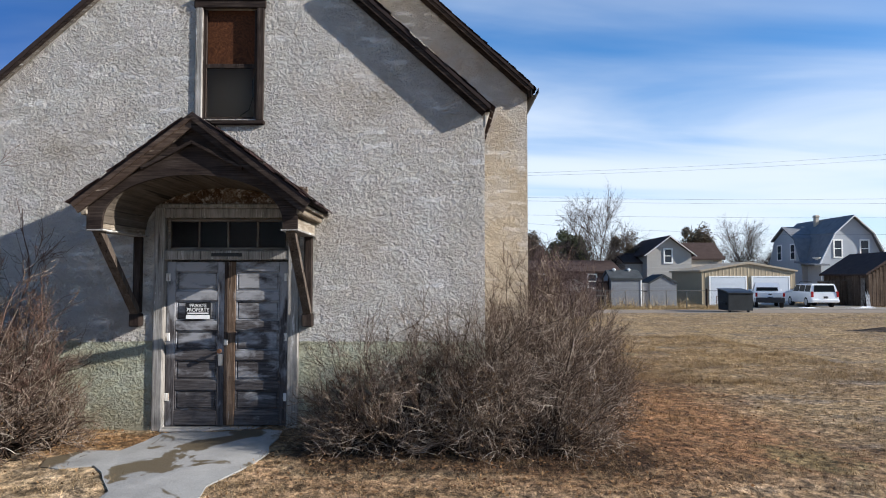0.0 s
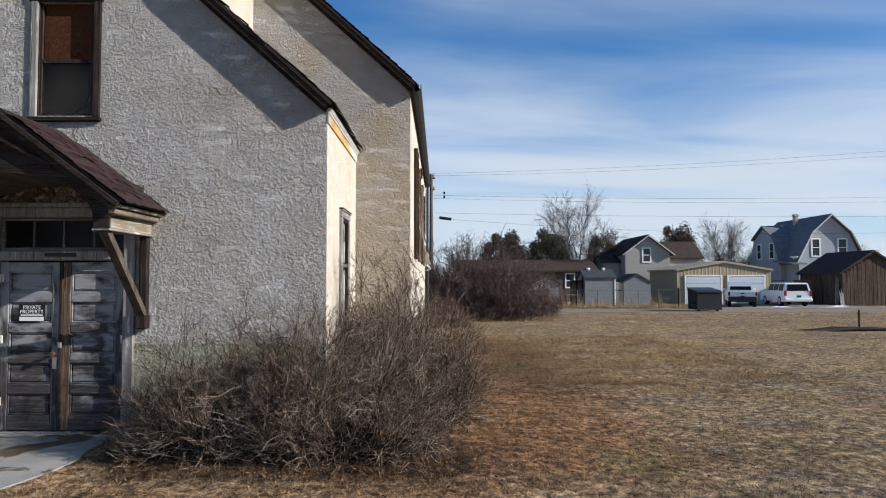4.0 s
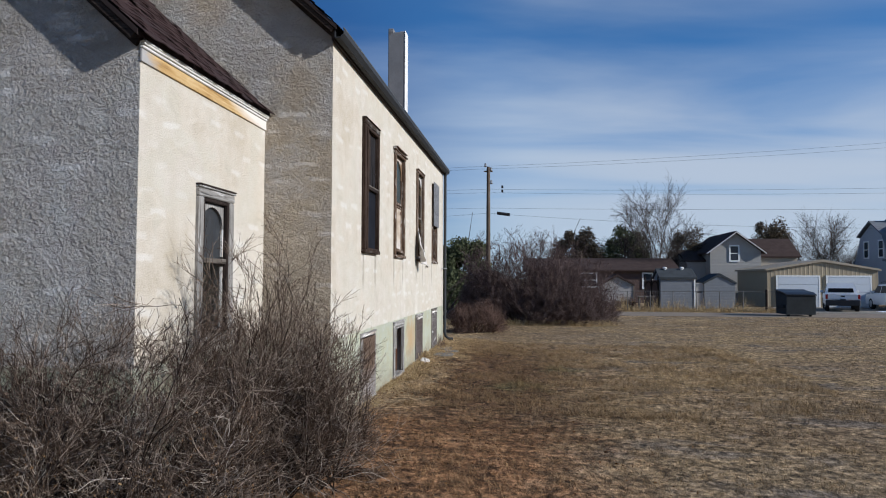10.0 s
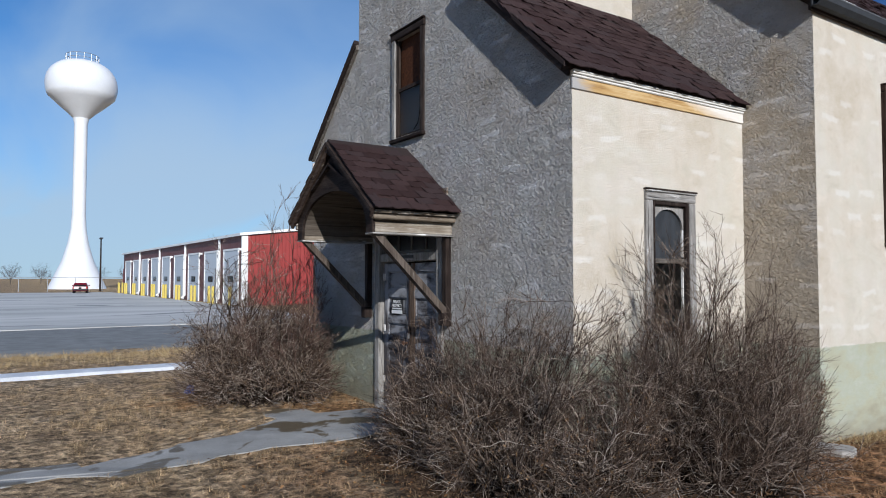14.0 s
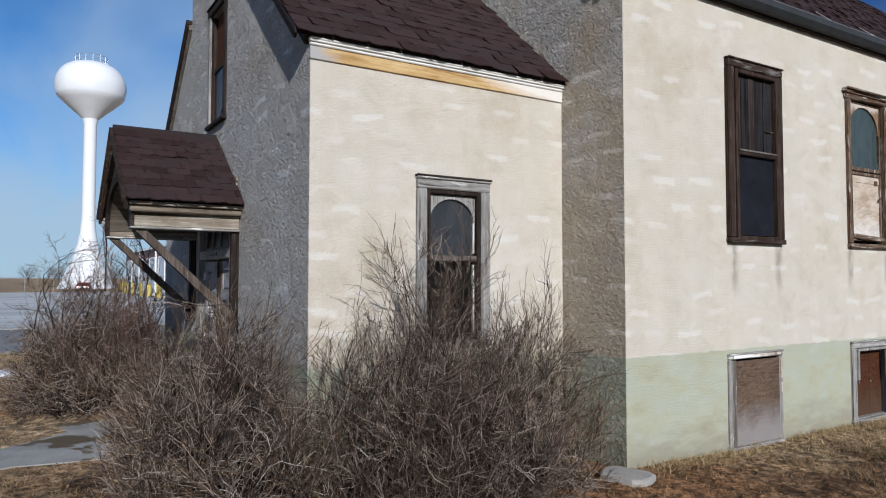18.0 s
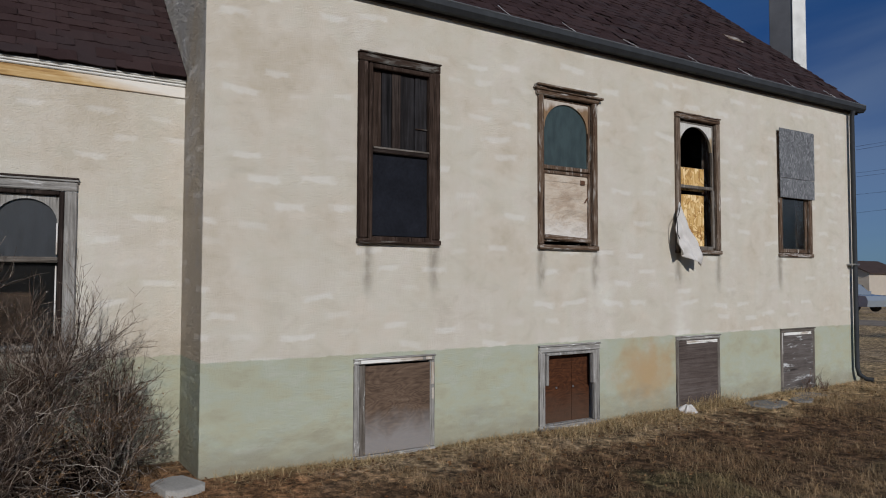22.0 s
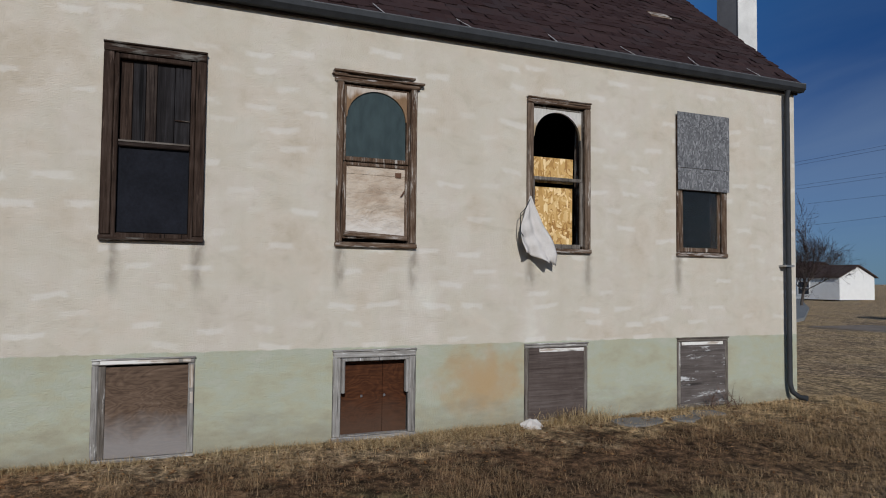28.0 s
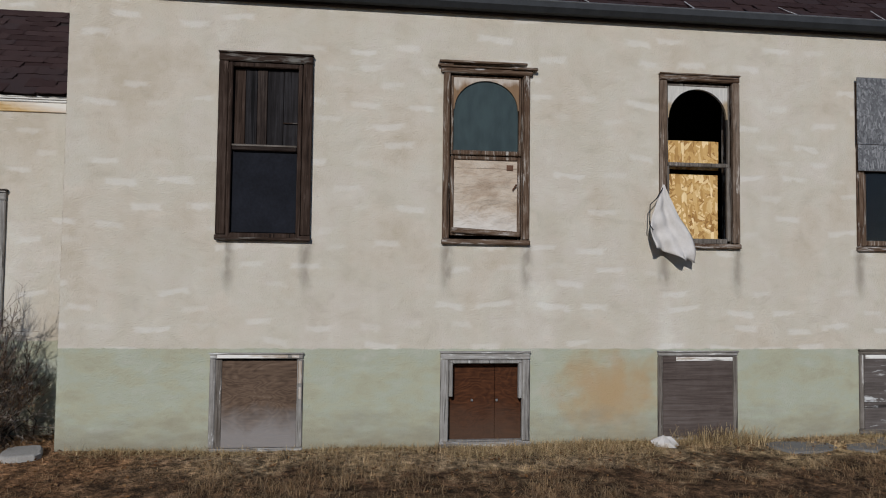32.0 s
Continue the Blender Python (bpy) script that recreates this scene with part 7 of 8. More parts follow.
def blades(g, x, y, size, lean):
    n = len(x)
    z = ground_z(x, y) - 0.005
    a = g.uniform(0, 2 * np.pi, n)
    h = size * g.uniform(0.4, 1.3, n)
    w = g.uniform(0.001, 0.0024, n) * (1 + size * 4)
    d = np.stack([np.cos(a), np.sin(a), np.zeros(n)], 1)
    s = np.stack([-np.sin(a), np.cos(a), np.zeros(n)], 1) * w[:, None]
    b = np.stack([x, y, z], 1)
    ln = (lean * g.uniform(0.2, 1.4, n))[:, None]
    up = np.array([0, 0, 1.0])
    mid = b + d * h[:, None] * 0.4 * ln + up * (h * np.clip(0.62 - 0.12 * ln[:, 0], 0.12, 1))[:, None]
    tip = b + d * h[:, None] * 1.0 * ln + up * (h * np.clip(1.0 - 0.36 * ln[:, 0], 0.08, 1))[:, None]
    v = np.stack([b - s, b + s, tip * 0.7 + mid * 0.3 + s * 0.3, tip * 0.7 + mid * 0.3 - s * 0.3], 1).reshape(-1, 3)
    q = np.arange(n * 4).reshape(-1, 4)
    return v, q


g = np.random.default_rng(77)


def tufted(n, x0, x1, y0, y1, per, size, lean, spread):
    tx, ty = scatter(g, n, x0, x1, y0, y1)
    clump = np.array([0.7 * noise.noise(Vector((a * 0.6, b * 0.7, 3.1))) + 0.8 * noise.noise(Vector((a * 2.3, b * 2.7, 1.1))) for a, b in zip(tx, ty)])
    keep = clump > g.uniform(-0.5, 0.32, len(tx))
    tx, ty, clump = tx[keep], ty[keep], clump[keep]
    x = np.repeat(tx, per) + g.normal(0, spread, len(tx) * per)
    y = np.repeat(ty, per) + g.normal(0, spread, len(ty) * per)
    ok = ~((x > AX0) & (x < AX1 + 0.02) & (y > AY0 - 0.01) & (y < MY0 + 1)) & ~((x > MX0) & (x < MX1 + 0.02) & (y > MY0 - 0.01) & (y < MY1))
    return blades(g, x[ok], y[ok], size * (0.8 + 0.7 * np.repeat(np.clip(clump + 0.2, 0, 1), per)[ok]), lean)


def stuff(name, vq, mat, label, category):
    v, q = vq
    return tagged(new(name, raw_mesh(name, v * K, q, mat)), label, category, kind="stuff")


stuff("grass", join(tufted(11000, -6, 9, 4.2, 13, 18, 0.062, 1.5, 0.042), tufted(10500, 1.3, 8.5, 12, 22, 18, 0.075, 1.1, 0.034), tufted(9500, 2, 24, 12, 38, 14, 0.085, 1.5, 0.08),
                    tufted(16000, -6, 9, 4, 22, 6, 0.04, 2.2, 0.05), tufted(4500, -14, -4, -4, 10, 14, 0.075, 1.2, 0.05)),
      BLADES, "short dry straw and brown winter grass", "grass")


def clumps(n, per, x0, x1, y0, y1, spread):
    cx, cy = np.repeat(g.uniform(x0, x1, n), per), np.repeat(g.uniform(y0, y1, n), per)
    return cx + g.normal(0, spread, n * per), cy + g.normal(0, spread, n * per)


wall_x = 1.33 + np.abs(g.normal(0, 0.13, 9000))
wall_y = g.choice([14.6, 15.3, 16.9, 18.9, 13.4, 12.0, 19.4, 11.2, 17.3, 15.9], 9000) + g.normal(0, 0.34, 9000)
okw = (wall_y > 10.6) & (wall_y < 20.9)
kerb_x, kerb_y = clumps(700, 30, -14.4, -11.6, -6, 14, 0.12)
lilac_x, lilac_y = clumps(160, 30, 0.2, 7.0, 30.6, 31.8, 0.14)
stuff("tall_grass", join(blades(g, wall_x[okw], wall_y[okw], 0.095, 1.8), blades(g, 1.36 + np.abs(g.normal(0, 0.09, 700)), g.normal(17.15, 0.24, 700), 0.2, 1.0), blades(g, 1.45 + np.abs(g.normal(0, 0.2, 2600)), g.uniform(14.3, 16.4, 2600), 0.09, 1.9),  blades(g, kerb_x, kerb_y, 0.17, 1.1), blades(g, lilac_x, lilac_y, 0.3, 1.0),
      blades(g, *clumps(420, 22, 8.2, 20, 45.0, 47.2, 0.16), 0.36, 0.9), blades(g, *clumps(60, 12, 8.6, 17, 45.6, 47.6, 0.07), 0.85, 0.45)), STRAW, "pale tall straw along the wall foot and kerb", "grass")
lx, ly = scatter(g, 60000, -6.0, 5.5, 5.3, 21)
d_sh = np.minimum(np.hypot((lx - 0.3) / 1.6, (ly - 6.6) / 0.9), np.minimum(np.hypot((lx - 1.9) / 1.0, (ly - 9.5) / 2.2), np.abs(lx - 1.5) / 0.9 + 0.4))
d_sh = np.minimum(d_sh, np.hypot((lx + 3.7) / 2.0, (ly - 7.45) / 0.42))
keep = g.uniform(0, 1, len(lx)) < np.exp(-d_sh * 0.9)
pl = np.stack([lx, ly, ground_z(lx, ly) + 0.012], 1)[keep]
stuff("leaf_litter", leaf_quads(g, pl, 0.019, 0.8), LEAVES, "rust-brown fallen leaves round the shrubs and wall", "leaves")

# ---- street, houses, vehicles ----
def siding(name, col, pitch=0.13):
    m, nt, b = material(name, 0.75)
    z = nd(nt, "SeparateXYZ", {0: nd(nt, "NewGeometry").outputs["Position"]}).outputs[2]
    f = calc(nt, "FRACT", calc(nt, "DIVIDE", z, pitch))
    c = mix(nt, ramp(nt, noise_of(nt, place(nt), 1.5, 4), [(0.3, grey(0)), (0.7, grey(0.3))]), col, [v * 0.75 for v in col])
    nt.links.new(c, b.inputs["Base Color"])
    bump(nt, b, f, 0.6, 0.02)
    return m


def ribbed(name, col, axis, pitch=0.3):
    m, nt, b = material(name, 0.55)
    p = nd(nt, "SeparateXYZ", {0: nd(nt, "NewGeometry").outputs["Position"]}).outputs["XYZ".index(axis)]
    f = calc(nt, "PINGPONG", calc(nt, "DIVIDE", p, pitch), 0.5)
    c = mix(nt, ramp(nt, noise_of(nt, place(nt), 1.2, 4), [(0.3, grey(0)), (0.7, grey(0.3))]), col, [v * 0.8 for v in col])
    nt.links.new(c, b.inputs["Base Color"])
    bump(nt, b, ramp(nt, f, [(0.3, grey(0)), (0.4, grey(1))]), 0.8, 0.04)
    return m


SID_GREY = siding("grey-white clapboard", (0.36, 0.345, 0.32))
SID_BLUE = siding("pale blue-grey clapboard", (0.36, 0.39, 0.43))
SHED_WHITE = siding("weathered white shed siding", (0.4, 0.375, 0.35), 0.11)
SHED_GREY = siding("grey-blue shed siding", (0.2, 0.215, 0.235), 0.11)
SID_TAN = siding("tan clapboard", (0.45, 0.39, 0.32))
SID_BROWN = siding("brown brick-like cladding", (0.1, 0.066, 0.056))
SID_WHITE = siding("white clapboard", (0.72, 0.72, 0.7))
RIB_TAN = ribbed("tan ribbed steel", (0.3, 0.245, 0.165), "X")
RIB_TAN_Y = ribbed("tan ribbed steel side", (0.33, 0.275, 0.2), "Y")
RIB_RED = ribbed("red ribbed steel", (0.27, 0.04, 0.035), "Y")
RIB_MAROON = ribbed("maroon ribbed steel", (0.13, 0.05, 0.05), "X")
ROOF_BROWN = plain("brown roof shingles", (0.055, 0.038, 0.033), 0.95, 0, 0.3, 2, 0.4)
ROOF_GREY = plain("grey roof shingles", (0.15, 0.16, 0.175), 0.95, 0, 0.3, 2, 0.4)
ROOF_GREEN = plain("dark green-grey roof shingles", (0.05, 0.056, 0.06), 0.95, 0, 0.3, 2, 0.4)
ROOF_DARK = plain("dark tin roof", (0.05, 0.035, 0.032), 0.8, 0, 0.3, 2)
TRIM = plain("white house trim", (0.74, 0.74, 0.72), 0.6, 0, 0.08)
PANE = plain("dark far pane", (0.03, 0.035, 0.045), 0.08)
GARAGE_DOOR = plain("white garage door", (0.5, 0.535, 0.57), 0.5, 0, 0.06)
OLD_PLANK = wood("old brown planks", [(0.03, 0.02, 0.014), (0.08, 0.055, 0.04), (0.14, 0.11, 0.085)], "z", fine=12)
CAR_WHITE = plain("white car paint", (0.72, 0.73, 0.74), 0.22, 0, 0.04)
CAR_RED = plain("dark red car paint", (0.13, 0.012, 0.02), 0.22, 0, 0.06)
CAR_SILVER = plain("silver car paint", (0.33, 0.37, 0.41), 0.25, 0.5, 0.06)
CAR_GLASS = plain("tinted car glass", (0.006, 0.007, 0.008), 0.3)
CAR_GLASS.node_tree.nodes["Principled BSDF"].inputs["Specular IOR Level"].default_value = 0.08
TYRE = plain("tyre rubber", (0.02, 0.02, 0.021), 0.85)
RIM = plain("alloy rim", (0.45, 0.46, 0.47), 0.3, 0.8)
TAIL = plain("red tail lamp", (0.3, 0.01, 0.012), 0.2)
BUMPER = plain("dark plastic bumper", (0.03, 0.03, 0.033), 0.6)
DUMP = plain("dark blue-green dumpster paint", (0.014, 0.018, 0.021), 0.75, 0.0, 0.4, 3)
TANK = plain("white tower paint", (0.68, 0.69, 0.7), 0.35, 0, 0.05, 0.4)
POLE = wood("creosoted pole", [(0.05, 0.035, 0.025), (0.1, 0.075, 0.055), (0.16, 0.125, 0.1)], "z", fine=30)
WIRE = plain("black cable", (0.015, 0.015, 0.016), 0.6)
GALV = plain("galvanised steel", (0.36, 0.37, 0.38), 0.45, 0.7, 0.15)
POST_GREY = plain("weathered fence steel", (0.12, 0.115, 0.11), 0.7, 0.3, 0.2)
YELLOW = plain("yellow bollard paint", (0.55, 0.43, 0.1), 0.6)
FZ = -0.14


def far_window(house, x0, x1, z0, z1, y, axis="y", trim=0.11):
    """A framed pane on a wall that faces the lawn (axis y) or the street side (axis x)."""
    def put(s, a0, a1, d0, d1, c0, c1):
        return s.box(a0, a1, d0, d1, c0, c1) if axis == "y" else s.box(d0, d1, a0, a1, c0, c1)
    w = part("window", put(Shape(), x0, x1, y - 0.03, y + 0.02, z0, z1), PANE, house)
    fr = Shape()
    put(fr, x0 - trim, x0, y - 0.06, y + 0.02, z0 - trim, z1 + trim)
    put(fr, x1, x1 + trim, y - 0.06, y + 0.02, z0 - trim, z1 + trim)
    put(fr, x0, x1, y - 0.06, y + 0.02, z1, z1 + trim)
    put(fr, x0, x1, y - 0.06, y + 0.02, z0 - trim, z0)
    part("window_frame", fr, TRIM, w)
    zm = (z0 + z1) / 2
    part("sash_rail", put(Shape(), x0, x1, y - 0.045, y - 0.031, zm - 0.03, zm + 0.03), TRIM, w)


def gable_block(house, x0, x1, y0, y1, z0, eave, ridge, along, wall, roof, over=0.3):
    """Walls with gables and two roof planes; along: the ridge's axis."""
    if along == "y":
        c = (x0 + x1) / 2
        part("wall", Shape().prism([(x0, z0), (x1, z0), (x1, eave), (c, ridge), (x0, eave)], "y", y0, y1), wall, house)
        k = (ridge - eave) / (c - x0)
        for sg in (-1, 1):
            xe = c + sg * (c - x0 + over)
            part("roof", Shape().prism([(xe, eave - k * over + 0.01), (c, ridge + 0.01), (c, ridge + 0.17), (xe, eave - k * over + 0.14)], "y", y0 - over, y1 + over), roof, house)
    else:
        c = (y0 + y1) / 2
        part("wall", Shape().prism([(y0, z0), (y1, z0), (y1, eave), (c, ridge), (y0, eave)], "x", x0, x1), wall, house)
        k = (ridge - eave) / (c - y0)
        for sg in (-1, 1):
            ye = c + sg * (c - y0 + over)
            part("roof", Shape().prism([(ye, eave - k * over + 0.01), (c, ridge + 0.01), (c, ridge + 0.17), (ye, eave - k * over + 0.14)], "x", x0 - over, x1 + over), roof, house)


# two-storey gabled house
h = thing("gabled_house", (20.5, 66, FZ), "two-storey grey-white clapboard house with brown gabled roof", "house")
gable_block(h, 18.45, 22.45, 62, 70, FZ, 4.1, 5.6, "y", SID_GREY, ROOF_BROWN)
gable_block(h, 22.46, 26.0, 64.0, 69.0, FZ, 3.75, 5.2, "x", SID_TAN, ROOF_BROWN, 0.25)
gable_block(h, 16.9, 18.44, 63.5, 69.5, FZ, 3.3, 4.2, "x", SID_GREY, ROOF_BROWN, 0.2)
far_window(h, 20.05, 20.65, 3.35, 4.5, 62)
part("gable_trim", Shape().beam((18.1, 61.66, 3.9), (20.45, 61.66, 5.66), 0.05, 0.18, (0, 1, 0)).beam((20.45, 61.66, 5.66), (22.8, 61.66, 3.9), 0.05, 0.18, (0, 1, 0)), TRIM, h)
part("vent_pipe", Shape().tube([(22.9, 63.9, 2.5), (22.9, 63.9, 4.1)], 0.07, 8), TRIM, h)

# gambrel house
h = thing("gambrel_house", (35.3, 65, FZ), "pale blue-grey house with grey gambrel roof and white trim", "house")
gam = [(33.0, FZ), (38.6, FZ), (38.6, 3.3), (37.45, 5.75), (35.8, 7.25), (34.15, 5.75), (33.0, 3.3)]
part("wall", Shape().prism(gam, "y", 60, 69), SID_BLUE, h)
for (xa, za), (xb, zb) in (((32.65, 3.0), (34.1, 5.78)), ((34.1, 5.78), (35.8, 7.31)), ((35.8, 7.31), (37.5, 5.78)), ((37.5, 5.78), (38.95, 3.0))):
    part("roof", Shape().prism([(xa, za), (xb, zb), (xb, zb + 0.14), (xa, za + 0.14)], "y", 59.7, 69.3), ROOF_GREY, h)
    part("roof_trim", Shape().beam((xa, 59.66, za + 0.05), (xb, 59.66, zb + 0.05), 0.06, 0.22, (0, 1, 0)), TRIM, h)
part("wing", Shape().prism([(62.2, FZ), (68.4, FZ), (68.4, 3.3), (67.4, 5.4), (65.3, 6.6), (63.2, 5.4), (62.2, 3.3)], "x", 32.5, 34), SID_BLUE, h)
for (ya, za), (yb, zb) in (((61.9, 3.05), (63.15, 5.45)), ((63.15, 5.45), (65.3, 6.66)), ((65.3, 6.66), (67.5, 5.45))):
    part("roof", Shape().prism([(ya, za), (yb, zb), (yb, zb + 0.14), (ya, za + 0.14)], "x", 32.25, 34.5), ROOF_GREY, h)
part("porch_roof", Shape().prism([(59.0, 3.0), (62.4, 3.3), (62.4, 3.45), (59.0, 3.12)], "x", 31.9, 33.2), ROOF_GREY, h)
for a, b in ((34.2, 34.8), (36.5, 37.15)):
    far_window(h, a, b, 3.8, 5.2, 60)
far_window(h, 33.4, 34.0, 1.6, 2.4, 60)
for a in (63.4, 65.9):
    far_window(h, a, a + 0.7, 3.7, 5.0, 32.5, "x")
part("chimney", Shape().box(35.05, 35.4, 64.5, 64.9, 6.0, 7.85, 0.03).box(35.0, 35.45, 64.45, 64.95, 7.65, 7.76, 0.02), SID_TAN, h)
part("dish", Shape().lathe([(0.02, 3.5), (0.28, 3.62), (0.33, 3.72)], 32.3, 59.4, 14), TRIM, h, "satellite dish")

# garage
h = thing("garage", (23.8, 57, FZ), "tan ribbed steel garage with two white roller doors", "garage")
gable_block(h, 20.15, 27.4, 53.5, 60.5, FZ, 2.42, 3.02, "y", RIB_TAN, RIB_TAN_Y, 0.15)
for a, b in ((20.8, 23.5), (24.1, 26.85)):
    d = part("garage_door", Shape().box(a, b, 53.44, 53.52, FZ, 1.98), GARAGE_DOOR, h, "white sectional door")
    for i in range(4):
        part("door_panel", Shape().box(a + 0.04, b - 0.04, 53.42, 53.438, FZ + 0.03 + i * 0.52, FZ + 0.5 + i * 0.52, 0.01), GARAGE_DOOR, d)
    part("door_frame", Shape().box(a - 0.1, a, 53.41, 53.5, FZ, 2.08).box(b, b + 0.1, 53.41, 53.5, FZ, 2.08).box(a, b, 53.41, 53.5, 1.99, 2.08), TRIM, d)

# old plank shed
h = thing("plank_shed", (33, 53, FZ), "old brown plank shed with dark tin roof", "shed")
gable_block(h, 30.85, 35.4, 50, 55.7, FZ, 2.25, 3.7, "y", OLD_PLANK, ROOF_DARK, 0.25)
for i in range(16):
    part("plank", Shape().box(30.87 + i * 0.28, 31.13 + i * 0.28, 49.94, 49.995, FZ, 2.2 + min(i, 15 - i) * 0.16, 0.01), OLD_PLANK, h)
part("lean_to", Shape().box(30.2, 30.83, 52.5, 55.5, FZ, 1.7, 0.02), OLD_PLANK, h)
for i in range(3):
    part("leaning_board", Shape().beam((30.4 + i * 0.15, 49.9 - i * 0.1, FZ), (30.75 + i * 0.1, 50.4, 1.9), 0.25, 0.05), [WOOD_Z, DARK_Z, WHITE_Z][i], h)

# ranch house and the sheds before it
h = thing("ranch_house", (10, 63, FZ), "low brown ranch house with wide brown roof", "house")
gable_block(h, 3.5, 15.2, 60, 67, FZ, 2.5, 3.4, "x", SID_BROWN, ROOF_BROWN, 0.4)
far_window(h, 12.75, 13.4, 1.1, 2.2, 60)
far_window(h, 7.8, 9.0, 1.2, 2.2, 60)
h = thing("garden_shed", (9.4, 51, FZ), "small white-sided garden shed with a gabled front", "shed")
gable_block(h, 8.35, 10.5, 50, 52.2, FZ, 1.35, 1.95, "y", SHED_WHITE, ROOF_BROWN, 0.06)
for sg in (-1, 1):
    part("corner_board", Shape().box(9.425 + sg * 1.075 - 0.05, 9.425 + sg * 1.075 + 0.05, 49.96, 50.02, FZ, 1.34, 0.008), WOOD_Z, h)
    part("rake_board", Shape().beam((9.425 + sg * 1.12, 49.9, 1.36), (9.425, 49.9, 1.98), 0.04, 0.1, (0, 1, 0)), DARK_Z, h)
h = thing("garden_shed", (13.4, 51, FZ), "grey garden shed with dark roof and two roof vents", "shed")
gable_block(h, 12.25, 14.45, 50, 52.5, FZ, 1.82, 2.35, "x", SHED_GREY, ROOF_GREEN, 0.1)
for x in (12.75, 13.85):
    part("roof_vent", Shape().lathe([(0.08, 2.36), (0.08, 2.5), (0.14, 2.5), (0.15, 2.56), (0.06, 2.62)], x, 51.1, 10), TRIM, h)
part("corner_board", Shape().box(14.38, 14.47, 49.96, 50.02, FZ, 1.8, 0.008), TRIM, h)
h = thing("plank_screen", (11.8, 50.2, FZ), "dark plank screen with two arched openings beside the shed", "screen")
part("panel", Shape().box(11.25, 12.22, 50.3, 50.36, FZ, 1.72, 0.01), SID_BROWN, h)
for x in (11.3, 11.72, 12.14):
    part("post", Shape().box(x - 0.045, x + 0.045, 50.2, 50.3, FZ, 1.95, 0.01), DARK_Z, h)
for x in (11.51, 11.93):
    part("arch", Shape().tube([(x - 0.17, 50.24, 1.35), (x - 0.13, 50.24, 1.55), (x, 50.24, 1.64), (x + 0.13, 50.24, 1.55), (x + 0.17, 50.24, 1.35)], 0.035, 6), DARK_Z, h)
h = thing("garden_shed", (16.1, 51, FZ), "low grey garden shed with gabled front", "shed")
gable_block(h, 15.05, 17.0, 50, 52.5, FZ, 1.5, 2.02, "y", SHED_GREY, ROOF_GREEN, 0.07)
part("side_box", Shape().box(14.55, 15.03, 50.1, 52.0, FZ, 1.55, 0.02), SHED_WHITE, h)
part("vent_grille", Shape().box(14.62, 14.9, 50.07, 50.11, 0.9, 1.02, 0.005), BUMPER, h)
h = thing("garden_table", (11.0, 48.6, FZ), "low weathered plank table on the grass", "table")
part("tabletop", Shape().box(10.55, 11.6, 48.3, 48.9, 0.62, 0.7, 0.01), WOOD_Z, h)
for x in (10.65, 11.5):
    for y in (48.38, 48.82):
        part("leg", Shape().box(x - 0.03, x + 0.03, y - 0.03, y + 0.03, FZ, 0.62), WOOD_Z, h)
h = thing("metal_rack", (19.2, 47.2, FZ), "rusty open metal rack beside the fence", "rack")
for x in (18.85, 19.6):
    for y in (47.0, 47.4):
        part("upright", Shape().tube([(x, y, FZ - 0.01), (x, y, 0.68)], 0.025, 6), RUSTY, h)
for z in (0.12, 0.4, 0.66):
    part("rail", Shape().tube([(18.85, 47.0, z), (19.6, 47.0, z)], 0.022, 6).tube([(18.85, 47.4, z), (19.6, 47.4, z)], 0.022, 6), RUSTY, h)

# chain-link fence along the lane: posts, rail, and a net of wires
fence = thing("chain_link_fence", (13, 46, FZ), "chain-link fence along the back lane", "fence")
for i in range(9):
    x = 8.2 + i * 1.35
    part("post", Shape().tube([(x, 46, FZ - 0.05), (x, 46, 1.08)], 0.026, 8), POST_GREY, fence)
part("top_rail", Shape().tube([(8.2, 46, 1.06), (19.0, 46, 1.06)], 0.018, 6), POST_GREY, fence)
part("end_post", Shape().tube([(17.6, 45.9, FZ - 0.05), (17.6, 45.9, 1.2)], 0.07, 8), DARK_Z, fence)
a = np.arange(0, 10.8, 0.1)
up = np.stack([np.stack([8.2 + a, np.full_like(a, 46.0), np.full_like(a, FZ)], 1), np.stack([8.2 + a + 0.55, np.full_like(a, 46.0), np.full_like(a, 1.05)], 1)], 1)
dn = np.stack([np.stack([8.2 + a + 0.55, np.full_like(a, 46.004), np.full_like(a, FZ)], 1), np.stack([8.2 + a, np.full_like(a, 46.004), np.full_like(a, 1.05)], 1)], 1)
sheet_part("mesh", join(tubes(up, 0.0016, 0.0016), tubes(dn, 0.0016, 0.0016)), POST_GREY, fence, kind="stuff")

# dumpster
d = thing("dumpster", (17.7, 41.7, FZ), "dark steel dumpster on the back lane", "dumpster")
part("bin", Shape().prism([(41.0, FZ + 0.1), (42.5, FZ + 0.1), (42.6, 1.2), (41.3, 1.0), (40.95, 0.95)], "x", 17.0, 18.45), DUMP, d)
part("lid", Shape().prism([(40.9, 0.97), (41.3, 1.06), (42.65, 1.22), (42.65, 1.27), (41.3, 1.12), (40.9, 1.02)], "x", 16.97, 18.48), BLACK, d)
for x in (16.9, 18.46):
    part("fork_pocket", Shape().box(x, x + 0.1, 41.2, 42.2, 0.3, 0.45, 0.01), DUMP, d)
for x in (17.1, 18.2):
    part("caster", Shape().box(x, x + 0.1, 41.1, 41.3, FZ, FZ + 0.1, 0.01), TYRE, d)


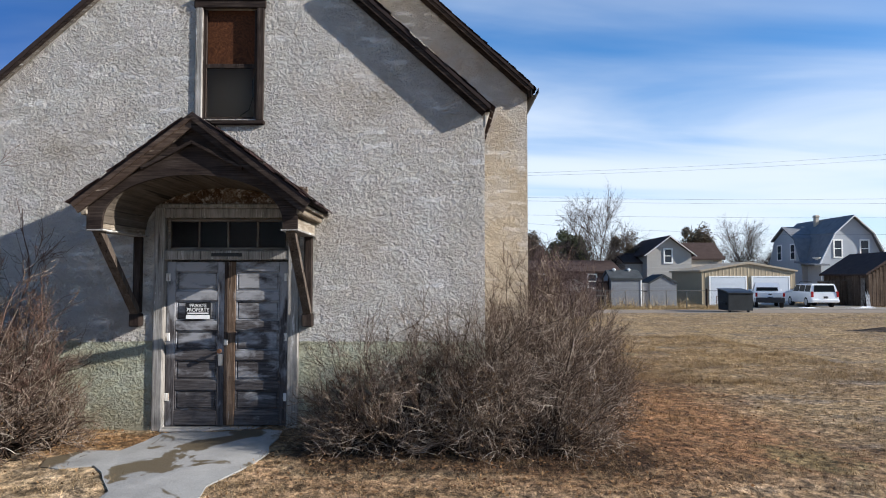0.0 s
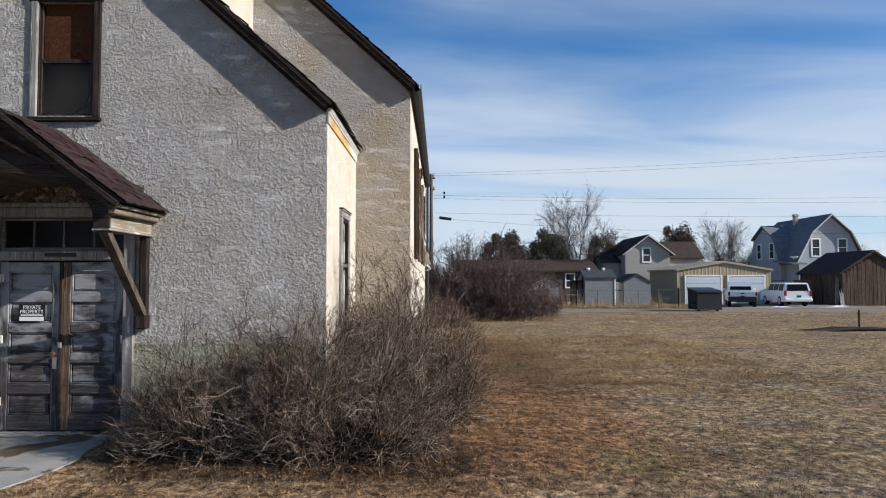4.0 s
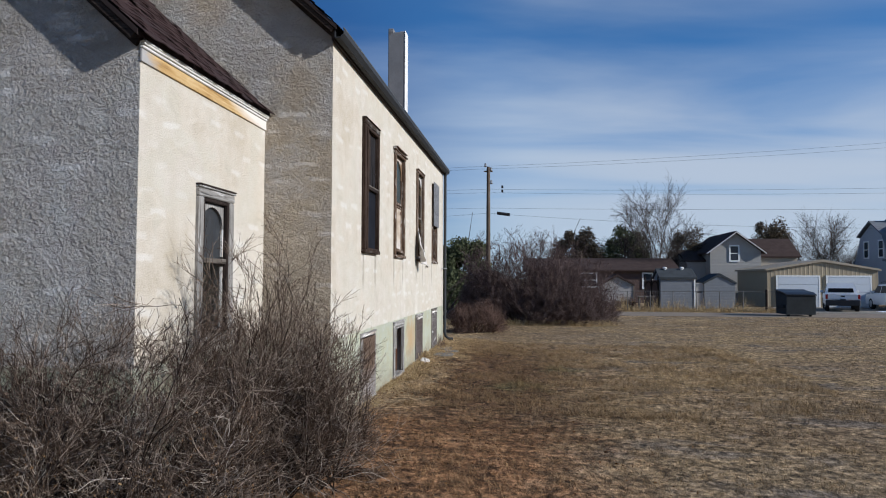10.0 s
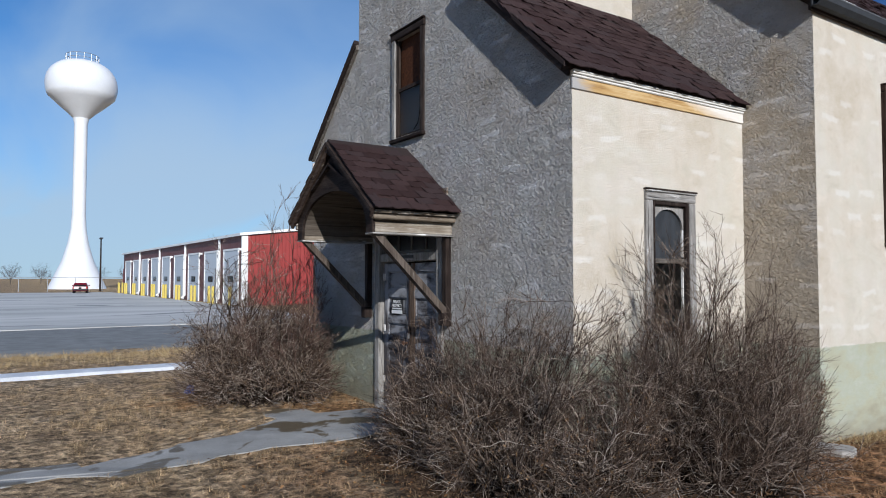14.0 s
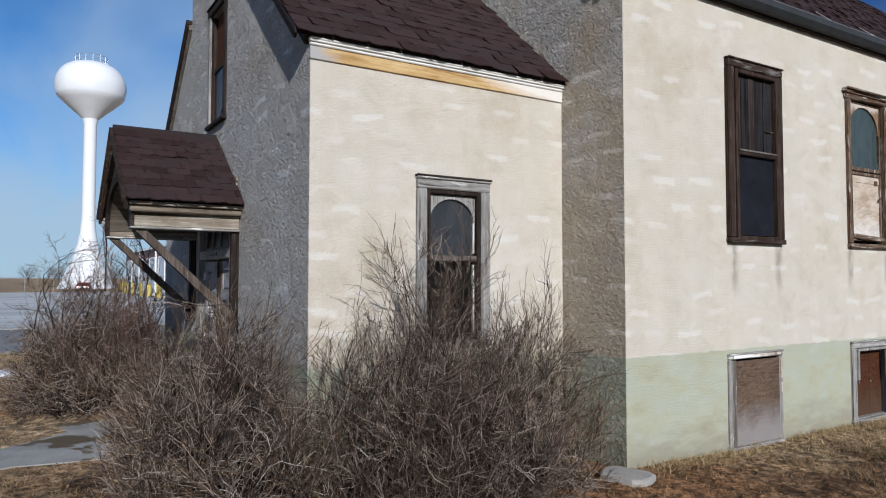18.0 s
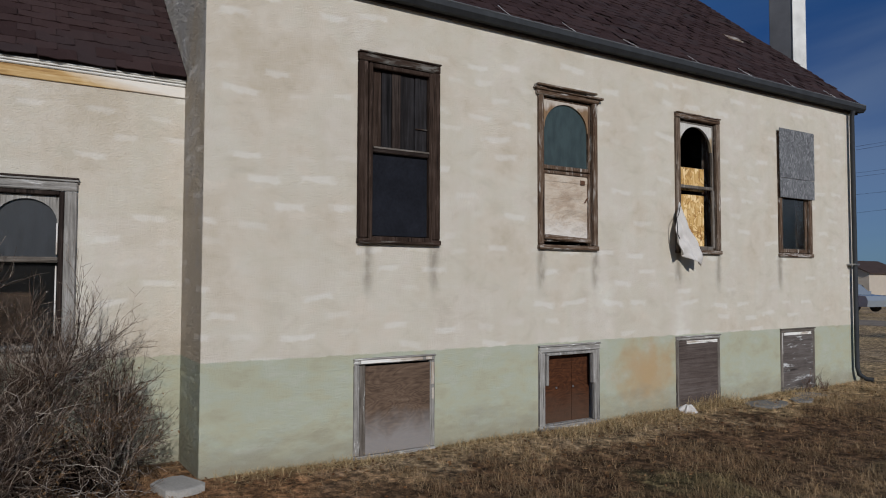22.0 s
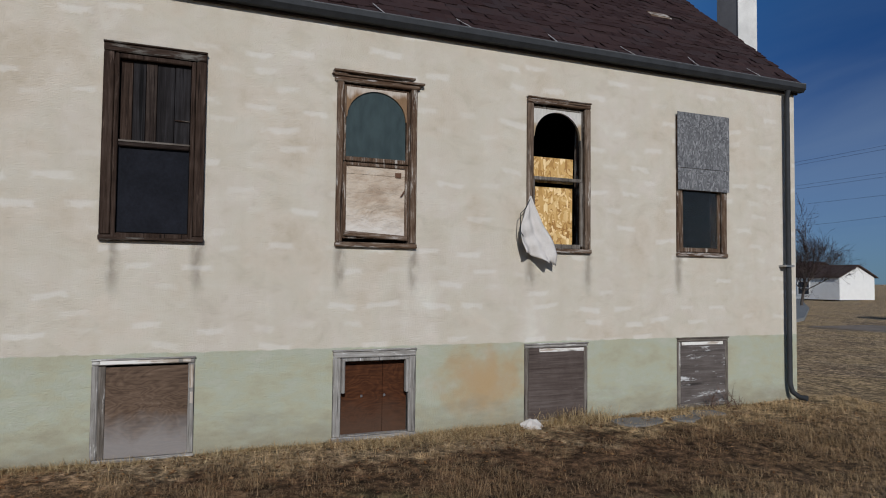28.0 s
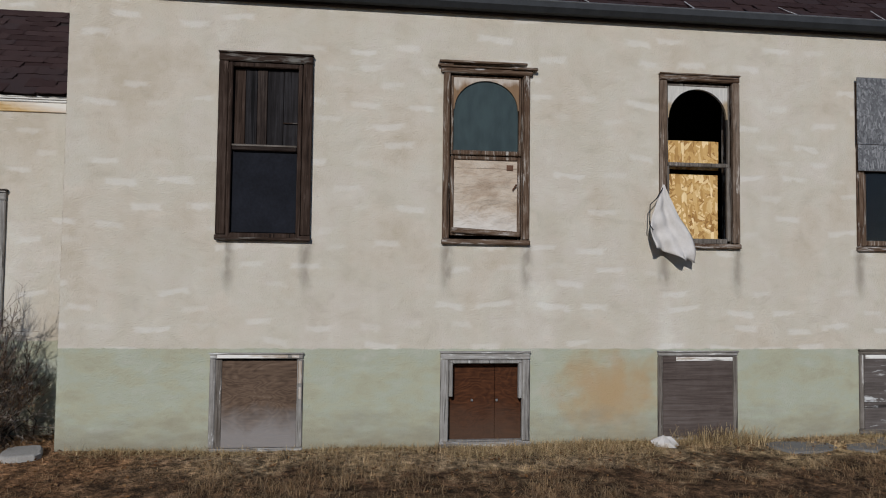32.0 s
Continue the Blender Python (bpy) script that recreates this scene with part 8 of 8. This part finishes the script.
def vehicle(name, label, x, y, z, turn, paint, kind):
    """A car that points along +y at its own middle; profile in metres, then turned and put down."""
    m = Matrix.Translation((x, y, z)) @ Matrix.Rotation(radians(turn), 4, "Z")
    q = 1 / K
    t = thing(name, (0, 0, 0), label, "car")
    if kind == "suv":
        low = [(-2.5, 0.35), (2.5, 0.35), (2.55, 0.75), (2.4, 1.02), (1.25, 1.1), (-2.55, 1.12), (-2.58, 0.6)]
        cab = [(-2.5, 1.1), (1.2, 1.1), (0.5, 1.74), (-0.4, 1.79), (-2.15, 1.77), (-2.36, 1.7)]
        wid, wr, wy = 0.98, 0.39, (-1.55, 1.5)
        side = [(-2.15, -1.25), (-1.15, -0.2), (-0.1, 0.75)]
    elif kind == "pickup":
        low = [(-2.8, 0.45), (2.75, 0.45), (2.8, 0.8), (2.65, 1.08), (1.35, 1.15), (-2.8, 1.18), (-2.85, 0.7)]
        cab = [(-0.75, 1.16), (1.3, 1.14), (0.55, 1.85), (-0.45, 1.86)]
        wid, wr, wy = 0.98, 0.39, (-1.75, 1.75)
        side = [(-0.45, 0.3)]
    else:
        low = [(-2.4, 0.3), (2.35, 0.3), (2.4, 0.62), (2.2, 0.78), (1.2, 0.88), (-1.5, 0.93), (-2.35, 0.88), (-2.42, 0.55)]
        cab = [(-1.65, 0.9), (1.15, 0.87), (0.3, 1.36), (-0.95, 1.38)]
        wid, wr, wy = 0.88, 0.32, (-1.4, 1.4)
        side = [(-1.15, -0.2), (-0.1, 0.65)]

    def fin(s):
        s.v = [((m @ Vector((a * q, b * q, c * q)))) for a, b, c in s.v]
        s.v = [tuple(p) for p in s.v]
        return s

    def taper(poly, w0, w1, z0, z1):
        s = Shape()
        n = len(poly)
        ws = [w0 + (w1 - w0) * (zz - z0) / (z1 - z0) for _, zz in poly]
        s.add([(-w, yy, zz) for w, (yy, zz) in zip(ws, poly)] + [(w, yy, zz) for w, (yy, zz) in zip(ws, poly)],
              [tuple(range(n)), tuple(range(2 * n - 1, n - 1, -1))] + [(i, (i + 1) % n, n + (i + 1) % n, n + i) for i in range(n)])
        return s
    zc0, zc1 = cab[0][1], max(p[1] for p in cab)
    body = part("body", fin(taper(low, wid, wid, 0, 1)), paint, t)
    part("cabin", fin(taper(cab, wid * 0.97, wid * 0.8, zc0, zc1)), paint, t)

    def wall_x(zz):
        return wid * 0.97 + (wid * 0.8 - wid * 0.97) * (zz - zc0) / (zc1 - zc0)
    g0, g1 = zc0 + 0.08, zc1 - 0.12
    for sg in (-1, 1):
        for a, b in side:
            xa, xb = sg * (wall_x(g0) + 0.008), sg * (wall_x(g1) + 0.008)
            tip = 0.35 if b > 0.25 else 0.0
            part("side_window", fin(Shape().add([(xa, a, g0), (xa, b + tip * 0.6, g0), (xb, b - tip * 0.3, g1), (xb, a, g1), (xa * 0.97, a, g0), (xa * 0.97, b + tip * 0.6, g0), (xb * 0.97, b - tip * 0.3, g1), (xb * 0.97, a, g1)],
                 [(0, 1, 2, 3), (7, 6, 5, 4), (0, 4, 5, 1), (1, 5, 6, 2), (2, 6, 7, 3), (3, 7, 4, 0)])), CAR_GLASS, t)
        part("tail_lamp", fin(Shape().box(sg * (wid - 0.16), sg * (wid + 0.005), low[-1][0] - 0.01, low[-1][0] + 0.12, zc0 - 0.32, zc0 + (0.1 if kind == "suv" else -0.03), 0.01)), TAIL, t)
        part("mirror", fin(Shape().box(sg * (wid + 0.0), sg * (wid + 0.2), 0.85, 0.98, zc0 + 0.02, zc0 + 0.2, 0.02)), paint, t)
    rear = min(p[0] for p in cab)
    rb = cab[0][0]
    ry1 = cab[-1][0] if kind != "suv" else -2.38
    part("rear_window", fin(Shape().add([(-wid * 0.78, rb - 0.012, g0), (wid * 0.78, rb - 0.012, g0), (wid * 0.7, ry1 - 0.012 - (0.03 if kind == "suv" else 0), g1), (-wid * 0.7, ry1 - 0.012 - (0.03 if kind == "suv" else 0), g1),
         (-wid * 0.78, rb + 0.05, g0), (wid * 0.78, rb + 0.05, g0), (wid * 0.7, ry1 + 0.06, g1), (-wid * 0.7, ry1 + 0.06, g1)], [(0, 1, 2, 3), (7, 6, 5, 4), (0, 4, 5, 1), (1, 5, 6, 2), (2, 6, 7, 3), (3, 7, 4, 0)])), CAR_GLASS, t)
    part("rear_bumper", fin(Shape().box(-wid, wid, low[-1][0] - 0.12, low[-1][0] + 0.05, 0.4, 0.62 if kind != "pickup" else 0.78, 0.04)), BUMPER if kind != "suv" else paint, t)
    part("number_plate", fin(Shape().box(-0.16, 0.16, low[-1][0] - 0.14, low[-1][0] - 0.1, 0.68, 0.84, 0.005)), BUMPER, t)
    if kind == "suv":
        for sg in (-1, 1):
            part("roof_rail", fin(Shape().tube([(sg * 0.68, -1.9, 1.9), (sg * 0.68, -1.6, 1.95), (sg * 0.68, 0.1, 1.95), (sg * 0.68, 0.35, 1.88)], 0.02, 6)), BUMPER, t)
    if kind == "pickup":
        part("tailgate", fin(Shape().box(-0.85, 0.85, -2.87, -2.82, 0.8, 1.16, 0.02)), paint, t)
        part("latch", fin(Shape().box(-0.12, 0.12, -2.885, -2.865, 0.98, 1.06, 0.01)), BUMPER, t)
    BASE[t] = Vector((0, 0, 0))
    for yy in wy:
        for sg in (-1, 1):
            w = part("wheel", fin(Shape().tube([(sg * (wid - 0.24), yy, wr), (sg * (wid - 0.2), yy, wr), (sg * (wid - 0.02), yy, wr), (sg * (wid + 0.01), yy, wr)], [wr * 0.92, wr, wr, wr * 0.92], 20)), TYRE, t)
            part("rim", fin(Shape().tube([(sg * (wid), yy, wr), (sg * (wid + 0.02), yy, wr)], [wr * 0.66, wr * 0.6], 14)), RIM, w)
    return t


vehicle("suv", "white sport utility vehicle parked by the garage", 26.9, 50.4, FZ, -6, CAR_WHITE, "suv")
vehicle("pickup_truck", "white pickup truck with dark rear bumper parked at the garage", 23.2, 49.4, FZ, -20, CAR_WHITE, "pickup")
vehicle("sedan", "dark red sedan parked on the forecourt", -92.0, 13.6, -0.08, 82, CAR_RED, "sedan")
vehicle("suv", "silver sport utility vehicle parked on the street", -15.45, 52.0, -0.08, -104, CAR_SILVER, "suv")

# utility pole, its wires and hardware
pole = thing("utility_pole", (1.25, 42.8, FZ), "weathered wooden utility pole with insulators", "pole")
part("shaft", Shape().tube([(1.25, 42.8, FZ - 0.2), (1.25, 42.8, 8.3)], [0.15, 0.1], 10), POLE, pole)
for x, z in ((1.08, 8.3), (1.4, 8.05), (1.42, 7.3)):
    part("insulator", Shape().lathe([(0.05, z), (0.09, z + 0.06), (0.05, z + 0.12), (0.07, z + 0.2), (0.02, z + 0.24)], x, 42.8, 10), GALV, pole)
part("bracket", Shape().box(1.0, 1.5, 42.74, 42.8, 8.0, 8.08, 0.01), POLE, pole)
part("splice_case", Shape().tube([(1.75, 42.8, 5.6), (2.5, 42.8, 5.5)], 0.09, 8), WIRE, pole)
for z in (6.8, 7.05):
    part("spacer", Shape().box(2.0, 2.12, 42.75, 42.85, z, z + 0.16, 0.02), WIRE, pole)


def cable(label, p, q_, sag, r=0.0055):
    p, q_ = Vector(p), Vector(q_)
    pts = [p.lerp(q_, i / 24) - Vector((0, 0, 4 * sag * (i / 24) * (1 - i / 24))) for i in range(25)]
    return solo("overhead_wire", Shape().tube(pts, r, 5), WIRE, label, "wire", "structure", "overhead wires")


for z, z2, zl, sag in ((8.35, 11.3, 8.4, 0.5), (8.2, 10.9, 8.2, 0.5), (7.0, 7.3, 7.0, 0.35), (6.8, 6.95, 6.9, 0.35), (5.9, 5.9, 5.95, 0.25), (5.6, 5.4, 5.2, 0.9)):
    cable("thin black overhead wire along the back lane", (1.25, 42.8, z), (46, 42.9, z2), sag)
    cable("thin black overhead wire along the back lane", (1.25, 42.8, z), (-62, 42.0, zl + 0.5), sag * 1.3)


def heap(name, x, y, w, d, h, seed, mat, label, category):
    """A crumpled low heap lying on the ground."""
    rg = random.Random(seed)
    s = Shape()
    n = 14
    z0 = float(ground_z(x, y)) - 0.01
    v, fc = [(x, y, z0 + h)], []
    for ring, (r, zz) in enumerate(((0.45, 0.85), (0.8, 0.5), (1.0, 0.0))):
        for i in range(n):
            a = 2 * math.pi * i / n
            k = r * rg.uniform(0.7, 1.2)
            v.append((x + w * k * math.cos(a), y + d * k * math.sin(a), z0 + h * zz * rg.uniform(0.6, 1.3)))
    fc += [(0, 1 + i, 1 + (i + 1) % n) for i in range(n)]
    for ring in range(2):
        o = 1 + ring * n
        fc += [(o + i, o + n + i, o + n + (i + 1) % n, o + (i + 1) % n) for i in range(n)]
    s.add(v, fc)
    return solo(name, s, mat, label, category)


SNOW = plain("old packed snow", (0.8, 0.82, 0.85), 0.6, 0, 0.06, 12, 0.5)
BLUE_BAG = plain("blue plastic sheet", (0.03, 0.07, 0.3), 0.4, 0, 0.3, 12, 0.6)
DARK_SOIL = plain("burnt dark soil", (0.035, 0.028, 0.024), 0.95, 0, 0.4, 5, 0.8)
heap("plastic_bag", -6.0, 6.1, 0.12, 0.1, 0.13, 3, BLUE_BAG, "crumpled blue plastic bag under the shrub", "bag")
heap("rag", 1.5, 16.5, 0.11, 0.16, 0.1, 12, CLOTH, "crumpled pale rag lying at the wall foot", "rag")
for i, (x, y, w, d) in enumerate(((25.0, 47.2, 0.9, 0.35), (28.6, 47.0, 1.3, 0.4), (29.9, 48.6, 0.7, 0.4))):
    heap("snow_patch", x, y, w, d, 0.07, 20 + i, SNOW, "thin patch of old snow on the drive", "snow")
heap("brush_heap", 16.2, 24.2, 2.0, 0.55, 0.14, 31, DARK_SOIL, "low dark heap of burnt brush on the lawn", "brush heap")
stub = thing("marker_post", (17.2, 25.6, -0.05), "short wooden marker post in the lawn", "post")
part("post", Shape().box(17.17, 17.23, 25.57, 25.63, -0.2, 0.66, 0.012), DARK_Z, stub)

# water tower
wt_x, wt_y = -129.4, 17.0
tw = thing("water_tower", (wt_x, wt_y, -0.1), "white pedestal water tower with a squat round tank", "water tower")
part("pedestal", Shape().lathe([(4.6, -0.1), (3.8, 1.8), (2.5, 4.8), (1.7, 7.6), (1.25, 10.2), (1.08, 13), (1.04, 28.6), (1.3, 29.6)], wt_x, wt_y, 40), TANK, tw, "flared white steel pedestal", True)
ball = [(1.3, 29.6), (2.2, 30.5), (3.6, 31.7), (4.7, 32.75)] + [(5.7 * max(0.02, math.cos(a)) ** 0.75, 35.4 + (4.3 if a > 0 else 5.0) * math.sin(a)) for a in [radians(v) for v in range(-24, 91, 6)]] + [(0.05, 39.72)]
part("tank", Shape().lathe(ball, wt_x, wt_y, 48), TANK, tw, "squat white steel tank", True)
rail_s = Shape()
for i in range(14):
    a = 2 * math.pi * i / 14
    rail_s.tube([(wt_x + 2.6 * math.cos(a), wt_y + 2.6 * math.sin(a), 39.0), (wt_x + 2.6 * math.cos(a), wt_y + 2.6 * math.sin(a), 40.6)], 0.06, 5)
for z in (39.9, 40.6):
    rail_s.tube([(wt_x + 2.6 * math.cos(2 * math.pi * i / 20), wt_y + 2.6 * math.sin(2 * math.pi * i / 20), z) for i in range(21)], 0.05, 5)
part("railing", rail_s, GALV, tw)

# truck bays across the street
b = thing("truck_bay_building", (-65, 25, -0.08), "long maroon and red steel building with white truck bay doors", "building")
BX0, BX1, BY = -90.0, -42.0, 18.2
part("wall", Shape().box(BX0, BX1, BY, 34, -0.08, 4.75), RIB_MAROON, b)
part("end_wall", Shape().prism([(BY, -0.08), (34, -0.08), (34, 4.7), (26.1, 5.6), (BY, 4.7)], "x", BX1, BX1 + 0.05), RIB_RED, b, "bright red ribbed end wall")
part("roof", Shape().prism([(BY - 0.25, 4.72), (26.1, 5.66), (34.3, 4.7), (34.3, 4.85), (26.1, 5.82), (BY - 0.25, 4.9)], "x", BX0 - 0.2, BX1 + 0.25), TRIM, b)
part("corner_trim", Shape().box(BX1 - 0.05, BX1 + 0.09, BY - 0.08, BY + 0.35, -0.08, 4.72), TRIM, b)
for i in range(9):
    x1 = BX1 - 0.9 - i * 5.25
    d = part("bay_door", Shape().box(x1 - 3.3, x1, BY - 0.04, BY + 0.02, -0.08, 3.75), GARAGE_DOOR, b, "white sectional bay door")
    part("door_frame", Shape().box(x1, x1 + 0.16, BY - 0.08, BY, -0.08, 3.9).box(x1 - 3.46, x1 - 3.3, BY - 0.08, BY, -0.08, 3.9).box(x1 - 3.3, x1, BY - 0.08, BY, 3.76, 3.9), TRIM, d)
    part("door_window", Shape().box(x1 - 2.3, x1 - 1.0, BY - 0.06, BY - 0.041, 1.5, 1.95), PANE, d)
    for xx in (x1 + 0.45, x1 - 3.75):
        part("bollard", Shape().tube([(xx, BY - 0.7, -0.1), (xx, BY - 0.7, 1.15), (xx, BY - 0.7, 1.22)], [0.11, 0.11, 0.04], 10), YELLOW, b)
    if i % 2 == 1:
        part("downpipe", Shape().tube([(x1 + 0.9, BY - 0.1, 4.7), (x1 + 0.9, BY - 0.1, 0.3), (x1 + 0.9, BY - 0.4, 0.05)], 0.09, 8), TRIM, b)
    part("wall_lamp", Shape().box(x1 + 0.75, x1 + 1.0, BY - 0.25, BY, 3.7, 3.85, 0.02), TRIM, b)
part("annex", Shape().box(-97, BX0 - 0.01, BY + 1.0, 28, -0.08, 3.0), RIB_RED, b)
for xx in (-92, -95):
    part("bollard", Shape().tube([(xx, BY + 0.2, -0.1), (xx, BY + 0.2, 1.2)], 0.12, 10), YELLOW, b)

# edge of town: wire fence, evergreen, far trees and a rise of prairie
far = thing("field_fence", (-100, 0, 0), "long wire fence at the edge of the fields", "fence")
for i in range(16):
    part("post", Shape().tube([(-104, -30 + i * 3.4, -0.1), (-104, -30 + i * 3.4, 1.9)], 0.05, 6), GALV, far)
part("rail", Shape().tube([(-104, -30, 1.85), (-104, 22, 1.85)], 0.04, 6), GALV, far)
juniper("spruce", "dark spruce at the edge of the fields", 61, -118, 1.5, 5.0, 6.5, NEEDLE, 16, 500)
juniper("spruce", "dark spruce at the edge of the fields", 62, -126, -4.5, 5.0, 5.5, NEEDLE, 14, 500)
for i, (x, y) in enumerate(((-230, 10), (-236, 18), (-232, 27), (-240, 34), (-225, 40))):
    bare_tree("bare_tree", "far leafless tree on the field edge", 70 + i, x, y, 6.0, 4.5, 1.4, full=3)
pl = thing("light_pole", (-103, 17.2, -0.1), "tall lamp pole behind the forecourt", "pole")
part("shaft", Shape().tube([(-103, 17.2, -0.1), (-103, 17.2, 7.4)], [0.14, 0.09], 8), DARK_Z, pl)
part("lamp_head", Shape().box(-103.3, -102.3, 17.0, 17.4, 7.3, 7.5, 0.04), BUMPER, pl)

# across the street behind the church: white and brown low house, trees
h = thing("street_house", (-55, 95, 0), "low white and brown house across the street", "house")
gable_block(h, -64, -54, 88, 96, -0.1, 2.9, 4.4, "x", SID_BROWN, ROOF_BROWN, 0.4)
gable_block(h, -53.9, -47, 86, 92, -0.1, 2.6, 3.9, "x", SID_WHITE, ROOF_BROWN, 0.3)
far_window(h, -52.5, -51, 0.5, 2.0, 86)
far_window(h, -61, -59, 1.0, 2.2, 88)
part("porch_post", Shape().box(-57.0, -56.8, 87.0, 87.2, -0.1, 2.8).box(-55.4, -55.2, 87.0, 87.2, -0.1, 2.8), OCHRE_Y, h)
h = thing("street_house", (-44, 100, 0), "small tan house with brown roof across the street", "house")
gable_block(h, -42, -36, 96, 104, -0.1, 2.6, 4.0, "y", SID_TAN, ROOF_BROWN, 0.3)
far_window(h, -40.5, -39.3, 1.0, 2.2, 96)
bare_tree("bare_tree", "spreading leafless street tree", 81, -34, 64, 7.5, 5.0, 1.8, BARK, TWIG_DARK)
bare_tree("bare_tree", "leafless tree behind the low house", 82, -62, 102, 8.0, 5.0, 2.0)
bare_tree("bare_tree", "leafless tree behind the low house", 83, -48, 104, 8.0, 5.0, 2.0)
bare_tree("bare_tree", "leafless tree behind the white house", 84, -34, 108, 8.0, 5.0, 2.0)
